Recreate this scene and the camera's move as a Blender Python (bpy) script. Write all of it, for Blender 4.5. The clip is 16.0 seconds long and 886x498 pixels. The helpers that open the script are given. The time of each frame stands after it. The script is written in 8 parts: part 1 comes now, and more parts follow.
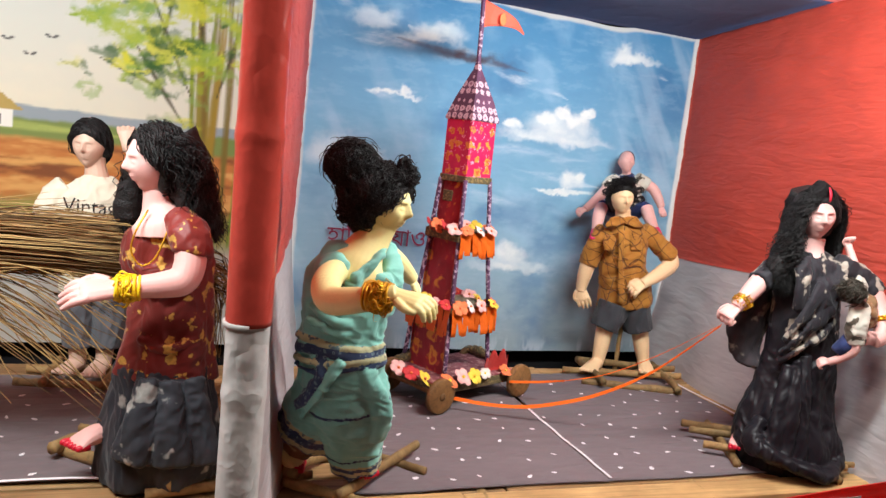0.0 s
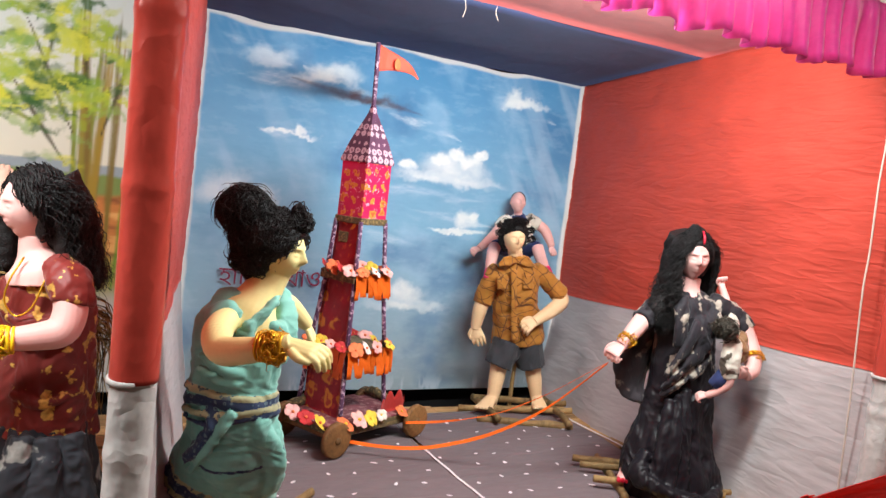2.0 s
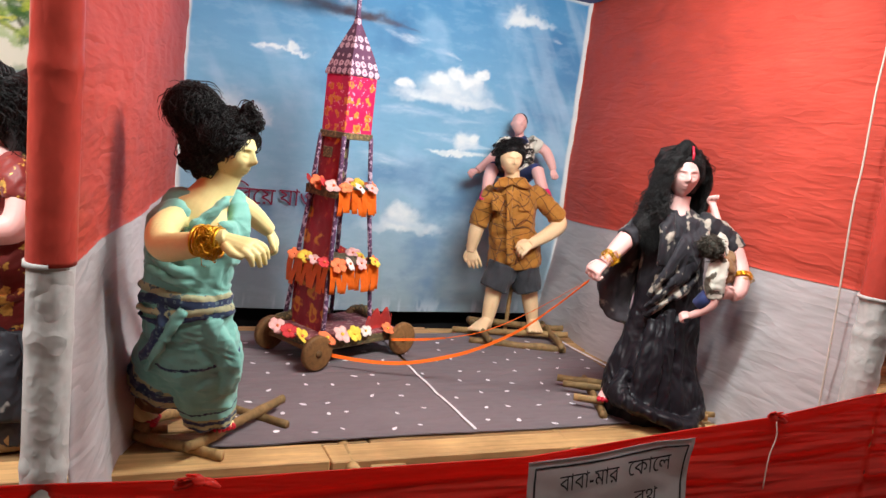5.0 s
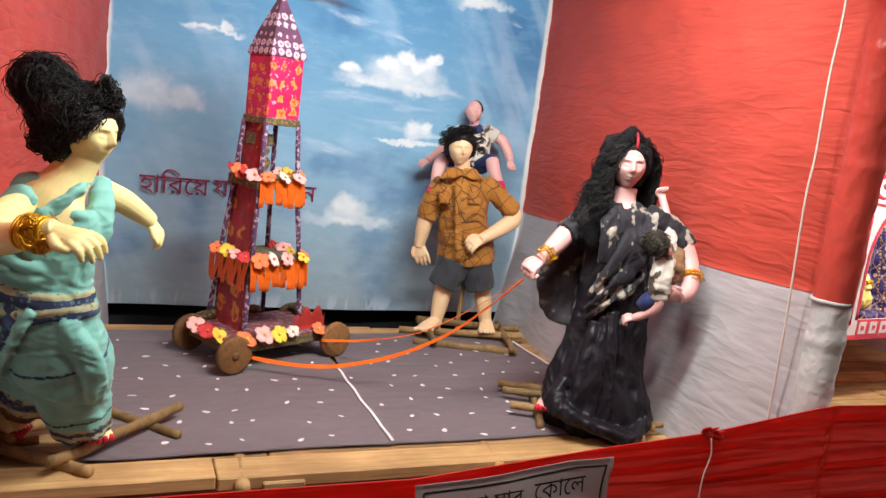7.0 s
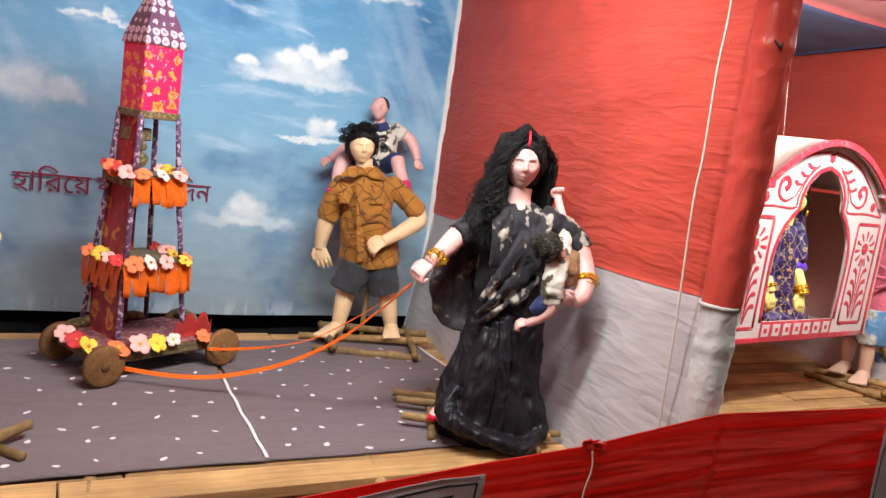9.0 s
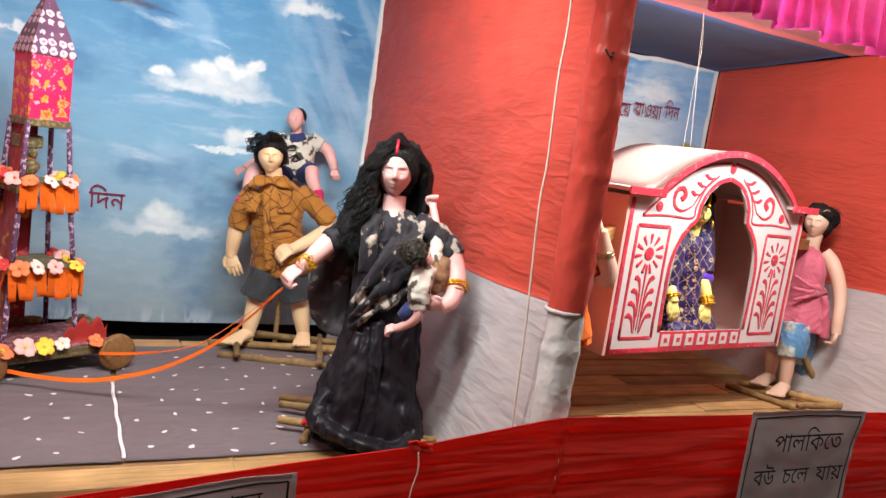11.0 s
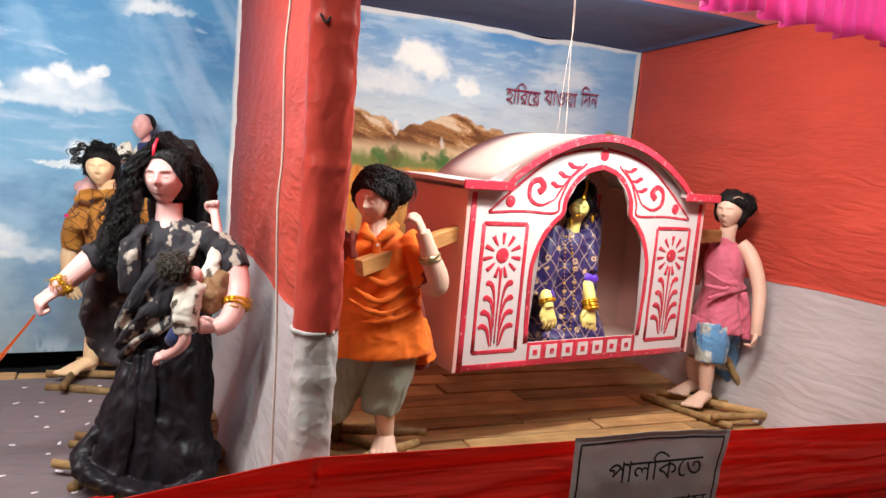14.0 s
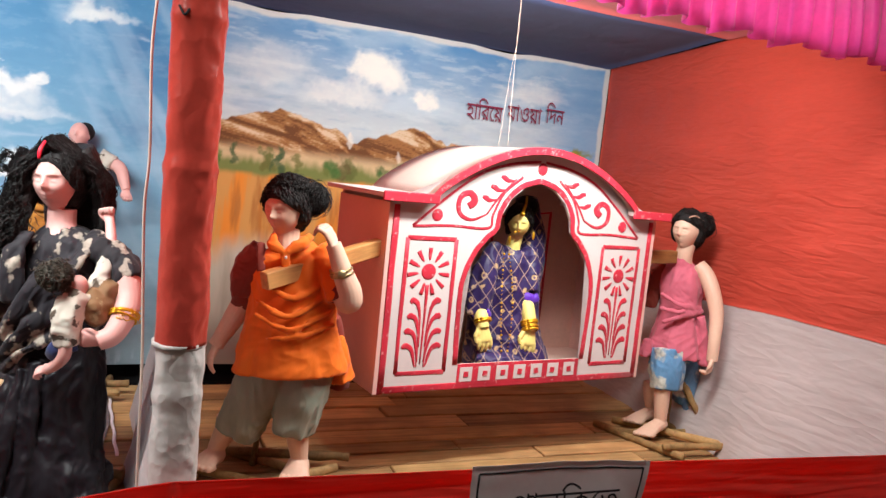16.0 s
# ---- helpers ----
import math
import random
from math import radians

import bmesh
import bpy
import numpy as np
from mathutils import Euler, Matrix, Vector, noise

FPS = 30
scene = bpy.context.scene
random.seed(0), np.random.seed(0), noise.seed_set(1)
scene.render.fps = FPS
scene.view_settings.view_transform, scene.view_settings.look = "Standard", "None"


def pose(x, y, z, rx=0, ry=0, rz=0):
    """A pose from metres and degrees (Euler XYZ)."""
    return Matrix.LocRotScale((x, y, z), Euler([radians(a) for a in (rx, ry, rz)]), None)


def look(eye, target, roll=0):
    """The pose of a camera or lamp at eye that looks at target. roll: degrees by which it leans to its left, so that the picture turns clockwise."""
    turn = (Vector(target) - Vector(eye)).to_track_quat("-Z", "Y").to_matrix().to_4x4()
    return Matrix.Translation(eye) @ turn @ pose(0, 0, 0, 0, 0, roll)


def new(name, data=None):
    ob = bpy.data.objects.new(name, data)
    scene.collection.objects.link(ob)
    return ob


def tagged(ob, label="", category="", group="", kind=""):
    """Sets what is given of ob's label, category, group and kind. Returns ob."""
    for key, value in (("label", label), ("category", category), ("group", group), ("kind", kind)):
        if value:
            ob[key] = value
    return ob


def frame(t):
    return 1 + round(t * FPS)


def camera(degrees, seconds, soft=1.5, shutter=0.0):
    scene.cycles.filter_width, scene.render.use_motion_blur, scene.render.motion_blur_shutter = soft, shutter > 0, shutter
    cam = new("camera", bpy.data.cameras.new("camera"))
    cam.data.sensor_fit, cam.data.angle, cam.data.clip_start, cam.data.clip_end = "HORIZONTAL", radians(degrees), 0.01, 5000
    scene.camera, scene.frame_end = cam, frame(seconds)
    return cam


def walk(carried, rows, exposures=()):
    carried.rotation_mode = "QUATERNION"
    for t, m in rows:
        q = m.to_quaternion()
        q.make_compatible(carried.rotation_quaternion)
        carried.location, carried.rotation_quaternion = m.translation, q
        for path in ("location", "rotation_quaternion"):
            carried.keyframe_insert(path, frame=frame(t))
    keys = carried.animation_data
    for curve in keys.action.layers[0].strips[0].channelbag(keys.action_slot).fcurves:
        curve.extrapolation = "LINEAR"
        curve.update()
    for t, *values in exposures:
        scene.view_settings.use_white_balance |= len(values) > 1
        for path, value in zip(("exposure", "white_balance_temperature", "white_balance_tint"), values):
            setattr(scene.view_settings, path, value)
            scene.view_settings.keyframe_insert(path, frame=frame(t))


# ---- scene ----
from mathutils.bvhtree import BVHTree

cam = camera(60.5, 16.0)
METRES, EYE, TILT, LEAN, TURN = 3.2, 1.6, 0.37, -1.08, -19.0
ROWS = [
    (0.0, 0.0, 0.0, 0.0, 0.72, -8.09, -5.05),
    (0.5, -0.0011, -0.0003, 0.0032, -2.23, -8.69, -4.79),
    (1.0, -0.002, -0.0001, 0.0005, -4.8, -8.28, -4.93),
    (1.5, -0.0011, -0.0017, 0.0012, -6.27, -6.9, -5.3),
    (2.0, 0.0001, -0.005, 0.0137, -7.06, -4.94, -5.69),
    (2.5, -0.0006, -0.0072, 0.0272, -7.73, -3.28, -6.02),
    (3.0, 0.0095, -0.0048, 0.015, -8.23, -4.33, -5.81),
    (3.5, 0.0268, -0.0086, 0.008, -7.67, -6.0, -5.64),
    (4.0, 0.0444, -0.0193, -0.0012, -6.46, -7.7, -5.63),
    (6.5, 0.1681, 0.0463, -0.0195, -1.65, -10.38, -6.36),
    (7.0, 0.1915, 0.0676, -0.0175, -3.14, -10.07, -6.24),
    (7.5, 0.2099, 0.0864, -0.0186, -4.82, -9.96, -6.15),
    (8.0, 0.2225, 0.0971, -0.017, -6.92, -9.86, -6.52),
    (10.5, 0.3689, 0.0962, -0.014, -6.87, -8.88, -7.26),
    (11.0, 0.4147, 0.0746, -0.0056, -6.57, -8.41, -7.16),
    (11.5, 0.4509, 0.0629, -0.0076, -6.63, -8.23, -7.36),
    (12.0, 0.5081, 0.1045, -0.0106, -6.97, -8.0, -7.44),
    (12.5, 0.5594, 0.1234, -0.0001, -7.37, -7.64, -7.17),
    (13.0, 0.6106, 0.0997, 0.0057, -6.6, -7.35, -6.1),
    (13.5, 0.6538, 0.131, 0.0022, -5.6, -7.62, -5.03),
    (14.0, 0.6831, 0.1653, 0.0019, -4.59, -7.98, -4.2),
    (14.5, 0.712, 0.1432, -0.0043, -2.56, -8.32, -3.64),
    (15.0, 0.7398, 0.1257, -0.0037, -2.54, -8.16, -3.86),
    (15.5, 0.7718, 0.1469, -0.0024, -3.64, -7.36, -4.5),
    (16.0, 0.7937, 0.1995, -0.0049, -3.44, -6.31, -4.96),
]
walk(cam, [(t, pose(0, 0, EYE, TILT, LEAN, TURN) @ pose(METRES * x, METRES * y, METRES * z, 90 + pitch, roll, yaw)) for t, x, y, z, yaw, pitch, roll in ROWS])

# ---- light: lamps behind the valance of each bay, and added fill lamps out front ----
FL = 0.44          # top of the stage planks
world = bpy.data.worlds.new("world")
world.use_nodes = True
world.node_tree.nodes["Background"].inputs[0].default_value = (0.9, 0.92, 1.0, 1)
world.node_tree.nodes["Background"].inputs[1].default_value = 0.03
scene.world = world


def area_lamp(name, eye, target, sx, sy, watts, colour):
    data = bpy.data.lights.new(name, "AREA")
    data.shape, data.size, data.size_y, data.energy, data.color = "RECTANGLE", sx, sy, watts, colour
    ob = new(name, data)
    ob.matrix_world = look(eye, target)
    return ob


WARM, COOL = (0.93, 0.985, 0.945), (0.885, 1.0, 1.0)
area_lamp("lamp_bay_straw", (-0.9, 1.84, 2.38), (-0.7, 3.8, 1.0), 1.2, 0.14, 66, COOL)
area_lamp("lamp_bay_chariot", (1.75, 1.84, 2.38), (1.6, 3.8, 1.0), 1.2, 0.14, 67, COOL)
area_lamp("lamp_bay_palanquin", (4.05, 1.84, 2.38), (3.9, 3.8, 1.0), 1.2, 0.14, 59, WARM)
# three added fill lamps, out of view, brighten the rail cloth and stage front
for fill_x in (-1.2, 1.42, 4.15):
    area_lamp("lamp_fill", (fill_x, 1.08, 2.85), (fill_x, 1.55, 0.6), 0.9, 0.25, 26, (1.0, 0.97, 0.93))


# ---- materials ----
def lin(r, g, b):
    """A colour given as screen values 0..255, as linear light."""
    f = lambda c: c / 12.92 if c <= 0.04045 else ((c + 0.055) / 1.055) ** 2.4
    return (f(r / 255), f(g / 255), f(b / 255), 1)


def node_mat(name, rough=0.7, metal=0.0, sheen=0.0, spec=0.4):
    m = bpy.data.materials.new(name)
    m.use_nodes = True
    nt = m.node_tree
    b = nt.nodes["Principled BSDF"]
    b.inputs["Roughness"].default_value, b.inputs["Metallic"].default_value = rough, metal
    b.inputs["Sheen Weight"].default_value = sheen
    b.inputs["Specular IOR Level"].default_value = spec
    return m, nt, b


def N(nt, kind, **values):
    n = nt.nodes.new(kind)
    for k, v in values.items():
        n.inputs[k.replace("_", " ")].default_value = v
    return n


def noise_of(nt, scale, detail=4, stretch=(1, 1, 1), rough=0.55, coord="Object"):
    tc = nt.nodes.new("ShaderNodeTexCoord")
    mp = nt.nodes.new("ShaderNodeMapping")
    mp.inputs["Scale"].default_value = stretch
    nt.links.new(tc.outputs[coord], mp.inputs[0])
    n = N(nt, "ShaderNodeTexNoise", Scale=scale, Detail=detail, Roughness=rough)
    nt.links.new(mp.outputs[0], n.inputs["Vector"])
    return n.outputs["Fac"]


def wrinkles(nt, scale, stretch):
    """Soft creases: noise folded into ridges."""
    f = noise_of(nt, scale, 2.5, stretch, 0.45)
    m = N(nt, "ShaderNodeMath")
    m.operation = "PINGPONG"
    m.inputs[1].default_value = 0.14
    nt.links.new(f, m.inputs[0])
    k = N(nt, "ShaderNodeMath")
    k.operation = "MULTIPLY"
    k.inputs[1].default_value = 4.0
    nt.links.new(m.outputs[0], k.inputs[0])
    return k.outputs[0]


def ramp_of(nt, fac, stops):
    r = nt.nodes.new("ShaderNodeValToRGB")
    el = r.color_ramp.elements
    while len(el) < len(stops):
        el.new(0.5)
    for e, (p, c) in zip(el, stops):
        e.position, e.color = p, c
    nt.links.new(fac, r.inputs[0])
    return r.outputs[0]


def mix_of(nt, fac, a, b, blend="MIX"):
    m = nt.nodes.new("ShaderNodeMix")
    m.data_type, m.blend_type = "RGBA", blend
    for s, v in ((0, fac), (6, a), (7, b)):
        if isinstance(v, (int, float)):
            m.inputs[s].default_value = v
        elif isinstance(v, tuple):
            m.inputs[s].default_value = v
        else:
            nt.links.new(v, m.inputs[s])
    return m.outputs[2]


def bump_to(nt, b, fac, strength, dist):
    k = N(nt, "ShaderNodeBump", Strength=strength, Distance=dist)
    nt.links.new(fac, k.inputs["Height"])
    prev = b.inputs["Normal"].links
    if prev:
        nt.links.new(prev[0].from_socket, k.inputs["Normal"])
    nt.links.new(k.outputs[0], b.inputs["Normal"])


def scaled(c, k):
    return (min(1, c[0] * k), min(1, c[1] * k), min(1, c[2] * k), 1)


def cloth(name, col, rough=0.75, scale=6, vary=0.25, bump=0.35, dist=0.01, sheen=0.15, stretch=(1, 1, 1), weave=True, translucent=0.0):
    """Plain cloth: two scales of tone, soft wrinkles and a fine weave."""
    m, nt, b = node_mat(name, rough, sheen=sheen, spec=0.25)
    big = noise_of(nt, scale * 0.35, 3, stretch)
    fine = noise_of(nt, scale * 6, 4, stretch)
    c = ramp_of(nt, big, [(0.3, scaled(col, 1 - vary)), (0.7, scaled(col, 1 + vary * 0.6))])
    c = mix_of(nt, 0.25, c, ramp_of(nt, fine, [(0.35, scaled(col, 1 - vary)), (0.65, scaled(col, 1 + vary))]))
    nt.links.new(c, b.inputs["Base Color"])
    bump_to(nt, b, wrinkles(nt, scale, stretch), bump, dist)
    if weave:
        bump_to(nt, b, noise_of(nt, 700, 1), 0.08, 0.001)
    if translucent:
        t = nt.nodes.new("ShaderNodeBsdfTranslucent")
        mx = nt.nodes.new("ShaderNodeMixShader")
        mx.inputs[0].default_value = translucent
        nt.links.new(c, t.inputs[0])
        nt.links.new(b.outputs[0], mx.inputs[1])
        nt.links.new(t.outputs[0], mx.inputs[2])
        nt.links.new(mx.outputs[0], nt.nodes["Material Output"].inputs[0])
    return m


def printed(name, col, spot, scale=18, lo=0.56, hi=0.6, rough=0.7, bump=0.3, metal=0.0, stretch=(1, 1, 1), second=None):
    """Cloth with a scattered print of irregular blots."""
    m, nt, b = node_mat(name, rough, sheen=0.1, spec=0.3)
    base = ramp_of(nt, noise_of(nt, 5, 3), [(0.3, scaled(col, 0.7)), (0.7, scaled(col, 1.25))])
    mask = ramp_of(nt, noise_of(nt, scale, 3, stretch, 0.5), [(lo, (0, 0, 0, 1)), (hi, (1, 1, 1, 1))])
    tone = ramp_of(nt, noise_of(nt, scale * 4, 2), [(0.3, scaled(spot, 0.6)), (0.7, spot)])
    c = mix_of(nt, mask, base, tone)
    if second:
        mask2 = ramp_of(nt, noise_of(nt, scale * 1.9, 2, (1.3, 0.9, 1.1), 0.4), [(lo + 0.04, (0, 0, 0, 1)), (hi + 0.04, (1, 1, 1, 1))])
        c = mix_of(nt, mask2, c, second)
    nt.links.new(c, b.inputs["Base Color"])
    if metal:
        mm = N(nt, "ShaderNodeMath")
        mm.operation = "MULTIPLY"
        mm.inputs[1].default_value = metal
        nt.links.new(mask, mm.inputs[0])
        nt.links.new(mm.outputs[0], b.inputs["Metallic"])
    bump_to(nt, b, wrinkles(nt, 6, (1, 1, 0.5)), bump, 0.016)
    bump_to(nt, b, noise_of(nt, 600, 1), 0.06, 0.001)
    return m


def motif(name, col, spot, scale=22, size=0.32, rough=0.55, heart=None, lines=None, even=0.35, warp=0.35):
    """Cloth with a regular woven motif: round florets with a heart, and fine lattice lines."""
    m, nt, b = node_mat(name, rough, sheen=0.1, spec=0.35)
    base = ramp_of(nt, noise_of(nt, 9, 3), [(0.3, scaled(col, 0.75)), (0.7, scaled(col, 1.2))])
    tc = nt.nodes.new("ShaderNodeTexCoord")
    bent = nt.nodes.new("ShaderNodeVectorMath")
    bent.operation = "MULTIPLY_ADD"
    wn = N(nt, "ShaderNodeTexNoise", Scale=scale * 2.5, Detail=1)
    nt.links.new(tc.outputs["Object"], wn.inputs["Vector"])
    bent.inputs[1].default_value = (warp / scale,) * 3
    nt.links.new(wn.outputs["Color"], bent.inputs[0])
    nt.links.new(tc.outputs["Object"], bent.inputs[2])
    v = N(nt, "ShaderNodeTexVoronoi", Scale=scale, Randomness=even)
    nt.links.new(bent.outputs[0], v.inputs["Vector"])
    c = mix_of(nt, ramp_of(nt, v.outputs["Distance"], [(size, (1, 1, 1, 1)), (size + 0.06, (0, 0, 0, 1))]), base, spot)
    if heart:
        c = mix_of(nt, ramp_of(nt, v.outputs["Distance"], [(size * 0.45, (1, 1, 1, 1)), (size * 0.45 + 0.05, (0, 0, 0, 1))]), c, heart)
    if lines:
        v2 = N(nt, "ShaderNodeTexVoronoi", Scale=scale * 2.3, Randomness=0.6)
        nt.links.new(bent.outputs[0], v2.inputs["Vector"])
        c = mix_of(nt, ramp_of(nt, v2.outputs["Distance"], [(0.20, (1, 1, 1, 1)), (0.26, (0, 0, 0, 1))]), c, lines)
    nt.links.new(c, b.inputs["Base Color"])
    bump_to(nt, b, wrinkles(nt, 7, (1, 1, 0.6)), 0.3, 0.01)
    return m


def wood(name, col, scale=5, along=(0.6, 9, 9), vary=0.4, rough=0.65):
    m, nt, b = node_mat(name, rough, spec=0.3)
    info = nt.nodes.new("ShaderNodeObjectInfo")
    tc = nt.nodes.new("ShaderNodeTexCoord")
    mp = nt.nodes.new("ShaderNodeMapping")
    mp.inputs["Scale"].default_value = along
    nt.links.new(tc.outputs["Object"], mp.inputs[0])
    wob = nt.nodes.new("ShaderNodeVectorMath")
    wob.operation = "MULTIPLY_ADD"
    nt.links.new(info.outputs["Random"], wob.inputs[0])
    wob.inputs[1].default_value = (37, 53, 71)
    nt.links.new(mp.outputs[0], wob.inputs[2])
    g = N(nt, "ShaderNodeTexNoise", Scale=scale, Detail=6, Roughness=0.6, Distortion=0.6)
    nt.links.new(wob.outputs[0], g.inputs["Vector"])
    grain = ramp_of(nt, g.outputs["Fac"], [(0.25, scaled(col, 1 - vary)), (0.5, col), (0.75, scaled(col, 1 + vary * 0.6))])
    tone = ramp_of(nt, info.outputs["Random"], [(0.0, (0.62, 0.6, 0.58, 1)), (1.0, (1.12, 1.06, 1.0, 1))])
    c = mix_of(nt, 1.0, grain, tone, "MULTIPLY")
    dirt = ramp_of(nt, noise_of(nt, 2.3, 5), [(0.42, (0.55, 0.5, 0.46, 1)), (0.6, (1, 1, 1, 1))])
    c = mix_of(nt, 0.7, c, mix_of(nt, 1.0, c, dirt, "MULTIPLY"))
    nt.links.new(c, b.inputs["Base Color"])
    bump_to(nt, b, g.outputs["Fac"], 0.35, 0.004)
    return m


def paint(name, col, rough=0.5, vary=0.12, scale=9, bump=0.1, spec=0.4):
    m, nt, b = node_mat(name, rough, spec=spec)
    c = ramp_of(nt, noise_of(nt, scale, 5), [(0.3, scaled(col, 1 - vary)), (0.7, scaled(col, 1 + vary))])
    c = mix_of(nt, 0.3, c, ramp_of(nt, noise_of(nt, scale * 9, 3), [(0.35, scaled(col, 1 - vary)), (0.65, scaled(col, 1 + vary))]))
    nt.links.new(c, b.inputs["Base Color"])
    bump_to(nt, b, noise_of(nt, scale * 5, 4), bump, 0.004)
    return m


def hair_mat(name, col):
    m, nt, b = node_mat(name, 0.55, spec=0.24)
    c = ramp_of(nt, noise_of(nt, 40, 4), [(0.3, scaled(col, 0.5)), (0.7, scaled(col, 1.7))])
    nt.links.new(c, b.inputs["Base Color"])
    bump_to(nt, b, noise_of(nt, 160, 3), 0.7, 0.006)
    return m


def add_grid(m, line, scale, thin=0.985, bend=1.5, angle=38):
    """Thin crossing diagonal lines woven into a cloth."""
    nt = m.node_tree
    b = nt.nodes["Principled BSDF"]
    c = b.inputs["Base Color"].links[0].from_socket
    tc = nt.nodes.new("ShaderNodeTexCoord")
    for a in (angle, -angle):
        mp = nt.nodes.new("ShaderNodeMapping")
        mp.inputs["Rotation"].default_value = (0, radians(a), radians(a * 0.3))
        nt.links.new(tc.outputs["Object"], mp.inputs["Vector"])
        w = N(nt, "ShaderNodeTexWave", Scale=scale, Distortion=bend, Detail=1)
        nt.links.new(mp.outputs[0], w.inputs["Vector"])
        c = mix_of(nt, ramp_of(nt, w.outputs["Fac"], [(thin - 0.02, (0, 0, 0, 1)), (thin, (1, 1, 1, 1))]), c, line)
    nt.links.new(c, b.inputs["Base Color"])
    return m


def canvas(name, rough=0.75):
    """Painted canvas: the picture is a colour layer on the sheet."""
    m, nt, b = node_mat(name, rough, spec=0.2)
    a = nt.nodes.new("ShaderNodeVertexColor")
    a.layer_name = "picture"
    nt.links.new(a.outputs[0], b.inputs["Base Color"])
    bump_to(nt, b, noise_of(nt, 1.6, 3), 0.25, 0.03)
    bump_to(nt, b, noise_of(nt, 45, 5, (1, 1, 0.35)), 0.1, 0.002)
    return m


def sheer(m, share):
    """Thin gauze: part of what lies behind shows straight through."""
    nt = m.node_tree
    out = nt.nodes["Material Output"]
    t = nt.nodes.new("ShaderNodeBsdfTransparent")
    mx = nt.nodes.new("ShaderNodeMixShader")
    mx.inputs[0].default_value = share
    nt.links.new(out.inputs[0].links[0].from_socket, mx.inputs[1])
    nt.links.new(t.outputs[0], mx.inputs[2])
    nt.links.new(mx.outputs[0], out.inputs[0])
    return m


RED = cloth("red_cloth", lin(187, 71, 57), 0.5, 5.0, 0.14, 0.5, 0.011, 0.0, (0.7, 0.7, 3.4))
RED_SALMON = cloth("red_post_cloth", lin(198, 74, 62), 0.28, 9, 0.16, 0.45, 0.008, 0.0, (1, 1, 0.8))
RED_RAIL = cloth("red_rail_cloth", lin(238, 74, 60), 0.34, 6, 0.16, 0.5, 0.014, 0.2, (0.3, 1, 3.0), translucent=0.62)
GREY = cloth("grey_cloth", lin(184, 174, 174), 0.6, 5, 0.1, 0.36, 0.012, 0.05, (0.6, 0.6, 2.6))
GREY_POST = cloth("grey_post_cloth", lin(205, 200, 196), 0.4, 11, 0.14, 0.5, 0.01, 0.1)
NAVY = cloth("navy_cloth", lin(66, 76, 112), 0.8, 3, 0.12, 0.2, 0.02, 0.05)
SALMON = cloth("salmon_cloth", lin(188, 92, 90), 0.7, 4, 0.12, 0.25, 0.015, 0.1)
PINK = sheer(cloth("pink_satin", lin(240, 84, 178), 0.35, 7, 0.2, 0.3, 0.006, 0.3, translucent=0.5), 0.22)
GAP_BLACK = cloth("gap_black", lin(28, 26, 28), 0.9, 4, 0.2, 0.2, 0.01, 0.0)
TENT = cloth("tent_cloth", lin(226, 222, 214), 0.8, 2, 0.08, 0.2, 0.02, 0.0)
CARPET = cloth("carpet_cloth", lin(114, 99, 101), 0.85, 4, 0.16, 0.7, 0.016, 0.1, (0.6, 1.6, 1))
PETAL = paint("carpet_print_white", lin(232, 222, 224), 0.7)
PLANK = wood("plank_wood", lin(206, 166, 114))
PLANK_DARK = wood("old_plank_wood", lin(190, 148, 102), vary=0.5)
BAMBOO = wood("split_bamboo", lin(172, 140, 94), 9, (3, 3, 3), 0.5)
EARTH = paint("ground_earth", lin(96, 82, 70), 0.95, 0.35, 4, 0.6)
PAPER = paint("sign_paper", lin(208, 206, 206), 0.36, 0.06, 5, 0.5)
def let_through(m, share):
    """Thin sheet: part of the light passes to its other side."""
    nt = m.node_tree
    b = nt.nodes["Principled BSDF"]
    t = nt.nodes.new("ShaderNodeBsdfTranslucent")
    mx = nt.nodes.new("ShaderNodeMixShader")
    mx.inputs[0].default_value = share
    nt.links.new(b.inputs["Base Color"].links[0].from_socket, t.inputs[0])
    nt.links.new(b.outputs[0], mx.inputs[1])
    nt.links.new(t.outputs[0], mx.inputs[2])
    nt.links.new(mx.outputs[0], nt.nodes["Material Output"].inputs[0])
    return m


let_through(PAPER, 0.4)
INK = paint("sign_ink", lin(30, 28, 32), 0.6)
LETTER_RED = paint("letter_red", lin(126, 22, 58), 0.6)
STRING = paint("white_string", lin(218, 200, 186), 0.8)
CANVAS = canvas("painted_canvas")


# ---- mesh helpers ----
def finish(ob, smooth=True):
    if smooth:
        ob.data.polygons.foreach_set("use_smooth", [True] * len(ob.data.polygons))
    ob.data.update()
    return ob


def part(name, bm, material, parent=None, label="", smooth=False):
    """Links bm as one mesh object, under a thing or a part."""
    me = bpy.data.meshes.new(name)
    bm.normal_update()
    bm.to_mesh(me)
    bm.free()
    for m in (material if isinstance(material, (list, tuple)) else [material]):
        me.materials.append(m)
    ob = new(name, me)
    if parent:
        ob.parent = parent
    if label:
        ob["label"] = label
    return finish(ob, smooth)


def thing(name, m, label, category, group="", kind=""):
    ob = new(name)
    ob.empty_display_size = 0.05
    ob.matrix_basis = m
    return tagged(ob, label, category, group, kind)


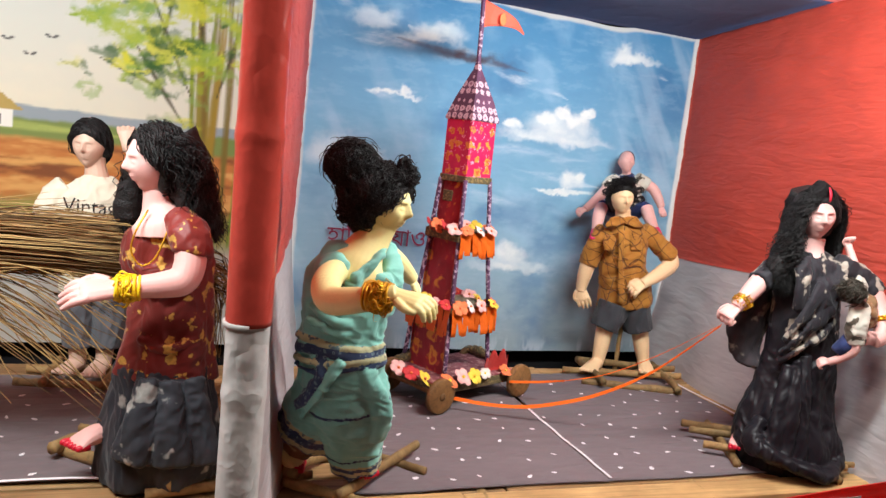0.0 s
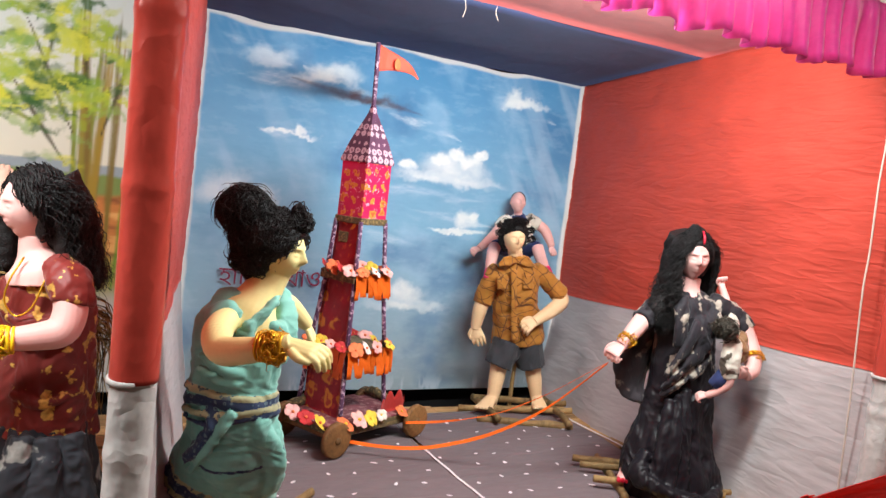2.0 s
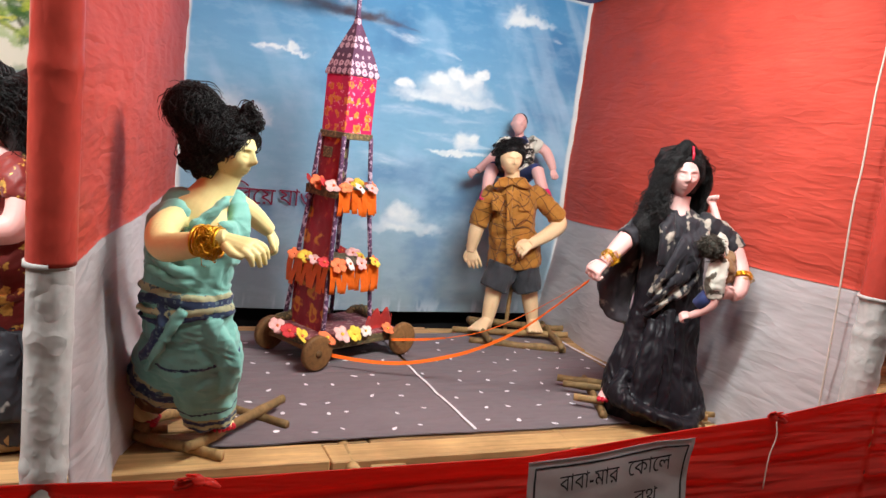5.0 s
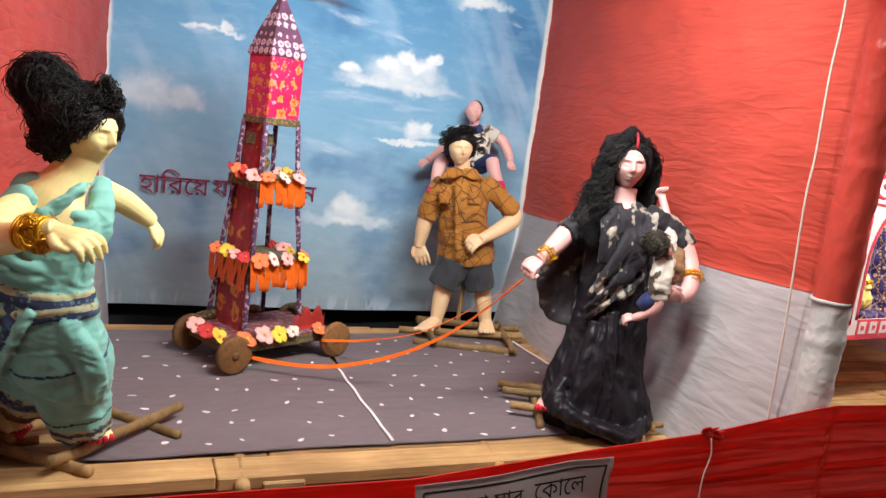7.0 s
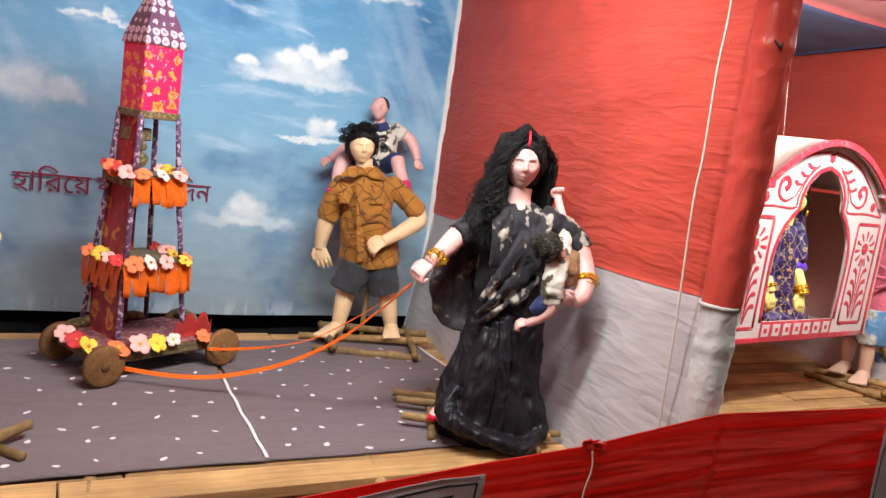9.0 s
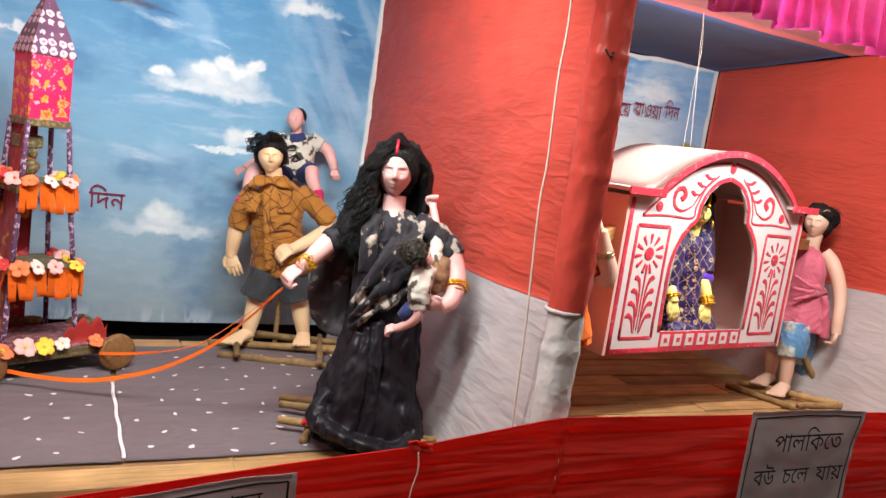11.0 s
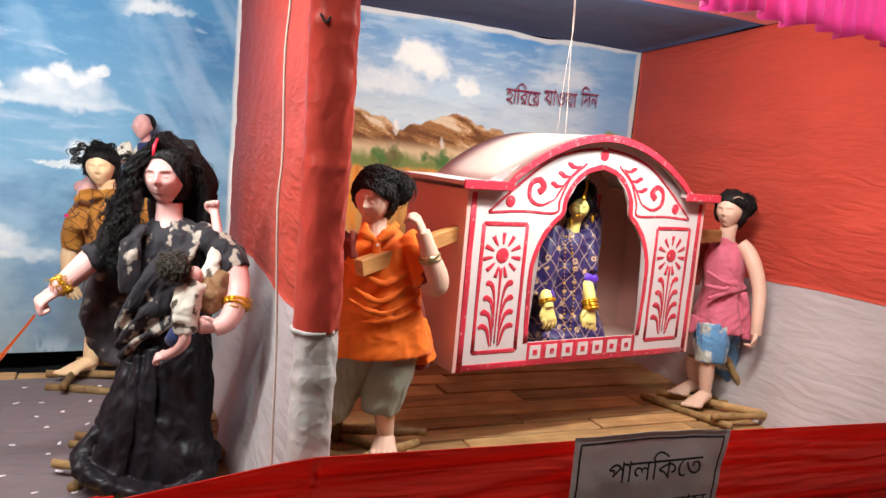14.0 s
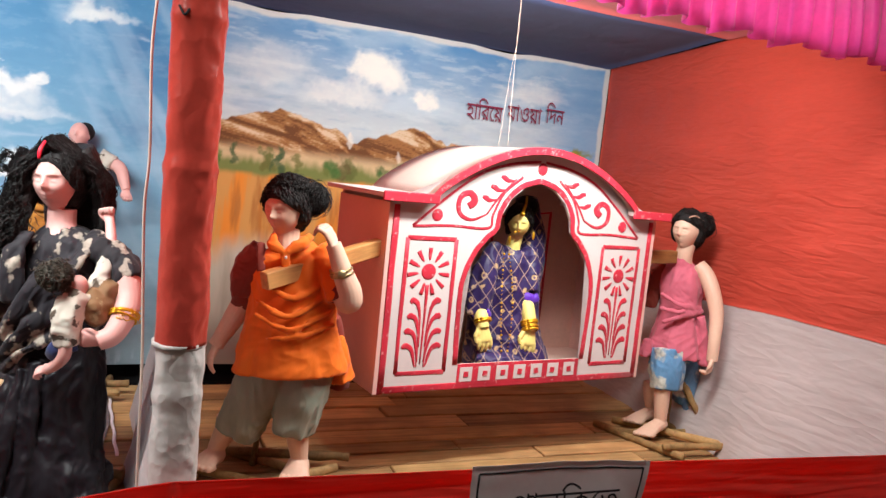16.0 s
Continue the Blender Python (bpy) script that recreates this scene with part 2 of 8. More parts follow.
def block(bm, cx, cy, cz, sx, sy, sz, rot=None, bev=0.0, mi=0):
    m = Matrix.Translation((cx, cy, cz)) @ (rot or Matrix()) @ Matrix.Diagonal((sx, sy, sz, 1))
    r = bmesh.ops.create_cube(bm, size=1, matrix=m)
    fs = set(f for v in r["verts"] for f in v.link_faces)
    for f in fs:
        f.material_index = mi
    if bev:
        es = set(e for f in fs for e in f.edges)
        bmesh.ops.bevel(bm, geom=list(es), offset=bev, segments=1, affect="EDGES")
    return r["verts"]


def box_bm(cx, cy, cz, sx, sy, sz, rot=None, bev=0.0):
    bm = bmesh.new()
    block(bm, cx, cy, cz, sx, sy, sz, rot, bev)
    return bm


def spline(values, sub):
    """Catmull-Rom through a list of tuples."""
    a = np.array(values, float)
    if len(a) < 3 or sub <= 1:
        if sub <= 1:
            return a
        return np.array([a[0] + (a[-1] - a[0]) * i / sub for i in range(sub + 1)])
    p = np.vstack([2 * a[0] - a[1], a, 2 * a[-1] - a[-2]])
    out = []
    for i in range(1, len(p) - 2):
        for k in range(sub):
            t = k / sub
            out.append(0.5 * (2 * p[i] + (p[i + 1] - p[i - 1]) * t + (2 * p[i - 1] - 5 * p[i] + 4 * p[i + 1] - p[i + 2]) * t * t
                              + (3 * p[i] - p[i - 1] - 3 * p[i + 1] + p[i + 2]) * t ** 3))
    out.append(p[-2])
    return np.array(out)


def tube(bm, pts, rad, mi=0, seg=12, ref=(1, 0, 0), sub=4, fold=0.0, foldn=9, jit=0.0, freq=9.0, cap=True, phase=0.0, fold_from=0.0):
    """A smooth tube through pts. rad: one radius or (a, b) a point, a along ref. fold: pleats; jit: uneven cloth. mi: slot, or a function of 0..1 along."""
    rr = [(r, r) if isinstance(r, (int, float)) else r for r in (rad if isinstance(rad, list) else [rad] * len(pts))]
    path = spline([tuple(p) + tuple(r) for p, r in zip(pts, rr)], sub)
    n = len(path)
    rings = []
    for i in range(n):
        p = Vector(path[i][:3])
        t = Vector(path[min(i + 1, n - 1)][:3]) - Vector(path[max(i - 1, 0)][:3])
        t = t.normalized() if t.length > 1e-9 else Vector((0, 0, 1))
        a = Vector(ref) - t * t.dot(Vector(ref))
        if a.length < 0.15:
            a = t.orthogonal()
        a.normalize()
        b = t.cross(a)
        ra, rb = max(path[i][3], 0.0005), max(path[i][4], 0.0005)
        ring = []
        u = i / (n - 1)
        w = max(0.0, (u - fold_from) / (1 - fold_from)) if fold_from < 1 else 0
        for k in range(seg):
            an = 2 * math.pi * k / seg
            q = p + a * (ra * math.cos(an)) + b * (rb * math.sin(an))
            d = (q - p)
            s = 1.0
            if fold:
                s += abs(fold) * (w if fold > 0 else 1 - u) * (math.sin(foldn * an + phase + 2.2 * u) * 0.65 + math.sin((foldn * 0.5 + 1.5) * an + 1.7 * phase - 3 * u) * 0.35)
            if jit:
                w3 = Vector((q.x * freq, q.y * freq, q.z * freq * 0.45)) + Vector((phase, phase, phase))
                ridge = 0.5 - abs(noise.noise(w3 * 1.9 + Vector((3, 1, 7)))) * 1.6
                s += jit * (0.007 * noise.noise(w3) + 0.007 * ridge) / max(d.length, 0.02)
            ring.append(bm.verts.new(p + d * s))
        rings.append(ring)
    for i in range(n - 1):
        m = mi(i / (n - 1)) if callable(mi) else mi
        for k in range(seg):
            f = bm.faces.new((rings[i][k], rings[i][(k + 1) % seg], rings[i + 1][(k + 1) % seg], rings[i + 1][k]))
            f.material_index, f.smooth = m, True
    if cap:
        for ring, flip in ((rings[0], True), (rings[-1], False)):
            f = bm.faces.new(ring[::-1] if flip else ring)
            f.material_index = (mi(0.0 if flip else 1.0) if callable(mi) else mi)
    return rings


def globe(bm, u, v, mi):
    """A unit sphere of u by v faces; returns its vertices."""
    rows = [[bm.verts.new((0, 0, 1))]]
    for j in range(1, v):
        b = math.pi * j / v
        rows.append([bm.verts.new((math.sin(b) * math.cos(2 * math.pi * i / u), math.sin(b) * math.sin(2 * math.pi * i / u), math.cos(b))) for i in range(u)])
    rows.append([bm.verts.new((0, 0, -1))])
    for j in range(v):
        for i in range(u):
            k = (i + 1) % u
            if j == 0:
                f = bm.faces.new((rows[0][0], rows[1][i], rows[1][k]))
            elif j == v - 1:
                f = bm.faces.new((rows[j][k], rows[j][i], rows[v][0]))
            else:
                f = bm.faces.new((rows[j][i], rows[j + 1][i], rows[j + 1][k], rows[j][k]))
            f.material_index, f.smooth = mi, True
    return [w for row in rows for w in row]


def ball(bm, c, r, mi=0, u=16, v=10, jit=0.0, freq=8.0):
    c, k = Vector(c), Vector((r, r, r) if isinstance(r, (int, float)) else r)
    verts = globe(bm, u, v, mi)
    for w in verts:
        w.co = c + w.co * k
        if jit:
            w.co += (w.co - c).normalized() * jit * noise.noise(w.co * freq)
    return verts


def sheet(bm, fn, nu, nv, mi=0, thick=0.0):
    """A grid of fn(u, v), with a back face where thick is given."""
    for off in ((0, thick) if thick else (0,)):
        g = [[None] * (nv + 1) for _ in range(nu + 1)]
        for i in range(nu + 1):
            for j in range(nv + 1):
                g[i][j] = bm.verts.new(fn(i / nu, j / nv))
        fs = []
        for i in range(nu):
            for j in range(nv):
                f = bm.faces.new((g[i][j], g[i + 1][j], g[i + 1][j + 1], g[i][j + 1]))
                f.material_index, f.smooth = mi, True
                fs.append(f)
        if off:
            bm.normal_update()
            for row in g:
                for v in row:
                    v.co -= v.normal * thick
            for f in fs:
                f.normal_flip()
        else:
            first = g
    if thick:
        for a, b in ((first[0], g[0]), (first[-1], g[-1]), ([r[0] for r in first], [r[0] for r in g]), ([r[-1] for r in first], [r[-1] for r in g])):
            for k in range(len(a) - 1):
                bm.faces.new((a[k], a[k + 1], b[k + 1], b[k])).material_index = mi


def smoothstep(a, b, x):
    t = np.clip((x - a) / (b - a), 0, 1)
    return t * t * (3 - 2 * t)


def letters(name, text, place, size, material, parent, rx=90, rz=0, ry=0, width=None, shear=0.0):
    """Flat lettering as a thin mesh; width fits it to that many metres."""
    cu = bpy.data.curves.new(name, "FONT")
    cu.body, cu.size, cu.shear, cu.resolution_u, cu.fill_mode = text, size, shear, 5, "NONE"
    tmp = new("tmp_text", cu)
    dg = bpy.context.evaluated_depsgraph_get()
    me = bpy.data.meshes.new_from_object(tmp.evaluated_get(dg))
    bpy.data.objects.remove(tmp)
    bpy.data.curves.remove(cu)
    # fill the outlines in thin level bands, counting how often each is wound round
    segs = [(me.vertices[e.vertices[0]].co.copy(), me.vertices[e.vertices[1]].co.copy()) for e in me.edges]
    ys = [p.y for s in segs for p in s]
    step = size / 80
    verts, quads = [], []
    for j in range(int((max(ys) - min(ys)) / step) + 1):
        y = min(ys) + (j + 0.5) * step
        cuts = sorted((a.x + (b.x - a.x) * (y - a.y) / (b.y - a.y), 1 if b.y > a.y else -1) for a, b in segs if (a.y > y) != (b.y > y))
        wind, start = 0, 0.0
        for x, s in cuts:
            if wind == 0:
                start = x
            wind += s
            if wind == 0 and x > start:
                n = len(verts)
                verts += [(start, y - step / 2, 0), (x, y - step / 2, 0), (x, y + step / 2, 0), (start, y + step / 2, 0)]
                quads.append((n, n + 1, n + 2, n + 3))
    bpy.data.meshes.remove(me)
    me = bpy.data.meshes.new(name)
    me.from_pydata(verts, [], quads)
    me.materials.append(material)
    ob = new(name, me)
    xs = [v.co.x for v in me.vertices] or [0, 1]
    k = width / (max(xs) - min(xs)) if width else 1
    ob.matrix_basis = pose(*place, rx, ry, rz) @ Matrix.Diagonal((k, 1, 1, 1))
    ob.parent = parent
    return ob


# ---- paintings ----
def value_noise(x, z, seed):
    """Smooth noise on a lattice, 0..1, for arrays of places."""
    tab = np.random.RandomState(seed).rand(97, 97)
    xi, zi = np.floor(x).astype(int), np.floor(z).astype(int)
    fx, fz = x - xi, z - zi
    fx, fz = fx * fx * (3 - 2 * fx), fz * fz * (3 - 2 * fz)
    at = lambda i, j: tab[i % 97, j % 97]
    return (at(xi, zi) * (1 - fx) + at(xi + 1, zi) * fx) * (1 - fz) + (at(xi, zi + 1) * (1 - fx) + at(xi + 1, zi + 1) * fx) * fz


def fbm(x, z, seed, octaves=5, gain=0.5):
    s, a, tot = 0, 1.0, 0
    for o in range(octaves):
        s, tot = s + a * value_noise(x * 2 ** o, z * 2 ** o, seed + o), tot + a
        a *= gain
    return s / tot


def col(r, g, b):
    return np.array(lin(r, g, b)[:3])


def over(img, mask, c):
    img[...] = img * (1 - mask[..., None]) + np.asarray(c) * mask[..., None]


def puff(X, Z, cx, cz, rx, rz, seed, soft=0.35, rag=0.5):
    """Mask of one cloud heap: flat below, billowed above."""
    out = np.zeros(X.shape)
    near = (np.abs(X - cx) < rx * (1 + soft) + 0.11 * rag) & (np.abs(Z - cz) < rz * (1 + soft) + 0.11 * rag)
    X, Z = X[near], Z[near]
    wx = X + 0.10 * rag * (fbm(X * 11, Z * 11, seed, 6, 0.6) - 0.5) * 2
    wz = Z + 0.10 * rag * (fbm(X * 11 + 7, Z * 11, seed + 9, 6, 0.6) - 0.5) * 2
    dz = (wz - cz) / rz
    dz = np.where(dz < 0, dz * 1.5, dz)
    d = np.sqrt(((wx - cx) / rx) ** 2 + dz ** 2)
    inner = 0.82 + 0.18 * smoothstep(0.38, 0.62, fbm(X * 26 + Z * 9, Z * 30 - X * 6, seed + 17, 4))
    out[near] = (1 - smoothstep(1 - soft, 1 + soft, d)) * inner
    return out


def stroke(X, Z, x0, z0, x1, z1, w, seed, fray=0.5):
    """Mask of one brush stroke, thinning and fraying along its length."""
    dx, dz = x1 - x0, z1 - z0
    L = math.hypot(dx, dz)
    t = ((X - x0) * dx + (Z - z0) * dz) / L ** 2
    off = ((X - x0) * -dz + (Z - z0) * dx) / L
    off = off + w * 0.8 * (fbm(t * 3, t * 0 + seed * 0.37, seed) - 0.5)
    ww = w * np.clip(1 - np.abs(2 * t - 1) ** 1.6, 0, 1) * (0.35 + 1.2 * fbm(t * 6, off * 30, seed + 3))
    m = (1 - smoothstep(ww * 0.2, ww + 0.003, np.abs(off))) * (t > 0) * (t < 1)
    return m * (1 - fray + fray * fbm(t * 7 * L * 4, off * 160, seed + 5))


def painted_border(img, X, Z, x0, x1, z0, z1, w, seed):
    rag = w * (0.55 + 0.9 * fbm(X * 11, Z * 11, seed))
    edge = np.minimum(np.minimum(X - x0, x1 - X), z1 - Z)
    m = 1 - smoothstep(rag - 0.008, rag + 0.008, edge)
    over(img, m * 0.9, col(214, 210, 206))


def picture_chariot(X, Z):
    img = np.zeros(X.shape + (3,))
    h = np.clip((Z - 0.45) / 1.95, 0, 1)[..., None]
    low, mid, top = col(160, 174, 180), col(132, 177, 204), col(76, 138, 184)
    img[...] = np.where(h < 0.5, low + (mid - low) * (h / 0.5), mid + (top - mid) * ((h - 0.5) / 0.5))
    brush = fbm(X * 4 + Z * 2.2, Z * 2.6 - X * 1.2, 11, 6)
    over(img, smoothstep(0.5, 0.78, brush) * 0.32, col(176, 206, 228))
    over(img, smoothstep(0.5, 0.8, fbm(X * 3 + 9, Z * 4, 23, 6)) * 0.45, col(44, 98, 152))
    rays = fbm((X * 0.9 + Z * 0.55) * 9, (Z - X) * 1.2, 31, 4)
    over(img, smoothstep(0.52, 0.75, rays) * smoothstep(2.1, 2.8, X) * 0.28, col(206, 220, 232))
    over(img, smoothstep(0.5, 0.72, rays) * (1 - smoothstep(0.7, 1.3, X)) * 0.2, col(196, 214, 228))
    hatch = fbm(X * 7 + Z * 16, Z * 20 - X * 5, 57, 5, 0.65)
    over(img, smoothstep(0.52, 0.72, hatch) * 0.10, col(196, 216, 230))
    over(img, smoothstep(0.54, 0.74, 1 - hatch) * 0.08, col(60, 116, 164))
    # high thin cloud
    for i, (a, b, c, d, w, k) in enumerate([(0.70, 2.11, 1.25, 2.15, 0.05, 0.7), (1.05, 2.19, 1.5, 2.06, 0.07, 0.75), (1.45, 2.08, 2.05, 1.94, 0.03, 0.7),
                                            (0.86, 1.84, 1.16, 1.87, 0.03, 0.8), (1.25, 1.40, 1.85, 1.30, 0.03, 0.6), (1.5, 1.62, 2.25, 1.60, 0.04, 0.5),
                                            (1.75, 1.52, 2.35, 1.44, 0.025, 0.8), (1.45, 1.06, 2.0, 0.92, 0.05, 0.5), (2.1, 2.28, 2.7, 2.12, 0.06, 0.6), (0.62, 2.3, 1.0, 2.2, 0.05, 0.5)]):
        soft = smoothstep(0.35, 0.7, fbm((X - a) * 5 + i, Z * 22, 140 + i, 5))
        over(img, stroke(X, Z, a, b, c, d, w * 1.3, 40 + i, 0.9) * k * soft, col(222, 230, 236))
    # heaped cloud
    for i, (cx, cz, rx, rz, k) in enumerate([(1.93, 1.755, 0.13, 0.085, 0.62), (2.07, 1.76, 0.16, 0.095, 0.7), (1.93, 1.81, 0.06, 0.04, 0.95), (2.03, 1.85, 0.058, 0.050, 1), (2.19, 1.875, 0.046, 0.036, 1), (2.11, 1.83, 0.06, 0.045, 0.9), (1.725, 1.76, 0.058, 0.042, 0.95),
                                             (1.80, 1.715, 0.12, 0.03, 0.6), (1.96, 1.695, 0.28, 0.036, 0.6), (2.20, 1.71, 0.16, 0.03, 0.45), (2.15, 1.475, 0.070, 0.055, 0.9), (2.185, 1.50, 0.035, 0.03, 1), (2.09, 1.405, 0.19, 0.018, 0.95),
                                             (1.76, 1.045, 0.07, 0.055, 0.85), (1.80, 0.995, 0.11, 0.06, 0.8), (1.88, 0.945, 0.18, 0.035, 0.6), (1.66, 0.95, 0.12, 0.03, 0.4), (2.37, 2.23, 0.06, 0.07, 0.9), (2.40, 2.19, 0.10, 0.035, 0.9), (2.50, 2.21, 0.10, 0.025, 0.7),
                                             (0.72, 1.50, 0.13, 0.10, 0.6), (0.92, 1.49, 0.07, 0.06, 0.55), (1.24, 2.19, 0.13, 0.06, 0.75), (1.16, 2.16, 0.12, 0.03, 0.6), (0.88, 2.22, 0.11, 0.05, 0.5), (1.075, 1.862, 0.035, 0.022, 0.95), (1.02, 1.85, 0.13, 0.010, 0.9)]):
        over(img, puff(X, Z, cx, cz, rx, rz, 70 + 3 * i, 0.26 if k > 0.9 else 0.5, 0.34 if k > 0.9 else 0.5) * k, col(230, 234, 234))
    for i, (cx, cz, rx, rz) in enumerate(((1.90, 1.735, 0.10, 0.025), (2.10, 1.735, 0.13, 0.022), (2.16, 1.445, 0.07, 0.014), (1.73, 1.73, 0.05, 0.012), (1.80, 0.965, 0.10, 0.02))):
        over(img, puff(X, Z, cx, cz, rx, rz, 171 + 3 * i, 0.7) * 0.45, col(176, 198, 214))
    # soot-coloured smear in the paint
    over(img, stroke(X, Z, 1.0, 2.13, 1.78, 2.06, 0.035, 5) * 0.6, col(86, 66, 70))
    over(img, puff(X, Z, 1.42, 2.085, 0.2, 0.028, 6, 0.7) * 0.8, col(84, 58, 58))
    over(img, smoothstep(0.55, 0.7, fbm(X * 30, Z * 6, 9)) * (1 - smoothstep(0.47, 0.56, Z)) * 0.6, col(206, 214, 220))
    painted_border(img, X, Z, 0.55, 2.86, 0.44, 2.39, 0.015, 3)
    return img


def picture_palanquin(X, Z):
    img = np.zeros(X.shape + (3,))
    h = np.clip((Z - 1.7) / 0.7, 0, 1)[..., None]
    pale, top = col(204, 210, 208), col(72, 134, 188)
    img[...] = pale + (top - pale) * h ** 1.05
    hatch = fbm(X * 6, Z * 34, 57, 5, 0.65)
    over(img, smoothstep(0.5, 0.72, hatch) * 0.35, col(212, 220, 222))
    over(img, smoothstep(0.54, 0.74, 1 - hatch) * 0.25, col(84, 140, 186))
    over(img, smoothstep(0.45, 0.75, fbm(X * 2.4, Z * 5, 3, 6)) * 0.55, col(196, 212, 222))
    over(img, smoothstep(0.55, 0.8, fbm(X * 2.2 + 5, Z * 4, 13, 6)) * 0.4, col(60, 124, 186))
    over(img, smoothstep(4.95, 5.4, X + 0.15 * fbm(X * 6, Z * 3, 7)) * 0.6, col(84, 144, 196))
    for i, (cx, cz, rx, rz, k) in enumerate([(3.90, 2.14, 0.14, 0.10, 1), (3.84, 2.17, 0.09, 0.08, 1), (3.96, 2.11, 0.1, 0.09, 0.9), (4.19, 2.03, 0.075, 0.06, 0.95), (3.7, 2.0, 0.22, 0.09, 0.6), (4.9, 2.15, 0.2, 0.08, 0.5), (3.3, 2.1, 0.2, 0.12, 0.4)]):
        over(img, puff(X, Z, cx, cz, rx, rz, 20 + 2 * i, 0.4, 0.6) * k, col(234, 232, 226))
    # hills
    ridge = 1.72 + 0 * X
    for cx, cz, w in ((3.38, 0.155, 0.62), (3.60, 0.095, 0.5), (4.14, 0.145, 0.42), (3.9, 0.07, 0.4), (4.42, 0.09, 0.3), (3.05, 0.06, 0.4)):
        ridge = np.maximum(ridge, 1.72 + cz * 1.06 - (np.sqrt((X - cx) ** 2 + 0.0045) - 0.02) * cz / w * 1.2)
    ridge = ridge - 0.12 * smoothstep(4.42, 4.75, X) + 0.018 * (fbm(X * 22, X * 0, 8) - 0.5) * 2 - 0.05 * np.exp(-((X - 3.78) / 0.05) ** 2)
    hill = (1 - smoothstep(ridge - 0.006, ridge + 0.004, Z)) * (1 - smoothstep(4.7, 4.85, X))
    over(img, hill, col(152, 104, 62))
    slope = fbm((X + (Z - ridge) * 1.5) * 7, (Z + 0.2 * X) * 24, 15, 6, 0.62)
    over(img, hill * smoothstep(0.5, 0.58, slope), col(190, 150, 108))
    over(img, hill * smoothstep(0.58, 0.66, slope) * 0.7, col(222, 200, 174))
    over(img, hill * smoothstep(0.53, 0.62, 1 - slope) * 0.85, col(98, 58, 34))
    over(img, stroke(X, Z, 3.765, 1.80, 3.775, 1.70, 0.03, 17) * 0.95, col(232, 222, 210))
    over(img, stroke(X, Z, 4.06, 1.72, 4.07, 1.64, 0.02, 18) * 0.9, col(228, 216, 204))
    foot = 1 - smoothstep(1.62, 1.70, Z + 0.02 * fbm(X * 8, Z * 8, 19))
    over(img, foot, col(206, 178, 138))
    # trees at the foot of the hills and the field
    over(img, np.clip(1 - smoothstep(1.555, 1.62, Z + 0.07 * (fbm(X * 26, Z * 9, 29) - 0.5)), 0, 1), col(118, 126, 70))
    for i in range(26):
        r = np.random.RandomState(300 + i)
        cx = 2.9 + 2.6 * r.rand()
        over(img, puff(X, Z, cx, 1.565 + 0.02 * r.rand(), 0.02 + 0.03 * r.rand(), 0.03 + 0.05 * r.rand(), 310 + i, 0.4, 0.9) * 0.85, col(56 + 50 * r.rand(), 84 + 30 * r.rand(), 50))
    for cx in (3.13, 3.36, 3.38):
        over(img, puff(X, Z, cx, 1.59, 0.022, 0.085, int(cx * 100), 0.4, 1) * 0.9, col(66, 88, 56))
    over(img, puff(X, Z, 5.32, 1.83, 0.09, 0.04, 77, 0.5, 1), col(138, 136, 44))
    field = 1 - smoothstep(1.49, 1.53, Z + 0.03 * (fbm(X * 10, Z * 4, 33) - 0.5))
    over(img, field, col(206, 150, 84))
    over(img, field * smoothstep(0.45, 0.7, fbm(X * 22, Z * 2.6, 35, 5)), col(226, 138, 52))
    over(img, field * smoothstep(0.5, 0.72, fbm(X * 18 + 4, Z * 3, 37, 5)) * 0.7, col(160, 96, 48))
    low = 1 - smoothstep(0.98, 1.2, Z + 0.22 * (fbm(X * 6, Z * 2, 39) - 0.5))
    over(img, low, col(196, 186, 170))
    over(img, low * smoothstep(0.5, 0.75, fbm(X * 14, Z * 2, 41, 5)) * 0.5, col(150, 136, 120))
    painted_border(img, X, Z, 2.87, 5.44, 0.44, 2.395, 0.024, 5)
    return img


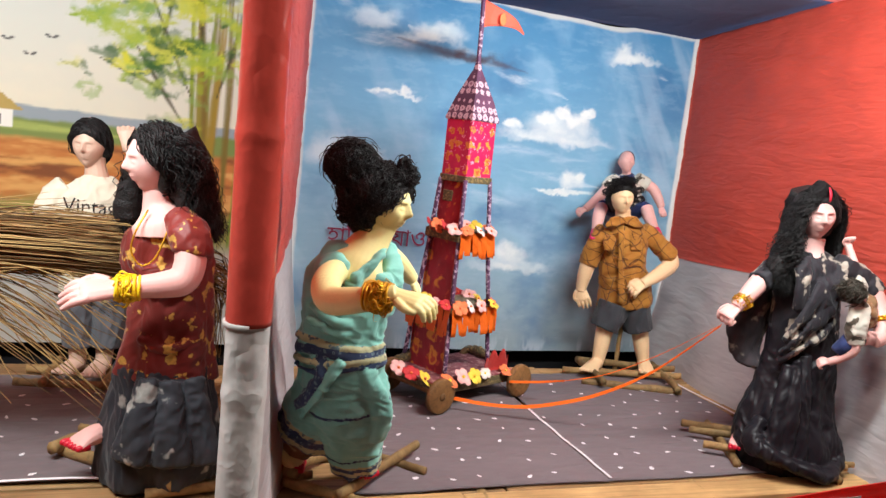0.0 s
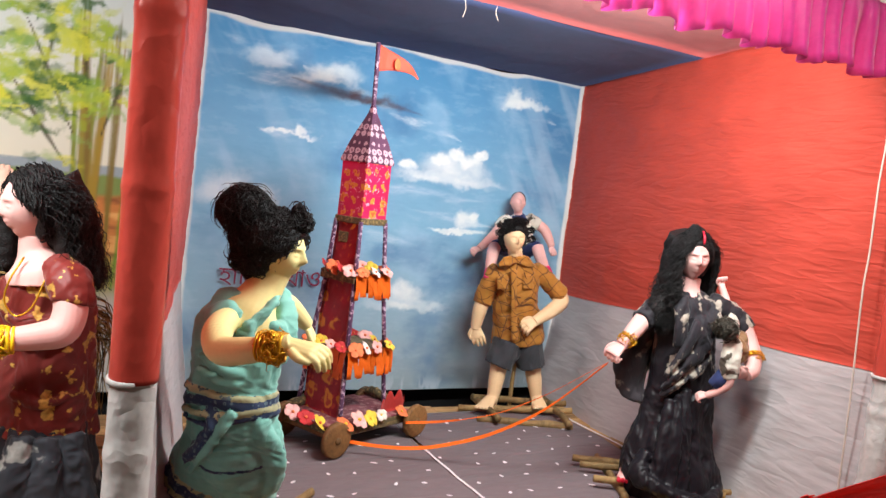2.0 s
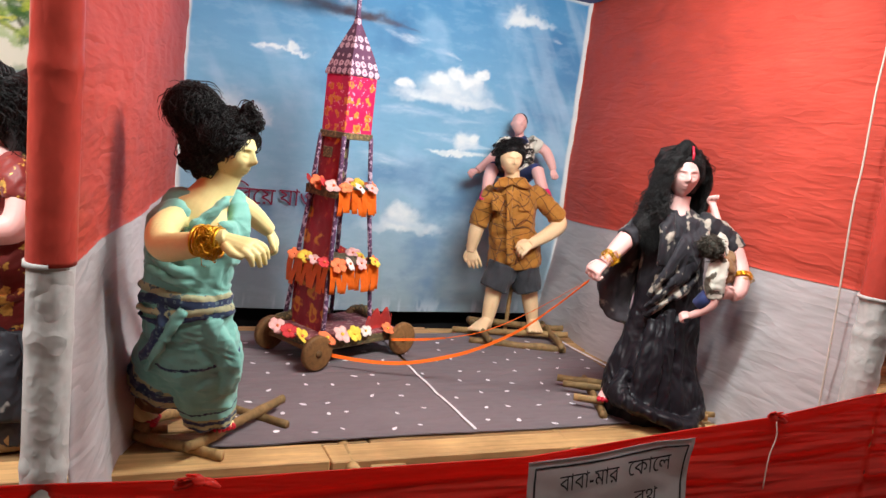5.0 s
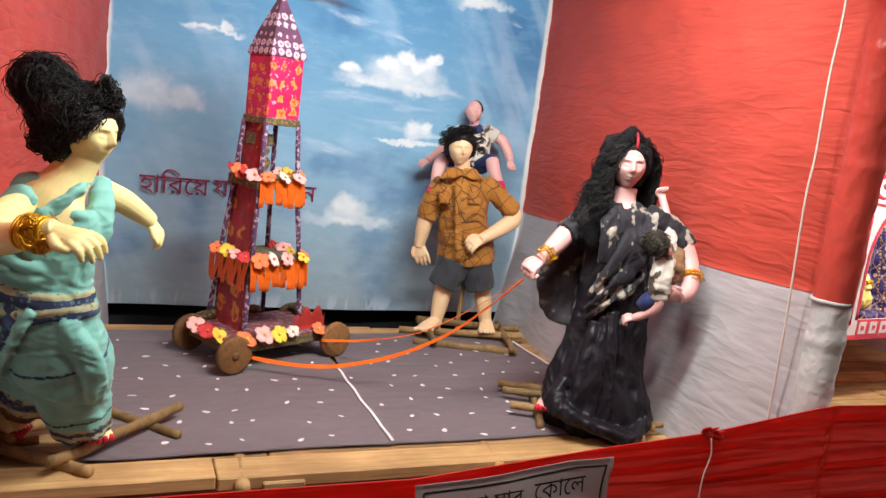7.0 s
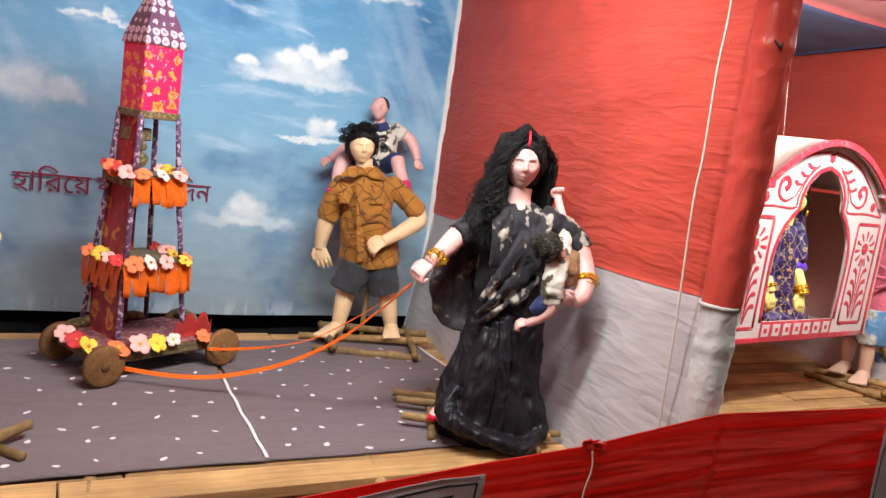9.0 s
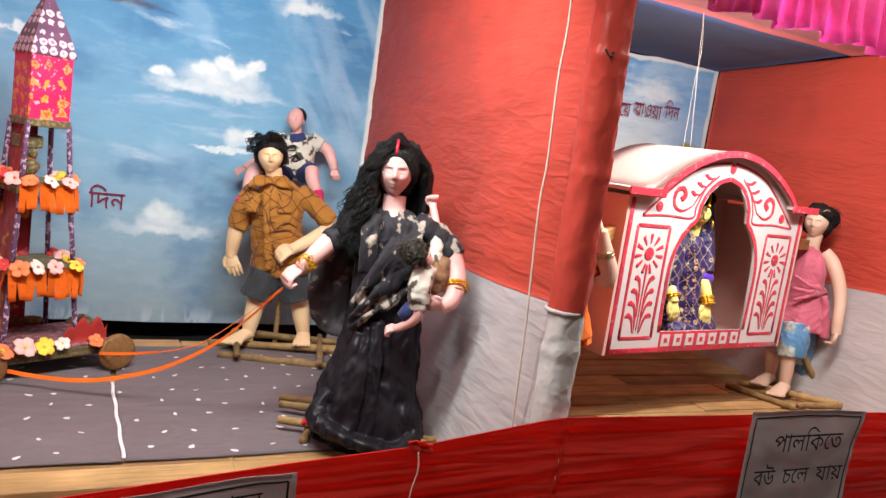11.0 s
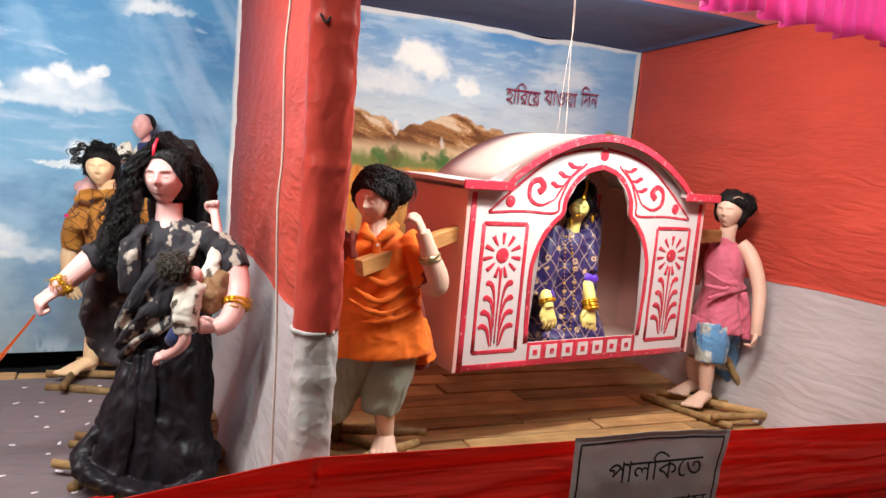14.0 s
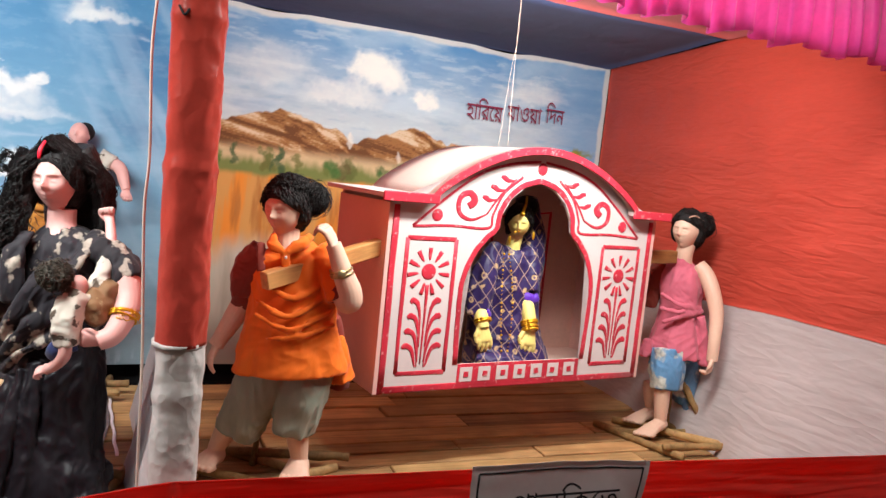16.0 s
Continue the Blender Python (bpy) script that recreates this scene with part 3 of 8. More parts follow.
def picture_straw(X, Z):
    img = np.zeros(X.shape + (3,))
    h = np.clip((Z - 1.5) / 0.9, 0, 1)[..., None]
    a, b = col(216, 208, 186), col(196, 200, 196)
    img[...] = a + (b - a) * h
    over(img, smoothstep(0.5, 0.8, fbm(X * 3, Z * 4, 3)) * 0.5, col(226, 214, 188))
    hill = 1 - smoothstep(1.545, 1.555, Z - 0.05 * fbm(X * 7, X * 0, 4))
    over(img, hill * 0.8, col(120, 136, 150))
    over(img, 1 - smoothstep(1.50, 1.52, Z - 0.02 * fbm(X * 20, Z * 6, 5)), col(120, 134, 74))
    over(img, stroke(X, Z, -1.6, 1.50, -0.2, 1.47, 0.03, 6), col(168, 176, 96))
    field = 1 - smoothstep(1.43, 1.46, Z + 0.04 * fbm(X * 4, Z * 4, 7))
    over(img, field, col(186, 116, 62))
    over(img, field * smoothstep(0.45, 0.7, fbm(X * 5, Z * 22, 8, 5)), col(128, 76, 46))
    over(img, field * smoothstep(0.55, 0.75, fbm(X * 4 + 3, Z * 18, 9, 5)), col(214, 158, 92))
    over(img, 1 - smoothstep(1.14, 1.22, Z + 0.08 * fbm(X * 6, Z * 6, 10)), col(150, 140, 76))
    over(img, 1 - smoothstep(0.92, 1.06, Z + 0.1 * fbm(X * 5, Z * 3, 12)), col(196, 190, 180))
    # hut
    over(img, ((np.abs(X + 0.86) < 0.09) & (Z > 1.47) & (Z < 1.56)).astype(float), col(232, 226, 214))
    over(img, ((Z > 1.55) & (Z < 1.66 - np.abs(X + 0.86) * 0.8) & (np.abs(X + 0.86) < 0.13)).astype(float), col(176, 150, 86))
    over(img, ((np.abs(X + 0.83) < 0.015) & (Z > 1.48) & (Z < 1.53)).astype(float), col(60, 54, 50))
    # bamboo stems
    for i in range(15):
        r = np.random.RandomState(60 + i)
        x0 = -0.02 + 0.27 * r.rand()
        over(img, stroke(X, Z, x0 + 0.05 * r.rand(), 0.95, x0 - 0.15 + 0.32 * r.rand(), 2.1 + 0.35 * r.rand(), 0.012 + 0.022 * r.rand(), 61 + i, 0.3), col(104 + 60 * r.rand(), 88 + 50 * r.rand(), 46))
    for i, (p, q, s, t) in enumerate([(-0.02, 1.55, -0.28, 1.95), (0.0, 1.7, -0.22, 2.2), (0.06, 1.8, 0.0, 2.35), (-0.12, 1.72, -0.42, 1.84), (0.12, 1.7, 0.26, 2.25), (-0.16, 1.9, -0.1, 2.2)]):
        over(img, stroke(X, Z, p, q, s, t, 0.014, 90 + i, 0.2), col(70, 62, 44))
    # leaves
    rs = np.random.RandomState(5)
    for i in range(170):
        cx, cz = -0.08 + 0.22 * rs.randn(), 2.0 + 0.17 * rs.randn()
        if cx > 0.55 or cx < -0.75:
            continue
        k = rs.rand()
        c = col(96 + 110 * k, 140 + 60 * k, 44 + 40 * rs.rand()) if k > 0.25 else col(58, 92, 44)
        over(img, puff(X, Z, cx, cz, 0.025 + 0.05 * rs.rand(), 0.015 + 0.03 * rs.rand(), 400 + i, 0.5, 1.0) * (0.5 + 0.5 * rs.rand()), c)
    for bx, bz in ((-0.80, 1.87), (-0.71, 1.81), (-0.62, 1.9)):
        over(img, stroke(X, Z, bx - 0.03, bz + 0.012, bx, bz, 0.006, 7, 0) + stroke(X, Z, bx, bz, bx + 0.03, bz + 0.014, 0.006, 8, 0), col(50, 48, 50))
    painted_border(img, X, Z, -2.2, 0.53, 0.44, 2.39, 0.03, 9)
    return img


def backdrop(name, x0, x1, z0, z1, picture, label, step=0.006):
    """A painted canvas stretched across the back of a bay."""
    nu, nv = int((x1 - x0) / step), int((z1 - z0) / step)
    X, Z = np.meshgrid(np.linspace(x0, x1, nu + 1), np.linspace(z0, z1, nv + 1), indexing="ij")
    top = 0.012 * np.sin(X * 5.1) + 0.006 * np.sin(X * 13)          # slack top edge
    Zs = Z + top * smoothstep(z1 - 0.25, z1, Z)
    Y = 4.0 + 0.012 * np.sin(X * 2.3 + Z) + 0.006 * np.sin(X * 9 + 2 * Z) * smoothstep(z0 + 0.5, z0, Z)
    co = np.stack([X, Y, Zs], -1).reshape(-1, 3)
    idx = np.arange((nu + 1) * (nv + 1)).reshape(nu + 1, nv + 1)
    fs = np.stack([idx[:-1, :-1], idx[1:, :-1], idx[1:, 1:], idx[:-1, 1:]], -1).reshape(-1, 4)
    me = bpy.data.meshes.new(name)
    me.vertices.add(len(co))
    me.vertices.foreach_set("co", co.ravel())
    me.loops.add(fs.size)
    me.loops.foreach_set("vertex_index", fs.ravel())
    me.polygons.add(len(fs))
    me.polygons.foreach_set("loop_start", np.arange(0, fs.size, 4))
    me.polygons.foreach_set("loop_total", np.full(len(fs), 4))
    layer = me.color_attributes.new("picture", "FLOAT_COLOR", "POINT")
    rgba = np.ones((len(co), 4), np.float32)
    rgba[:, :3] = np.clip(picture(X, Z).reshape(-1, 3), 0, 1)
    layer.data.foreach_set("color", rgba.ravel())
    me.update()
    me.validate()
    me.materials.append(CANVAS)
    ob = new(name, me)
    finish(ob)
    return tagged(ob, label, "painted backdrop", kind="")


# ---- ground and hall ----
def plain_box(name, cx, cy, cz, sx, sy, sz, mat, label):
    ob = part(name, box_bm(cx, cy, cz, sx, sy, sz), mat)
    return tagged(ob, label, name.split("_")[0], kind="structure")


plain_box("ground", 1.5, 1.0, -0.05, 13.0, 11.0, 0.1, EARTH, "trodden brown earth floor of the tent")
# white walls and roof are unseen, added to shut out world light
plain_box("wall_south", 1.5, -3.2, 1.7, 13.0, 0.05, 3.4, TENT, "unseen plain white cloth wall added to close the hall")
plain_box("wall_west", -4.4, 0.9, 1.7, 0.05, 8.2, 3.4, TENT, "unseen plain white cloth wall added to close the hall")
plain_box("wall_east", 7.6, 0.9, 1.7, 0.05, 8.2, 3.4, TENT, "unseen plain white cloth wall added to close the hall")
# black sheet gives the shade of the gap behind and below the canvases
plain_box("wall_north", 1.5, 4.14, 1.7, 13.0, 0.05, 3.4, GAP_BLACK, "black sheet standing in for the shaded gap behind the painted canvases")
plain_box("ceiling_tent", 1.5, 0.9, 3.42, 13.0, 8.4, 0.05, TENT, "unseen white cloth roof added to close the hall")


# ---- cloth partitions, ceilings, posts ----
def partition(name, ax, ay, bx, by, lean, label):
    """A cloth wall from a post (ax, ay) to the back (bx, by): red above, grey below; lean pulls the grey foot sideways."""
    base = thing(name, pose(0, 0, 0), label, "cloth wall", kind="structure")
    side = 1 if lean <= 0 else -1

    def place(u, z, off):
        x, y = ax + (bx - ax) * u, ay + (by - ay) * u
        x += side * off
        x += 0.014 * noise.noise(Vector((u * 5, z * 1.3, ax))) + 0.007 * noise.noise(Vector((u * 17, z * 9, ax)))
        x += 0.004 * noise.noise(Vector((u * 6, z * 40, ax))) * smoothstep(1.1, 1.3, z)
        return x, y

    def upper(u, v):
        zb = 1.155 - 0.07 * u + 0.008 * math.sin(u * 9 + ax)
        zt = 2.52 - 0.125 * u
        z = zb + (zt - zb) * v
        x, y = place(u, z, -0.004)
        return Vector((x, y, z))

    def lower(u, v):
        zt = 1.165 - 0.07 * u + 0.008 * math.sin(u * 9 + ax)
        z = 0.36 + (zt - 0.36) * v
        x, y = place(u, z, 0.0)
        k = (1 - v) ** 1.3
        x += lean * k * (0.55 + 0.45 * math.sin(u * 3.1)) + 0.02 * k * math.sin(u * 21 + ax)
        return Vector((x, y, z))

    bm = bmesh.new()
    sheet(bm, upper, 70, 60, 0, 0.004)
    part("red_panel", bm, RED, base, "orange-red satin cloth", True)
    bm = bmesh.new()
    sheet(bm, lower, 70, 34, 0, 0.004)
    part("grey_panel", bm, GREY, base, "pale grey cloth pulled to the floor", True)
    return base


partition("wall_1", 0.17, 1.70, 0.545, 3.99, 0.10, "orange-red cloth partition with a grey lower band")
partition("wall_2", 2.755, 1.74, 2.868, 3.99, -0.15, "orange-red cloth partition with a grey lower band")
partition("wall_3", 5.36, 1.60, 5.452, 3.99, -0.17, "orange-red cloth partition with a grey lower band")
partition("wall_0", -2.45, 1.74, -2.22, 3.99, 0.1, "orange-red cloth partition with a grey lower band")

for nm, x0, x1 in (("ceiling_1", -2.3, 0.5), ("ceiling_2", 0.2, 2.85), ("ceiling_3", 2.8, 5.44)):
    bm = bmesh.new()
    sheet(bm, lambda u, v: Vector((x0 + (x1 - x0) * u, 4.03 - 1.08 * v, 2.395 + 0.07 * v - 0.02 * math.sin(math.pi * u) * math.sin(math.pi * v) + 0.01 * noise.noise(Vector((u * 4, v * 4, x0))))), 24, 14, 0, 0.004)
    tagged(part(nm, bm, NAVY, smooth=True), "slack navy blue cloth ceiling", "ceiling", kind="structure")
    bm = bmesh.new()
    sheet(bm, lambda u, v: Vector((x0 + (x1 - x0) * u, 2.96 - 1.14 * v, 2.463 + 0.05 * v + 0.006 * noise.noise(Vector((u * 6, v * 3, x0))))), 24, 10, 0, 0.004)
    tagged(part(nm + "_front", bm, SALMON, smooth=True), "salmon pink cloth strip over the stage front", "ceiling", kind="structure")


def cloth_post(name, x, y, r, seam, crumple, label):
    """A bamboo pole wrapped in cloth, red above and grey-white below."""
    base = thing(name, pose(x, y, 0), label, "post", kind="structure")
    knots = (0.72, 1.02, 1.58, 1.93)

    def ring(z):
        return r * (1 + 0.07 * sum(math.exp(-((z - k) / 0.018) ** 2) for k in knots))

    for nm, z0, z1, mat, k in (("grey_wrap", 0.0, seam + 0.01, GREY_POST, 0), ("red_wrap", seam, 2.6, RED_SALMON, 0.0025)):
        bm = bmesh.new()
        n = int((z1 - z0) * 90)
        zs = [z0 + (z1 - z0) * i / n for i in range(n + 1)]
        tube(bm, [(0.006 * math.sin(z * 2.1), 0.004 * math.sin(z * 3), z) for z in zs], [ring(z) + k for z in zs], 0, 48, sub=1, jit=crumple * 0.6, freq=11, phase=x)
        for v in bm.verts:
            a = math.atan2(v.co.y, v.co.x)
            side = math.exp(-((a + 0.75) / 0.75) ** 2)
            q = Vector((math.cos(a) * 1.6, math.sin(a) * 1.6, v.co.z * 12 + x))
            w = noise.noise(q * 0.5)
            f = max(0.0, 1 - 2.6 * abs(noise.noise(q + Vector((w, -w, w * 2))))) + 0.5 * max(0.0, 1 - 2.6 * abs(noise.noise(q * 2.4)))
            k2 = 1 + (0.075 * crumple + 0.005) * side * (f - 0.75)
            v.co.x *= k2
            v.co.y *= k2
        part(nm, bm, mat, base, smooth=True)
    bm = bmesh.new()
    tube(bm, [(0, 0, seam - 0.006), (0, 0, seam), (0, 0, seam + 0.006)], [r + 0.004] * 3, 0, 28, sub=1, jit=crumple, freq=11, phase=x)
    part("seam_band", bm, GREY_POST, base, smooth=True)
    return base


cloth_post("post_1", 0.143, 1.65, 0.047, 1.176, 0.05, "bamboo post wrapped in red and pale grey cloth")
cloth_post("post_2", 2.755, 1.705, 0.058, 1.149, 1.0, "post wrapped in crumpled red and grey cloth")
cloth_post("post_3", 5.42, 1.56, 0.055, 1.15, 0.8, "post wrapped in crumpled red and grey cloth")


def valance(x0, x1, y, zb, seed, zt=2.58, mat=None, name="valance", label="pleated sheer magenta satin valance hung along the stage front"):
    """A pleated satin frill along the stage front."""
    bm = bmesh.new()
    rs = random.Random(seed)
    w = [0]
    while w[-1] < x1 - x0:
        w.append(w[-1] + rs.uniform(0.055, 0.105))
    n = len(w) * 10

    def fn(u, v):
        x = x0 + (x1 - x0) * u
        s = x - x0
        k = max(i for i, a in enumerate(w) if a <= s + 1e-6)
        f = (s - w[k]) / 0.085
        amp = 0.006 + 0.022 * v
        yy = y + amp * math.tanh(2.6 * math.sin(2 * math.pi * (k + min(f, 1.0)) + 0.4 * noise.noise(Vector((x * 9, v, 0))))) + 0.01 * noise.noise(Vector((x * 3, v * 2, seed)))
        z = zt - (zt - zb) * v + 0.012 * v * math.sin(2 * math.pi * x / 0.27) * 1.0 + 0.006 * noise.noise(Vector((x * 20, v * 3, 1)))
        return Vector((x, yy, z))

    sheet(bm, fn, n, 8, 0, 0.002)
    ob = part(name, bm, mat or PINK, smooth=True)
    return tagged(ob, label, "curtain", "valances")


valance(-2.3, 0.12, 1.72, 2.2, 1)
valance(0.2, 2.70, 1.72, 2.2, 2, 2.445)
valance(0.2, 2.74, 1.77, 2.425, 7, 2.72, TENT, "white_frill", "white pleated cloth hung above the magenta valance")
valance(2.82, 5.6, 1.72, 2.165, 3)


# ---- stage floor ----
def stage_floor():
    base = thing("floor", pose(0, 0, 0), "rough wooden stage floor of loose planks", "floor", kind="structure")
    bm = bmesh.new()
    for y in (2.2, 2.9, 3.55):
        block(bm, 1.6, y, FL - 0.085, 8.0, 0.07, 0.09)
    for x in (-2.0, -0.6, 0.9, 2.4, 3.8, 5.2):
        for y in (2.2, 3.55):
            block(bm, x, y, (FL - 0.13) / 2, 0.07, 0.07, FL - 0.13)
    part("underframe", bm, PLANK_DARK, base, "dark joists and legs under the planks")
    for x, z in ((1.890, 0.415), (1.025, 0.414)):
        bm = bmesh.new()
        tube(bm, [(x, 2.125, z), (x, 2.128, z), (x + 0.02, 2.45, z), (x + 0.04, 2.75, z)], [0.020, 0.024, 0.026, 0.025], 0, 16, (1, 0, 0), 4)
        part("support_pole", bm, BAMBOO, base, "sawn bamboo end under the planks", True)
    part("support_block", box_bm(1.152, 2.20, 0.395, 0.13, 0.14, 0.05, bev=0.005), PLANK, base, "short wooden block under the planks")
    return base


floor_base = stage_floor()


def planks():
    """Planks of the stage, row by row, with uneven ends."""
    rs = random.Random(4)
    y, row = 2.138, 0
    while y < 3.62:
        w = 0.142 if row == 0 else rs.uniform(0.11, 0.17)
        x = -2.4
        joints = [0.952, 2.9, 5.6] if row == 0 else None
        while x < 5.5:
            if joints:
                end = next(j for j in joints if j > x + 1e-3)
            else:
                end = min(5.6, x + rs.uniform(0.9, 1.9))
            t = rs.uniform(0.024, 0.034) if row else 0.042
            bm = bmesh.new()
            block(bm, 0, 0, -t / 2, end - x - 0.006, w - rs.uniform(0.006, 0.018), t, bev=0.004)
            for v in bm.verts:
                v.co.z += 0.002 * noise.noise(Vector((v.co.x * 3 + x, v.co.y * 9, row)))
                v.co.y += 0.003 * noise.noise(Vector((v.co.x * 4 + x, row, 3)))
            ob = part("plank", bm, PLANK if row == 0 or rs.random() < 0.45 else PLANK_DARK, floor_base)
            ob.matrix_basis = pose((x + end) / 2, y + w / 2, FL + (rs.uniform(-0.009, 0.0) if row else 0), rs.uniform(-0.8, 0.8) if row else 0, rs.uniform(-0.2, 0.2), rs.uniform(-0.35, 0.35) if row else 0)
            x = end
        y += w
        row += 1


# ---- carpets ----
def carpet(x0, x1, y0, y1, seam, label, seed):
    base = thing("carpet", pose(0, 0, FL), label, "carpet", "carpets on the stage")

    def height(x, y):
        return 0.006 + 0.006 * max(0, noise.noise(Vector((x * 2.3, y * 7, seed)))) + 0.004 * max(0, noise.noise(Vector((x * 6, y * 16, seed + 3))))

    def fn(u, v):
        x, y = x0 + (x1 - x0) * u, y0 + (y1 - y0) * v
        y += 0.02 * noise.noise(Vector((x * 2, seed, 0))) * (1 if v in (0, 1) else 0.5)
        x += 0.02 * noise.noise(Vector((y * 3, seed, 5)))
        return Vector((x, y, height(x, y)))

    bm = bmesh.new()
    sheet(bm, fn, 90, 50, 0, 0.003)
    part("cloth", bm, CARPET, base, smooth=True)
    rs = random.Random(seed)
    bm = bmesh.new()
    dx, dy = 0.148, 0.148
    for i in range(int((x1 - x0) / dx)):
        for j in range(int((y1 - y0) / dy)):
            x = x0 + 0.05 + i * dx + (dx / 2 if j % 2 else 0) + rs.uniform(-0.04, 0.04)
            y = y0 + 0.06 + j * dy + rs.uniform(-0.035, 0.035)
            if x > x1 - 0.03 or y > y1 - 0.03:
                continue
            a = rs.uniform(0, math.pi)
            l, w = rs.uniform(0.011, 0.018), rs.uniform(0.0045, 0.0085)
            ring = []
            for k in range(7):
                an = 2 * math.pi * k / 7
                px, py = l * math.cos(an), w * math.sin(an) * (1.25 - 0.4 * math.cos(an))
                qx, qy = x + px * math.cos(a) - py * math.sin(a), y + px * math.sin(a) + py * math.cos(a)
                ring.append(bm.verts.new((qx, qy, height(qx, qy) + 0.0025)))
            bm.faces.new(ring)
    tagged(part("petal_print", bm, PETAL, base, "scattered small white petals printed on the cloth"), kind="stuff")
    for (ax, ay, bx, by) in seam:
        bm = bmesh.new()
        n = 24
        pts = [(ax + (bx - ax) * i / n + 0.0025 * math.sin(i * 0.9), ay + (by - ay) * i / n + 0.003 * math.sin(i * 0.5), 0) for i in range(n + 1)]
        pts = [(x, y, height(x, y) + 0.004) for x, y, _ in pts]
        tube(bm, pts, [(0.0065, 0.0025)] * (n + 1), 0, 8, (1, 0, 0) if abs(bx - ax) < abs(by - ay) else (0, 1, 0), sub=1)
        part("white_hem", bm, PETAL, base, "frayed white selvedge", True)
    return base


carpet(0.58, 1.552, 2.295, 3.59, [(1.555, 2.31, 1.548, 3.05)], "dull purple-grey cloth carpet printed with white petals", 1)
carpet(1.56, 2.60, 2.30, 3.56, [(2.60, 3.46, 2.64, 2.75)], "dull purple-grey cloth carpet printed with white petals", 2)
carpet(-2.2, 0.12, 2.47, 3.5, [(-2.2, 2.47, 0.10, 2.47)], "dull purple-grey cloth carpet with a white hem", 3)

paint_1 = backdrop("backdrop_canvas", 0.53, 2.87, 0.45, 2.40, picture_chariot, "canvas painted with blue sky and white clouds")
paint_2 = backdrop("backdrop_canvas", 2.86, 5.45, 0.45, 2.40, picture_palanquin, "canvas painted with sky, brown hills and a field")
paint_0 = backdrop("backdrop_canvas", -2.2, 0.54, 0.45, 2.40, picture_straw, "canvas painted with bamboo grove, field and hut", 0.008)
LOST = "\u09b9\u09be\u09bf\u09b0\u09c7\u09df"
GONE = "\u09af\u09be\u0993\u09df\u09be"
DAYS = "\u09bf\u09a6\u09a8"
for word, x, z, w, s in ((LOST, 0.725, 1.03, 0.33, 0.13), (GONE, 1.075, 1.035, 0.31, 0.13), (DAYS, 1.43, 1.04, 0.17, 0.13)):
    letters("lettering", word, (x, 3.975, z), s, LETTER_RED, paint_1, width=w)
for word, x, z, w, s in ((LOST, 4.46, 1.965, 0.24, 0.14), (GONE, 4.73, 1.985, 0.24, 0.14), (DAYS, 5.0, 2.0, 0.13, 0.14)):
    letters("lettering", word, (x, 3.975, z), s, LETTER_RED, paint_2, width=w)


# ---- rail cloth and its signs ----
def rail_top(x):
    return float(np.interp(x, [-2.4, 0.14, 0.47, 1.35, 1.9, 2.25, 2.67, 2.76, 3.33, 4.1, 5.24, 5.7], [0.74, 0.70, 0.685, 0.685, 0.738, 0.765, 0.826, 0.834, 0.822, 0.81, 0.775, 0.76]))


def rail(x0, x1, seed, label):
    def fn(u, v):
        x = x0 + (x1 - x0) * u
        zt = rail_top(x)
        z = zt - (zt - 0.06) * v
        sag = z + 0.05 * noise.noise(Vector((x * 0.7, seed, 2)))
        r1 = max(0.0, 1 - 3.2 * abs(noise.noise(Vector((x * 0.45, sag * 11, seed))))) ** 1.6
        r2 = max(0.0, 1 - 3.0 * abs(noise.noise(Vector((x * 0.8 + 4, sag * 25, seed + 3))))) ** 1.5
        pull = -0.010 * r1 - 0.006 * r2 + 0.006 * noise.noise(Vector((x * 2.2, z * 14, seed)))
        roll = 0.016 * math.exp(-(v / 0.05) ** 2)
        return Vector((x, 1.625 - roll + pull * min(1, v * 9), z))

    bm = bmesh.new()
    sheet(bm, fn, 120, 96, 0, 0.004)
    ob = part("rail_cloth", bm, RED_RAIL, smooth=True)
    return tagged(ob, label, "cloth barrier", "rail cloths")


rail(-2.4, 0.14, 1, "wrinkled red cloth stretched as a barrier on a rope")
rail(0.14, 2.76, 2, "wrinkled red cloth stretched as a barrier on a rope")
rail(2.76, 5.7, 3, "wrinkled red cloth stretched as a barrier on a rope")


def knot(x, seed, tail):
    """A knotted tuft of the barrier cloth with a hanging end of string."""
    base = thing("cloth_knot", pose(x, 1.605, rail_top(x)), "knotted red cloth tuft with a white string", "knot", "knots on the rail")
    rs = random.Random(seed)
    bm = bmesh.new()
    ball(bm, (0, 0, 0.0), (0.02, 0.015, 0.014), 0, u=10, v=8, jit=0.006, freq=60)
    for i in range(7):
        a = rs.uniform(-0.5, math.pi + 0.5)
        d = Vector((math.cos(a), -0.2, 0.55 * math.sin(a)))
        tube(bm, [Vector((0, 0, 0)), d * 0.028, d * 0.055 + Vector((0, 0, -0.006))], [(0.006, 0.004), (0.012, 0.003), (0.004, 0.002)], 0, 6, sub=2)
    part("tuft", bm, RED_RAIL, base, smooth=True)
    if tail:
        bm = bmesh.new()
        tube(bm, [(0.005, -0.012, -0.01), (0.008, -0.02, -0.06), (-0.004, -0.018, -0.13), (-0.006, -0.02, -0.24)], 0.0022, 0, 6)
        part("string_end", bm, STRING, base, smooth=True)


knot(2.25, 3, True)
knot(0.47, 5, False)


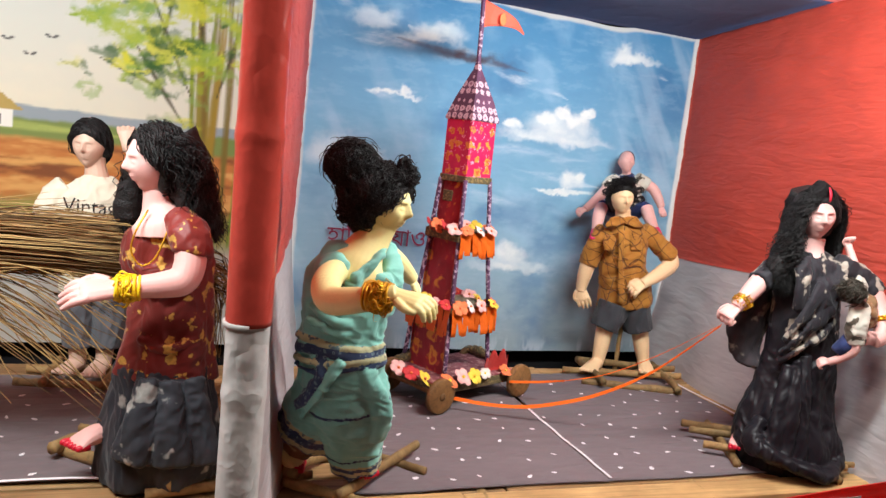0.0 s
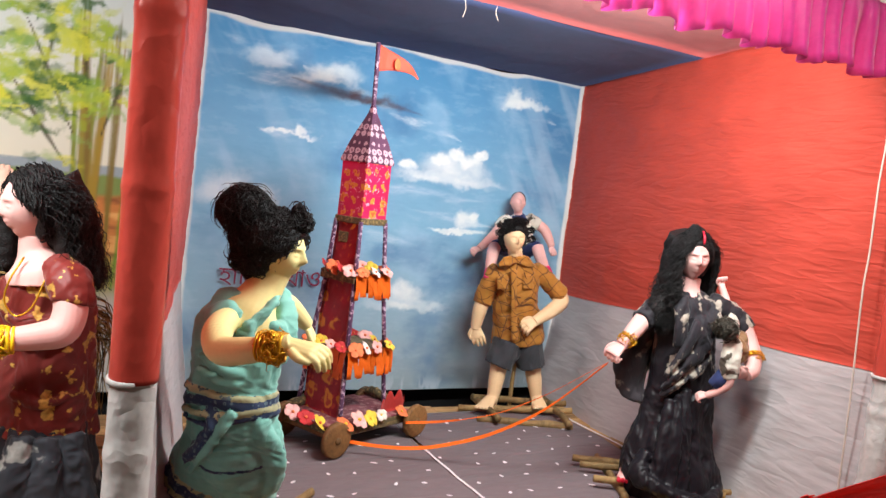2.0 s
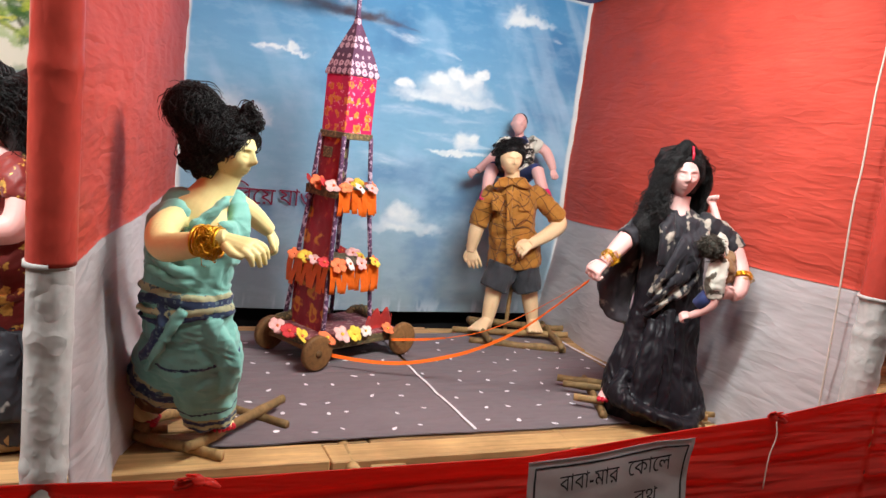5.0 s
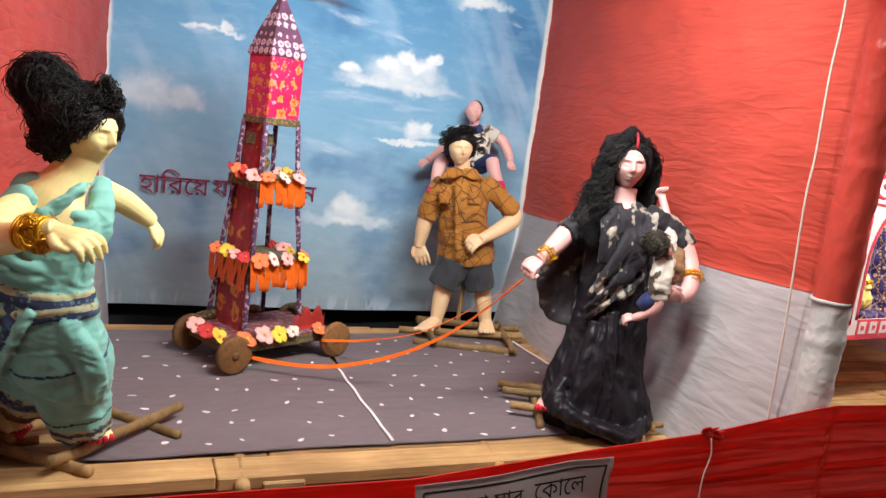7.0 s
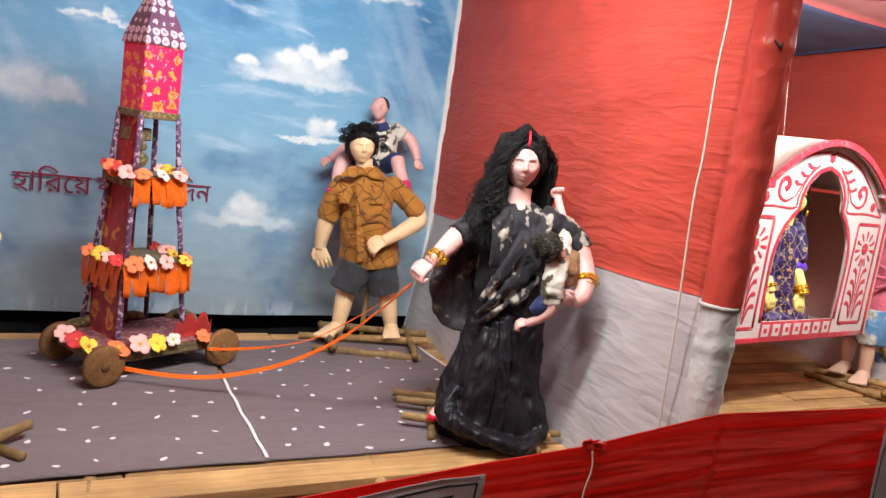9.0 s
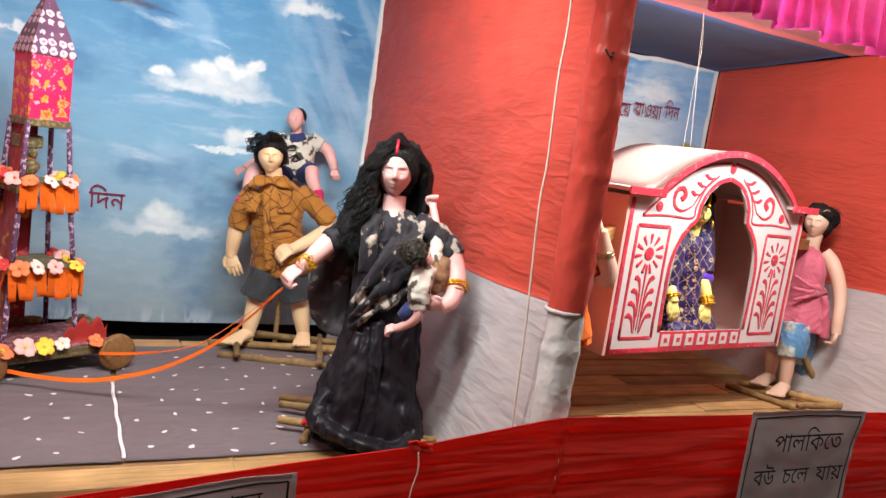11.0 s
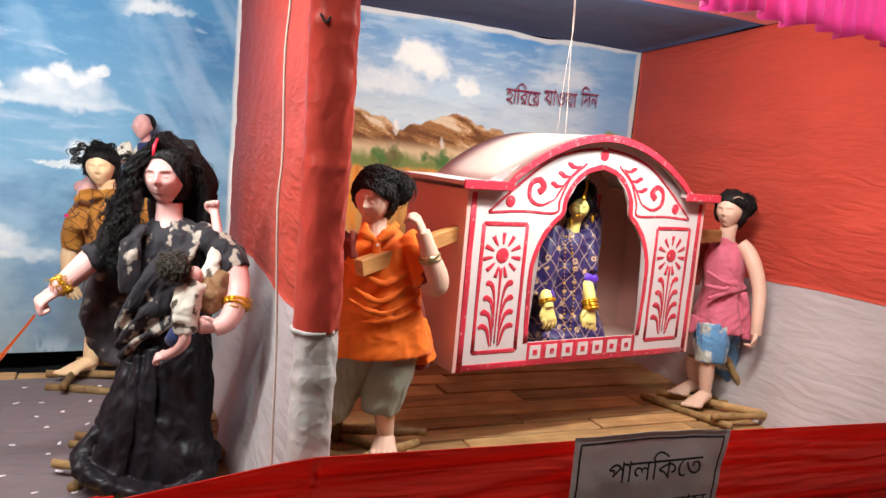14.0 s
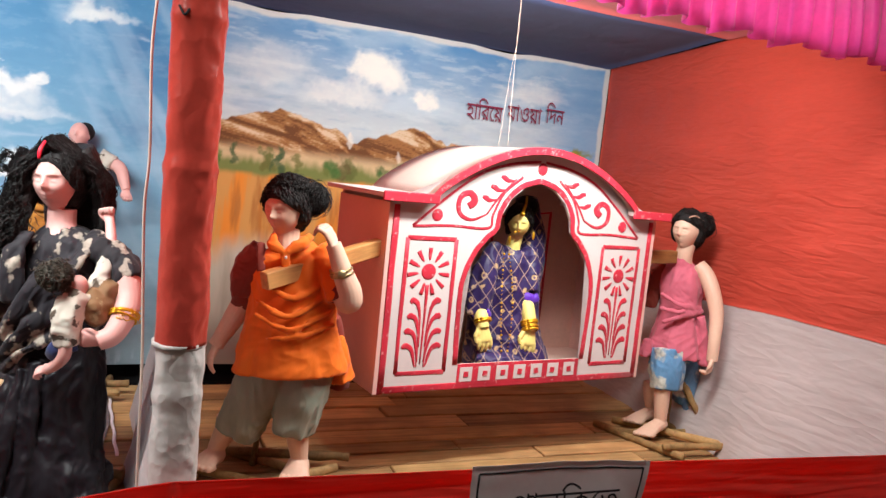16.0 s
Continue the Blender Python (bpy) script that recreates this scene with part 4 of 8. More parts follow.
def sign(x, z, tilt, w, h, lines, seed, label):
    base = thing("paper_sign", pose(x, 1.594, z, 0, tilt, 0), label, "sign", "signs on the rail")

    def at(px, pz):
        lift = 0.02 * smoothstep(0.55, 1.0, px / (w / 2)) * smoothstep(-0.14, 0.0, pz)
        return Vector((px, -0.008 - lift - 0.006 * abs(noise.noise(Vector((px * 7 + pz * 5, pz * 13, seed + 4)))) - 0.012 * noise.noise(Vector((px * 4, pz * 5, seed))) - 0.006 * math.sin(px * 9 + seed), pz))

    bm = bmesh.new()
    sheet(bm, lambda u, v: at(-w / 2 + w * u, -h * v), 30, 22, 0, 0.0012)
    part("paper", bm, PAPER, base, smooth=True)
    bm = bmesh.new()
    e = 0.022
    for (ax, az, bx, bz) in ((-w / 2 + e, -e, w / 2 - e, -e), (w / 2 - e, -e, w / 2 - e, -h + e), (w / 2 - e, -h + e, -w / 2 + e, -h + e), (-w / 2 + e, -h + e, -w / 2 + e, -e)):
        tube(bm, [at(ax + (bx - ax) * i / 14, az + (bz - az) * i / 14) + Vector((0, -0.002, 0)) for i in range(15)], [(0.0032, 0.0008)] * 15, 0, 6, (1, 0, 0) if ax == bx else (0, 0, 1), sub=1)
    part("border_line", bm, INK, base, "thin black ruled border")
    for text, lx, lz, lw, size in lines:
        letters("lettering", text, (lx, -0.026, lz), size, INK, base, width=lw)
    return base


B_FATHER = "\u09ac\u09be\u09ac\u09be-\u09ae\u09be\u09b0"
B_LAP = "\u09c7\u0995\u09be\u09c7\u09b2"
B_CAR = "\u09b0\u09a5"
sign(1.626, 0.702, -5.3, 0.565, 0.36, [(B_FATHER, -0.19, -0.095, 0.2, 0.075), (B_LAP, 0.04, -0.085, 0.155, 0.075), (B_CAR, 0.07, -0.185, 0.085, 0.075)], 2, "white paper sign with black handwritten lines, pinned to the rail")
PALKI = "\u09aa\u09be\u09b2\u09bf\u0995\u09c7\u09a4"
BRIDE_1, BRIDE_2, BRIDE_3 = "\u09ac\u0989", "\u099a\u09c7\u09b2", "\u09af\u09be\u09df"
sign(3.83, 0.835, 0.4, 0.585, 0.41, [(PALKI, -0.17, -0.15, 0.37, 0.1), (BRIDE_1, -0.24, -0.275, 0.11, 0.09), (BRIDE_2, -0.09, -0.275, 0.14, 0.09), (BRIDE_3, 0.09, -0.275, 0.15, 0.09)], 5, "creased white paper sign with black handwriting, hung on the rail")


def cord(name, pts, r, mat, label, category="string", jit=0.0):
    bm = bmesh.new()
    tube(bm, pts, r, 0, 8, sub=6, jit=jit, freq=60)
    return tagged(part(name, bm, mat, smooth=True), label, category)


cord("hanging_string", [(2.662, 1.79, 2.5), (2.653, 1.80, 2.2), (2.657, 1.80, 2.0), (2.652, 1.80, 1.85), (2.662, 1.80, 1.6), (2.658, 1.80, 1.45), (2.675, 1.795, 1.1), (2.680, 1.79, 0.85), (2.686, 1.79, 0.62), (2.69, 1.79, 0.3)], 0.0036, STRING, "twisted white string hanging beside the post", jit=0.06)


# ---- dolls: plain figures, each one mesh ----
SKIN_YELLOW = paint("doll_skin_yellow", lin(236, 216, 150), 0.5, 0.05, 12, 0.04)
SKIN_PINK = paint("doll_skin_pink", lin(224, 170, 162), 0.5, 0.06, 12, 0.04)
SKIN_PEACH = paint("doll_skin_peach", lin(234, 196, 152), 0.5, 0.06, 12, 0.04)
SKIN_CREAM = paint("doll_skin_cream", lin(216, 178, 156), 0.5, 0.06, 12, 0.04)
SKIN_BRIDE = paint("doll_skin_bride", lin(230, 208, 124), 0.5, 0.06, 12, 0.04)
NAIL_RED = paint("red_dye", lin(196, 24, 48), 0.45, 0.1)
HAIR = hair_mat("black_hair", lin(27, 24, 24))
HAIR_BROWN = hair_mat("dark_brown_hair", lin(62, 56, 48))
GOLD = paint("brass_gold", lin(216, 160, 40), 0.35, 0.15)
GOLD.node_tree.nodes["Principled BSDF"].inputs["Metallic"].default_value = 0.7
YELLOW_BEAD = paint("yellow_bangle", lin(238, 196, 30), 0.4, 0.15)
TEAL = cloth("teal_cotton", lin(128, 186, 172), 0.75, 5, 0.22, 0.6, 0.022, 0.2, (1, 1, 0.5))
TEAL_BORDER = motif("indigo_woven_border", lin(44, 58, 88), lin(96, 116, 126), 52, 0.3, 0.7, lin(40, 54, 84), even=0.08)
CREAM_BORDER = printed("cream_stripe", lin(170, 166, 128), lin(90, 110, 116), 50, 0.58, 0.62)
BLACK_SARI = printed("black_sari_print", lin(34, 29, 35), lin(172, 158, 144), 17, 0.55, 0.59, stretch=(1, 1, 0.7))
BLACK_PLAIN = cloth("black_cotton", lin(29, 25, 30), 0.45, 5, 0.15, 0.3, 0.012, 0.0, (1, 1, 0.5))
SMOKE = printed("smoky_veil", lin(58, 51, 55), lin(150, 140, 128), 13, 0.58, 0.66)
OCHRE = cloth("ochre_shirt", lin(170, 112, 44), 0.75, 5, 0.25, 0.6, 0.022, 0.1, (1, 1, 0.5))
add_grid(OCHRE, lin(100, 62, 32), 5.2, 0.996, 9.0, 50)
OCHRE_LINE = paint("ochre_seam", lin(92, 56, 30), 0.8)
CHARCOAL = cloth("charcoal_shorts", lin(62, 62, 66), 0.85, 5, 0.25, 0.6, 0.022, 0.1, (1, 1, 0.5))
MAROON = printed("maroon_gold_brocade", lin(112, 34, 28), lin(214, 164, 78), 24, 0.585, 0.62, 0.5, metal=0.3)
BLACK_FLORAL = printed("black_floral_skirt", lin(44, 44, 50), lin(160, 156, 150), 11, 0.59, 0.63)
WHITE_TEE = cloth("cream_tshirt", lin(222, 212, 190), 0.8, 5, 0.12, 0.6, 0.022, 0.1, (1, 1, 0.5))
GREY_TROUSER = cloth("grey_trousers", lin(104, 104, 108), 0.8, 5, 0.2, 0.6, 0.022, 0.1, (1, 1, 0.5))
ORANGE = cloth("orange_shirt", lin(234, 110, 22), 0.7, 5, 0.2, 0.6, 0.022, 0.15, (1, 1, 0.5))
DARK_RED = cloth("dark_red_sleeve", lin(126, 50, 40), 0.7, 5, 0.2, 0.6, 0.022, 0.1, (1, 1, 0.5))
SAGE = cloth("sage_grey_shorts", lin(142, 146, 130), 0.8, 5, 0.15, 0.6, 0.022, 0.1, (1, 1, 0.5))
ROSE = cloth("rose_pink_vest", lin(206, 104, 124), 0.75, 5, 0.18, 0.6, 0.022, 0.15, (1, 1, 0.5))
DENIM = printed("checked_blue_denim", lin(92, 136, 176), lin(206, 206, 196), 13, 0.5, 0.6)
VIOLET = motif("violet_gold_brocade", lin(40, 22, 74), lin(186, 152, 110), 20, 0.22, 0.5, lin(90, 60, 90))
add_grid(VIOLET, lin(150, 122, 110), 6.5, 0.996, 1.5)
VIOLET_PLAIN = cloth("violet_satin", lin(92, 44, 170), 0.4, 5, 0.2, 0.6, 0.022, 0.2, (1, 1, 0.5))
PRINT_BABY = printed("brown_white_print", lin(206, 198, 184), lin(96, 84, 72), 22, 0.56, 0.6)
KHAKI = printed("tan_print", lin(132, 98, 66), lin(176, 150, 112), 20, 0.58, 0.64)
ROYAL = cloth("royal_blue_cloth", lin(46, 56, 100), 0.75, 5, 0.2, 0.6, 0.022, 0.1, (1, 1, 0.5))
MAGENTA = paint("magenta_shoe", lin(206, 36, 96), 0.6)
STRAP = paint("watch_steel", lin(176, 160, 120), 0.3)
STRAP.node_tree.nodes["Principled BSDF"].inputs["Metallic"].default_value = 0.8


def V(*a):
    return Vector(a)


def head(bm, c, yaw, size, mi, pitch=0.0, roll=0.0, ears=True):
    """A plain carved head with brow, nose, lips and chin in relief, facing yaw (0: -Y, 90: +X)."""
    rot = Euler((radians(pitch), radians(roll), radians(yaw)), "XYZ").to_matrix()
    g = lambda v, m, s: math.exp(-((v - m) / s) ** 2)
    for v in globe(bm, 64, 48, mi):
        x, y, z = v.co
        if z < 0:
            k = 1 - 0.36 * (-z) ** 1.5
            x, y = x * k, y * k - 0.13 * (-z) ** 2
        if y < 0:
            y -= g(x, 0, 0.10) * (0.26 * g(z, -0.17, 0.12) + 0.13 * g(z, 0.02, 0.14))
            y -= 0.05 * g(z, -0.23, 0.06) * (g(x, 0.12, 0.08) + g(x, -0.12, 0.08))
            y -= g(x, 0, 0.19) * (0.13 * g(z, -0.42, 0.05) + 0.12 * g(z, -0.54, 0.05)) + 0.07 * g(x, 0, 0.25) * g(z, -0.80, 0.12)
            for s in (-1, 1):
                y += 0.16 * g(x, s * 0.34, 0.20) * g(z, 0.03, 0.12) - 0.13 * g(x, s * 0.35, 0.13) * g(z, 0.02, 0.06)
                y -= 0.07 * g(x, s * 0.34, 0.24) * g(z, 0.21, 0.06) + 0.03 * g(x, s * 0.46, 0.22) * g(z, -0.28, 0.2)
        v.co = Vector(c) + rot @ Vector((x * 0.78, y * 0.95, z * 1.12)) * size
    if ears:
        for s in (-1, 1):
            ball(bm, Vector(c) + rot @ Vector((s * 0.79, 0.06, -0.04)) * size, (0.10 * size, 0.15 * size, 0.23 * size), mi, u=12, v=8)


def hair(bm, c, yaw, size, mi, seed, n=420, full=1.16, line=0.55, temple=0.5, low=-0.45, length=0.7, wave=0.006, twist=9.0, thick=0.0022, pitch=0.0, back=0.06, sweep=1.0):
    """Hair fitted to a carved head: a close shell that leaves the face free below its line, and combed locks over it."""
    rs = random.Random(seed)
    rot = Euler((radians(pitch), 0, radians(yaw)), "XYZ").to_matrix()
    c = Vector(c)

    def bare(d):
        edge = line - temple * d.x * d.x
        return float(smoothstep(0.10, 0.34, -d.y) * (1 - smoothstep(edge - 0.10, edge + 0.06, d.z)) + (1 - smoothstep(low - 0.2, low, d.z)) * smoothstep(-0.6, 0.3, -d.y))

    def at(d, k=1.0):
        f = min(1.0, bare(d))
        s = (full * (1 - f) + 0.80 * f) * k
        return c + rot @ (Vector((d.x * 0.82, d.y * 0.95, d.z * 1.10)) * s + Vector((0, back, 0.02))) * size

    for v in globe(bm, 40, 28, mi):
        v.co = at(v.co.normalized(), 1 + 0.03 * noise.noise(v.co * 5 + Vector((seed, 0, 0))))
    made = 0
    while made < n:
        d = Vector((rs.gauss(0, 1), rs.gauss(0, 1), rs.gauss(0.3, 1))).normalized()
        if bare(d) > 0.25 or d.z < low - 0.3:
            continue
        made += 1
        lift, ph, tw = 1 + rs.uniform(-0.01, 0.05) + (0.06 if rs.random() < 0.03 else 0), rs.uniform(0, 6), twist * rs.uniform(0.7, 1.3)
        way, steps = [], 9
        for k in range(steps):
            side = math.copysign(1.0, d.x) if abs(d.x) > 0.02 else rs.choice((-1, 1))
            t = Vector((side * sweep * (0.7 if d.z > 0.3 else 0.2) + rs.gauss(0, 0.25), 0.35 + rs.gauss(0, 0.25), -0.8 + rs.gauss(0, 0.25)))
            t = t - d * t.dot(d)
            if t.length > 1e-4:
                t.normalize()
            p, b = at(d, lift), rot @ d.cross(t)
            way.append(p + (b * math.cos(ph + tw * k / steps) + (rot @ d) * 0.6 * math.sin(ph + tw * k / steps)) * wave)
            e = (d + t * length / steps).normalized()
            if bare(e) > 0.3:
                break
            d = e
        if len(way) < 4:
            continue
        m = len(way) - 1
        tube(bm, way, [thick * rs.uniform(0.8, 1.2) * (0.35 + 0.9 * math.sin(math.pi * (0.15 + 0.8 * k / m))) for k in range(m + 1)], mi, 3, d, 1, cap=False)


def drape(bm, pts, w, t, mi, across, fold=0.1, n=5, jit=0.8, phase=0.0):
    """A strip of hanging cloth w wide and t thick along pts; across is the way of its width."""
    ww = w if isinstance(w, list) else [w] * len(pts)
    tube(bm, pts, [(a, t) for a in ww], mi, 26, across, 7, fold, n, jit, 15, phase=phase)


def girdle(bm, c, ra, rb, lat, tilt, w, mi, a0=0, a1=360, seed=0.0, n=26):
    """A cloth band wound round a body at c: ra along lat, rb across it, tilt lifts it towards lat."""
    a = Vector(lat).normalized()
    b = Vector((-a.y, a.x, 0))
    pts = []
    for i in range(n + 1):
        k = radians(a0 + (a1 - a0) * i / n)
        pts.append(Vector(c) + a * ra * math.cos(k) + b * rb * math.sin(k) + Vector((0, 0, tilt * math.cos(k) + 0.004 * math.sin(3 * k + seed))))
    tube(bm, pts, [(w, 0.004)] * (n + 1), mi, 10, (0, 0, 1), 1, jit=0.3, freq=22)


def hand(bm, wrist, tip, up, mi, size=0.1, curl=0.5, nails=None, spread=1.0):
    """A hand from wrist towards tip; up is the back of the hand."""
    w, d = Vector(wrist), (Vector(tip) - Vector(wrist)).normalized()
    up = Vector(up)
    up = (up - d * d.dot(up)).normalized()
    s = d.cross(up)
    L = size
    tube(bm, [w - d * 0.2 * L, w + d * 0.15 * L, w + d * 0.5 * L, w + d * 0.62 * L], [(0.19 * L, 0.15 * L), (0.24 * L, 0.13 * L), (0.30 * L, 0.12 * L), (0.22 * L, 0.08 * L)], mi, 12, s, 3)
    for i in range(4):
        o = (i - 1.5) * 0.155 * L
        l = L * (0.5, 0.56, 0.53, 0.42)[i]
        p0 = w + d * 0.5 * L + s * o
        c1, c2 = curl * 0.7, curl * 1.5
        d1 = (d * math.cos(c1) - up * math.sin(c1)) + s * (i - 1.5) * 0.08 * spread
        d2 = d * math.cos(c1 + c2) - up * math.sin(c1 + c2)
        p1, p2 = p0 + d1 * l * 0.5, p0 + d1 * l * 0.5 + d2 * l * 0.5
        tube(bm, [p0, p1, p2], [0.085 * L, 0.078 * L, 0.05 * L], mi, 8, s, 3)
        if nails is not None:
            ball(bm, p2, 0.05 * L, nails, u=6, v=5)
    p0 = w + d * 0.12 * L + s * 0.22 * L
    tube(bm, [p0, p0 + d * 0.25 * L + s * 0.16 * L - up * 0.06 * L * curl, p0 + d * 0.48 * L + s * 0.12 * L - up * 0.16 * L * curl], [0.10 * L, 0.09 * L, 0.05 * L], mi, 8, d, 3)


def foot(bm, ankle, toe, mi, toes=None, size=1.0):
    a, t = Vector(ankle), Vector(toe)
    d = t - a
    d.z = 0
    L = max(d.length, 0.07)
    d.normalize()
    s = Vector((-d.y, d.x, 0))
    z0 = t.z
    base = Vector((a.x, a.y, z0))
    tube(bm, [base - d * 0.22 * L + V(0, 0, 0.026), base + V(0, 0, 0.032), base + d * 0.45 * L + V(0, 0, 0.026), base + d * 0.85 * L + V(0, 0, 0.014), base + d * 1.0 * L + V(0, 0, 0.01)],
         [(0.022 * size, 0.022), (0.032 * size, 0.032), (0.036 * size, 0.026), (0.042 * size, 0.014), (0.03 * size, 0.008)], mi, 12, s, 3)
    for i in range(5):
        q = base + d * (1.0 - 0.05 * i) * L + s * (i - 2) * 0.016 * size + V(0, 0, 0.010)
        tube(bm, [q - d * 0.02, q + d * 0.012, q + d * 0.022], [0.010 * size, 0.010 * size, 0.005], toes if toes is not None else mi, 8, s, 2)


def rings_on(bm, p, d, r, n, gap, thick, mi, seg=20):
    """Bangles: n rings round the arm at p along d."""
    d = Vector(d).normalized()
    a = d.orthogonal().normalized()
    b = d.cross(a)
    for i in range(n):
        c = Vector(p) + d * (i - (n - 1) / 2) * gap
        tilt = 0.15 * math.sin(i * 2.4)
        pts = [c + (a * math.cos(k) + b * math.sin(k)) * r * (1 + 0.04 * math.sin(3 * k + i)) + d * tilt * r * math.sin(k) for k in [2 * math.pi * j / seg for j in range(seg + 1)]]
        tube(bm, pts, thick, mi, 6, d, 1)


def curls(bm, c, r, n, mi, seed, length=0.07, thick=0.009, keep=None, droop=0.5):
    """Loose curls over a ball-shaped hair mass."""
    rs = random.Random(seed)
    c = Vector(c)
    for i in range(int(n * 5.5)):
        d = Vector((rs.gauss(0, 1), rs.gauss(0, 1), rs.gauss(0, 1))).normalized()
        if keep and not keep(d):
            continue
        t = Vector((rs.gauss(0, 0.7), rs.gauss(0, 0.7), -0.9 + rs.gauss(0, 0.5)))
        t = (t - d * t.dot(d)).normalized()
        b = d.cross(t)
        l = length * rs.uniform(0.8, 1.7)
        ph, tw = rs.uniform(0, 6), rs.uniform(6, 12)
        sw, lift = rs.uniform(0.003, 0.008), rs.uniform(-0.002, 0.006) + (0.012 if rs.random() < 0.06 else 0)
        way = []
        for k in range(10):
            u = k / 9
            q = (d + t * (u - 0.4) * l / r[0]).normalized()
            q = Vector((q.x * r[0], q.y * r[1], q.z * r[2]))
            way.append(c + q * (1 + lift / r[0] * (0.5 + u)) + (b * math.cos(ph + tw * u) + d * 0.6 * math.sin(ph + tw * u)) * sw)
        th = thick * 0.27 * rs.uniform(0.5, 1.3)
        tube(bm, way, [th * (0.3 + 0.9 * math.sin(math.pi * (0.12 + 0.85 * k / 9))) for k in range(10)], mi, 3, d, 1, cap=False)


def strands(bm, starts, ends, n, mi, seed, thick=0.008, wave=0.010, spread=0.02, bulge=None):
    """Long wavy locks: each runs through a start, a mid and an end chosen along the given lists."""
    rs = random.Random(seed)
    for i in range(int(n * 6.0)):
        f = rs.random() * (len(starts) - 1)
        k = min(int(f), len(starts) - 2)
        t = f - k
        paths = [[Vector(a) for a in row] for row in (starts, bulge or [], ends) if row]
        way = [row[k].lerp(row[k + 1], t) + V(rs.gauss(0, spread), rs.gauss(0, spread), rs.gauss(0, spread)) * (0.6 if j == 0 else 1) for j, row in enumerate(paths)]
        pts = spline([tuple(p) for p in way], 13)
        ph, fr = rs.uniform(0, 6), rs.uniform(24, 42)
        out = []
        for j, p in enumerate(pts):
            u = j / (len(pts) - 1)
            out.append(Vector(p) + V(math.sin(ph + fr * u), math.cos(ph * 1.3 + fr * u), 0.3 * math.sin(fr * u)) * wave * 0.62 * min(1, 2.5 * u + 0.2))
        th = thick * 0.23 * rs.uniform(0.6, 1.25)
        tube(bm, out, [th * (0.7 + 0.5 * math.sin(math.pi * min(1, j / (len(out) - 1) + 0.15))) if j < len(out) - 1 else th * 0.15 for j in range(len(out))], mi, 3, (1, 0, 0), 1, cap=False)


def fused(faces, voxel, smooth):
    """One closed skin round overlapping closed shapes."""
    verts, index, polys = [], {}, []
    for f in faces:
        row = []
        for v in f.verts:
            if v not in index:
                index[v] = len(verts)
                verts.append(tuple(v.co))
            row.append(index[v])
        polys.append(row)
    me = bpy.data.meshes.new("tmp_fuse")
    me.from_pydata(verts, [], polys)
    ob = new("tmp_fuse", me)
    mod = ob.modifiers.new("remesh", "REMESH")
    mod.mode, mod.voxel_size, mod.adaptivity = "VOXEL", voxel, 0.0
    if smooth:
        sm = ob.modifiers.new("smooth", "SMOOTH")
        sm.factor, sm.iterations = 0.5, smooth
    out = bpy.data.meshes.new_from_object(ob.evaluated_get(bpy.context.evaluated_depsgraph_get()))
    tree = BVHTree.FromPolygons([Vector(v) for v in verts], polys)
    slots = [f.material_index for f in faces]
    bpy.data.objects.remove(ob)
    bpy.data.meshes.remove(me)
    return out, tree, slots


def folded(p, n, amp, fr, seed):
    """How far cloth at p stands out: long creases with sharp valleys, and small crumples."""
    q = Vector((p.x * fr[0] + seed, p.y * fr[1] - seed, p.z * fr[2] + 2 * seed))
    w = noise.noise(q * 0.45)
    q = q + Vector((w, -w, w)) * 1.4
    ridge = 1.0 - 2.6 * abs(noise.noise(q))
    small = 1.0 - 2.6 * abs(noise.noise(q * 2.3 + Vector((5, 3, 1))))
    return amp * (0.75 * ridge + 0.3 * small + 0.35 * noise.noise(p * 9))


def doll(name, bm, mats, base, label, skin=(0,), cloths=()):
    """Links a doll as one mesh: skin and each garment are fused into single surfaces, and the garments are creased."""
    bm.faces.ensure_lookup_table()
    groups = [((s,), 0.0029, 2, 0, None) for s in skin] + [(slots, 0.0052, 3, amp, fr) for slots, amp, fr in cloths]
    made, gone = [], []
    for k, (slots, voxel, smooth, amp, fr) in enumerate(groups):
        faces = [f for f in bm.faces if f.material_index in slots]
        if not faces:
            continue
        gone += faces
        me, tree, origin = fused(faces, voxel, smooth)
        if amp:
            co = np.empty(len(me.vertices) * 3)
            no = np.empty(len(me.vertices) * 3)
            me.vertices.foreach_get("co", co)
            me.vertices.foreach_get("normal", no)
            co, no = co.reshape(-1, 3), no.reshape(-1, 3)
            d = np.array([folded(Vector(p), None, amp, fr, k * 3.7 + base[0]) for p in co])
            me.vertices.foreach_set("co", (co + no * d[:, None]).ravel())
        slot = [origin[tree.find_nearest(p.center)[2]] if len(slots) > 1 else slots[0] for p in me.polygons]
        me.polygons.foreach_set("material_index", slot)
        me.polygons.foreach_set("use_smooth", [True] * len(me.polygons))
        made.append(me)
    bmesh.ops.delete(bm, geom=gone, context="FACES")
    for me in made:
        bm.from_mesh(me)
        bpy.data.meshes.remove(me)
    for v in bm.verts:
        v.co -= Vector(base)
    ob = part(name, bm, mats, smooth=False)
    ob.matrix_basis = pose(*base)
    return tagged(ob, label, "doll", "dolls on the stage")


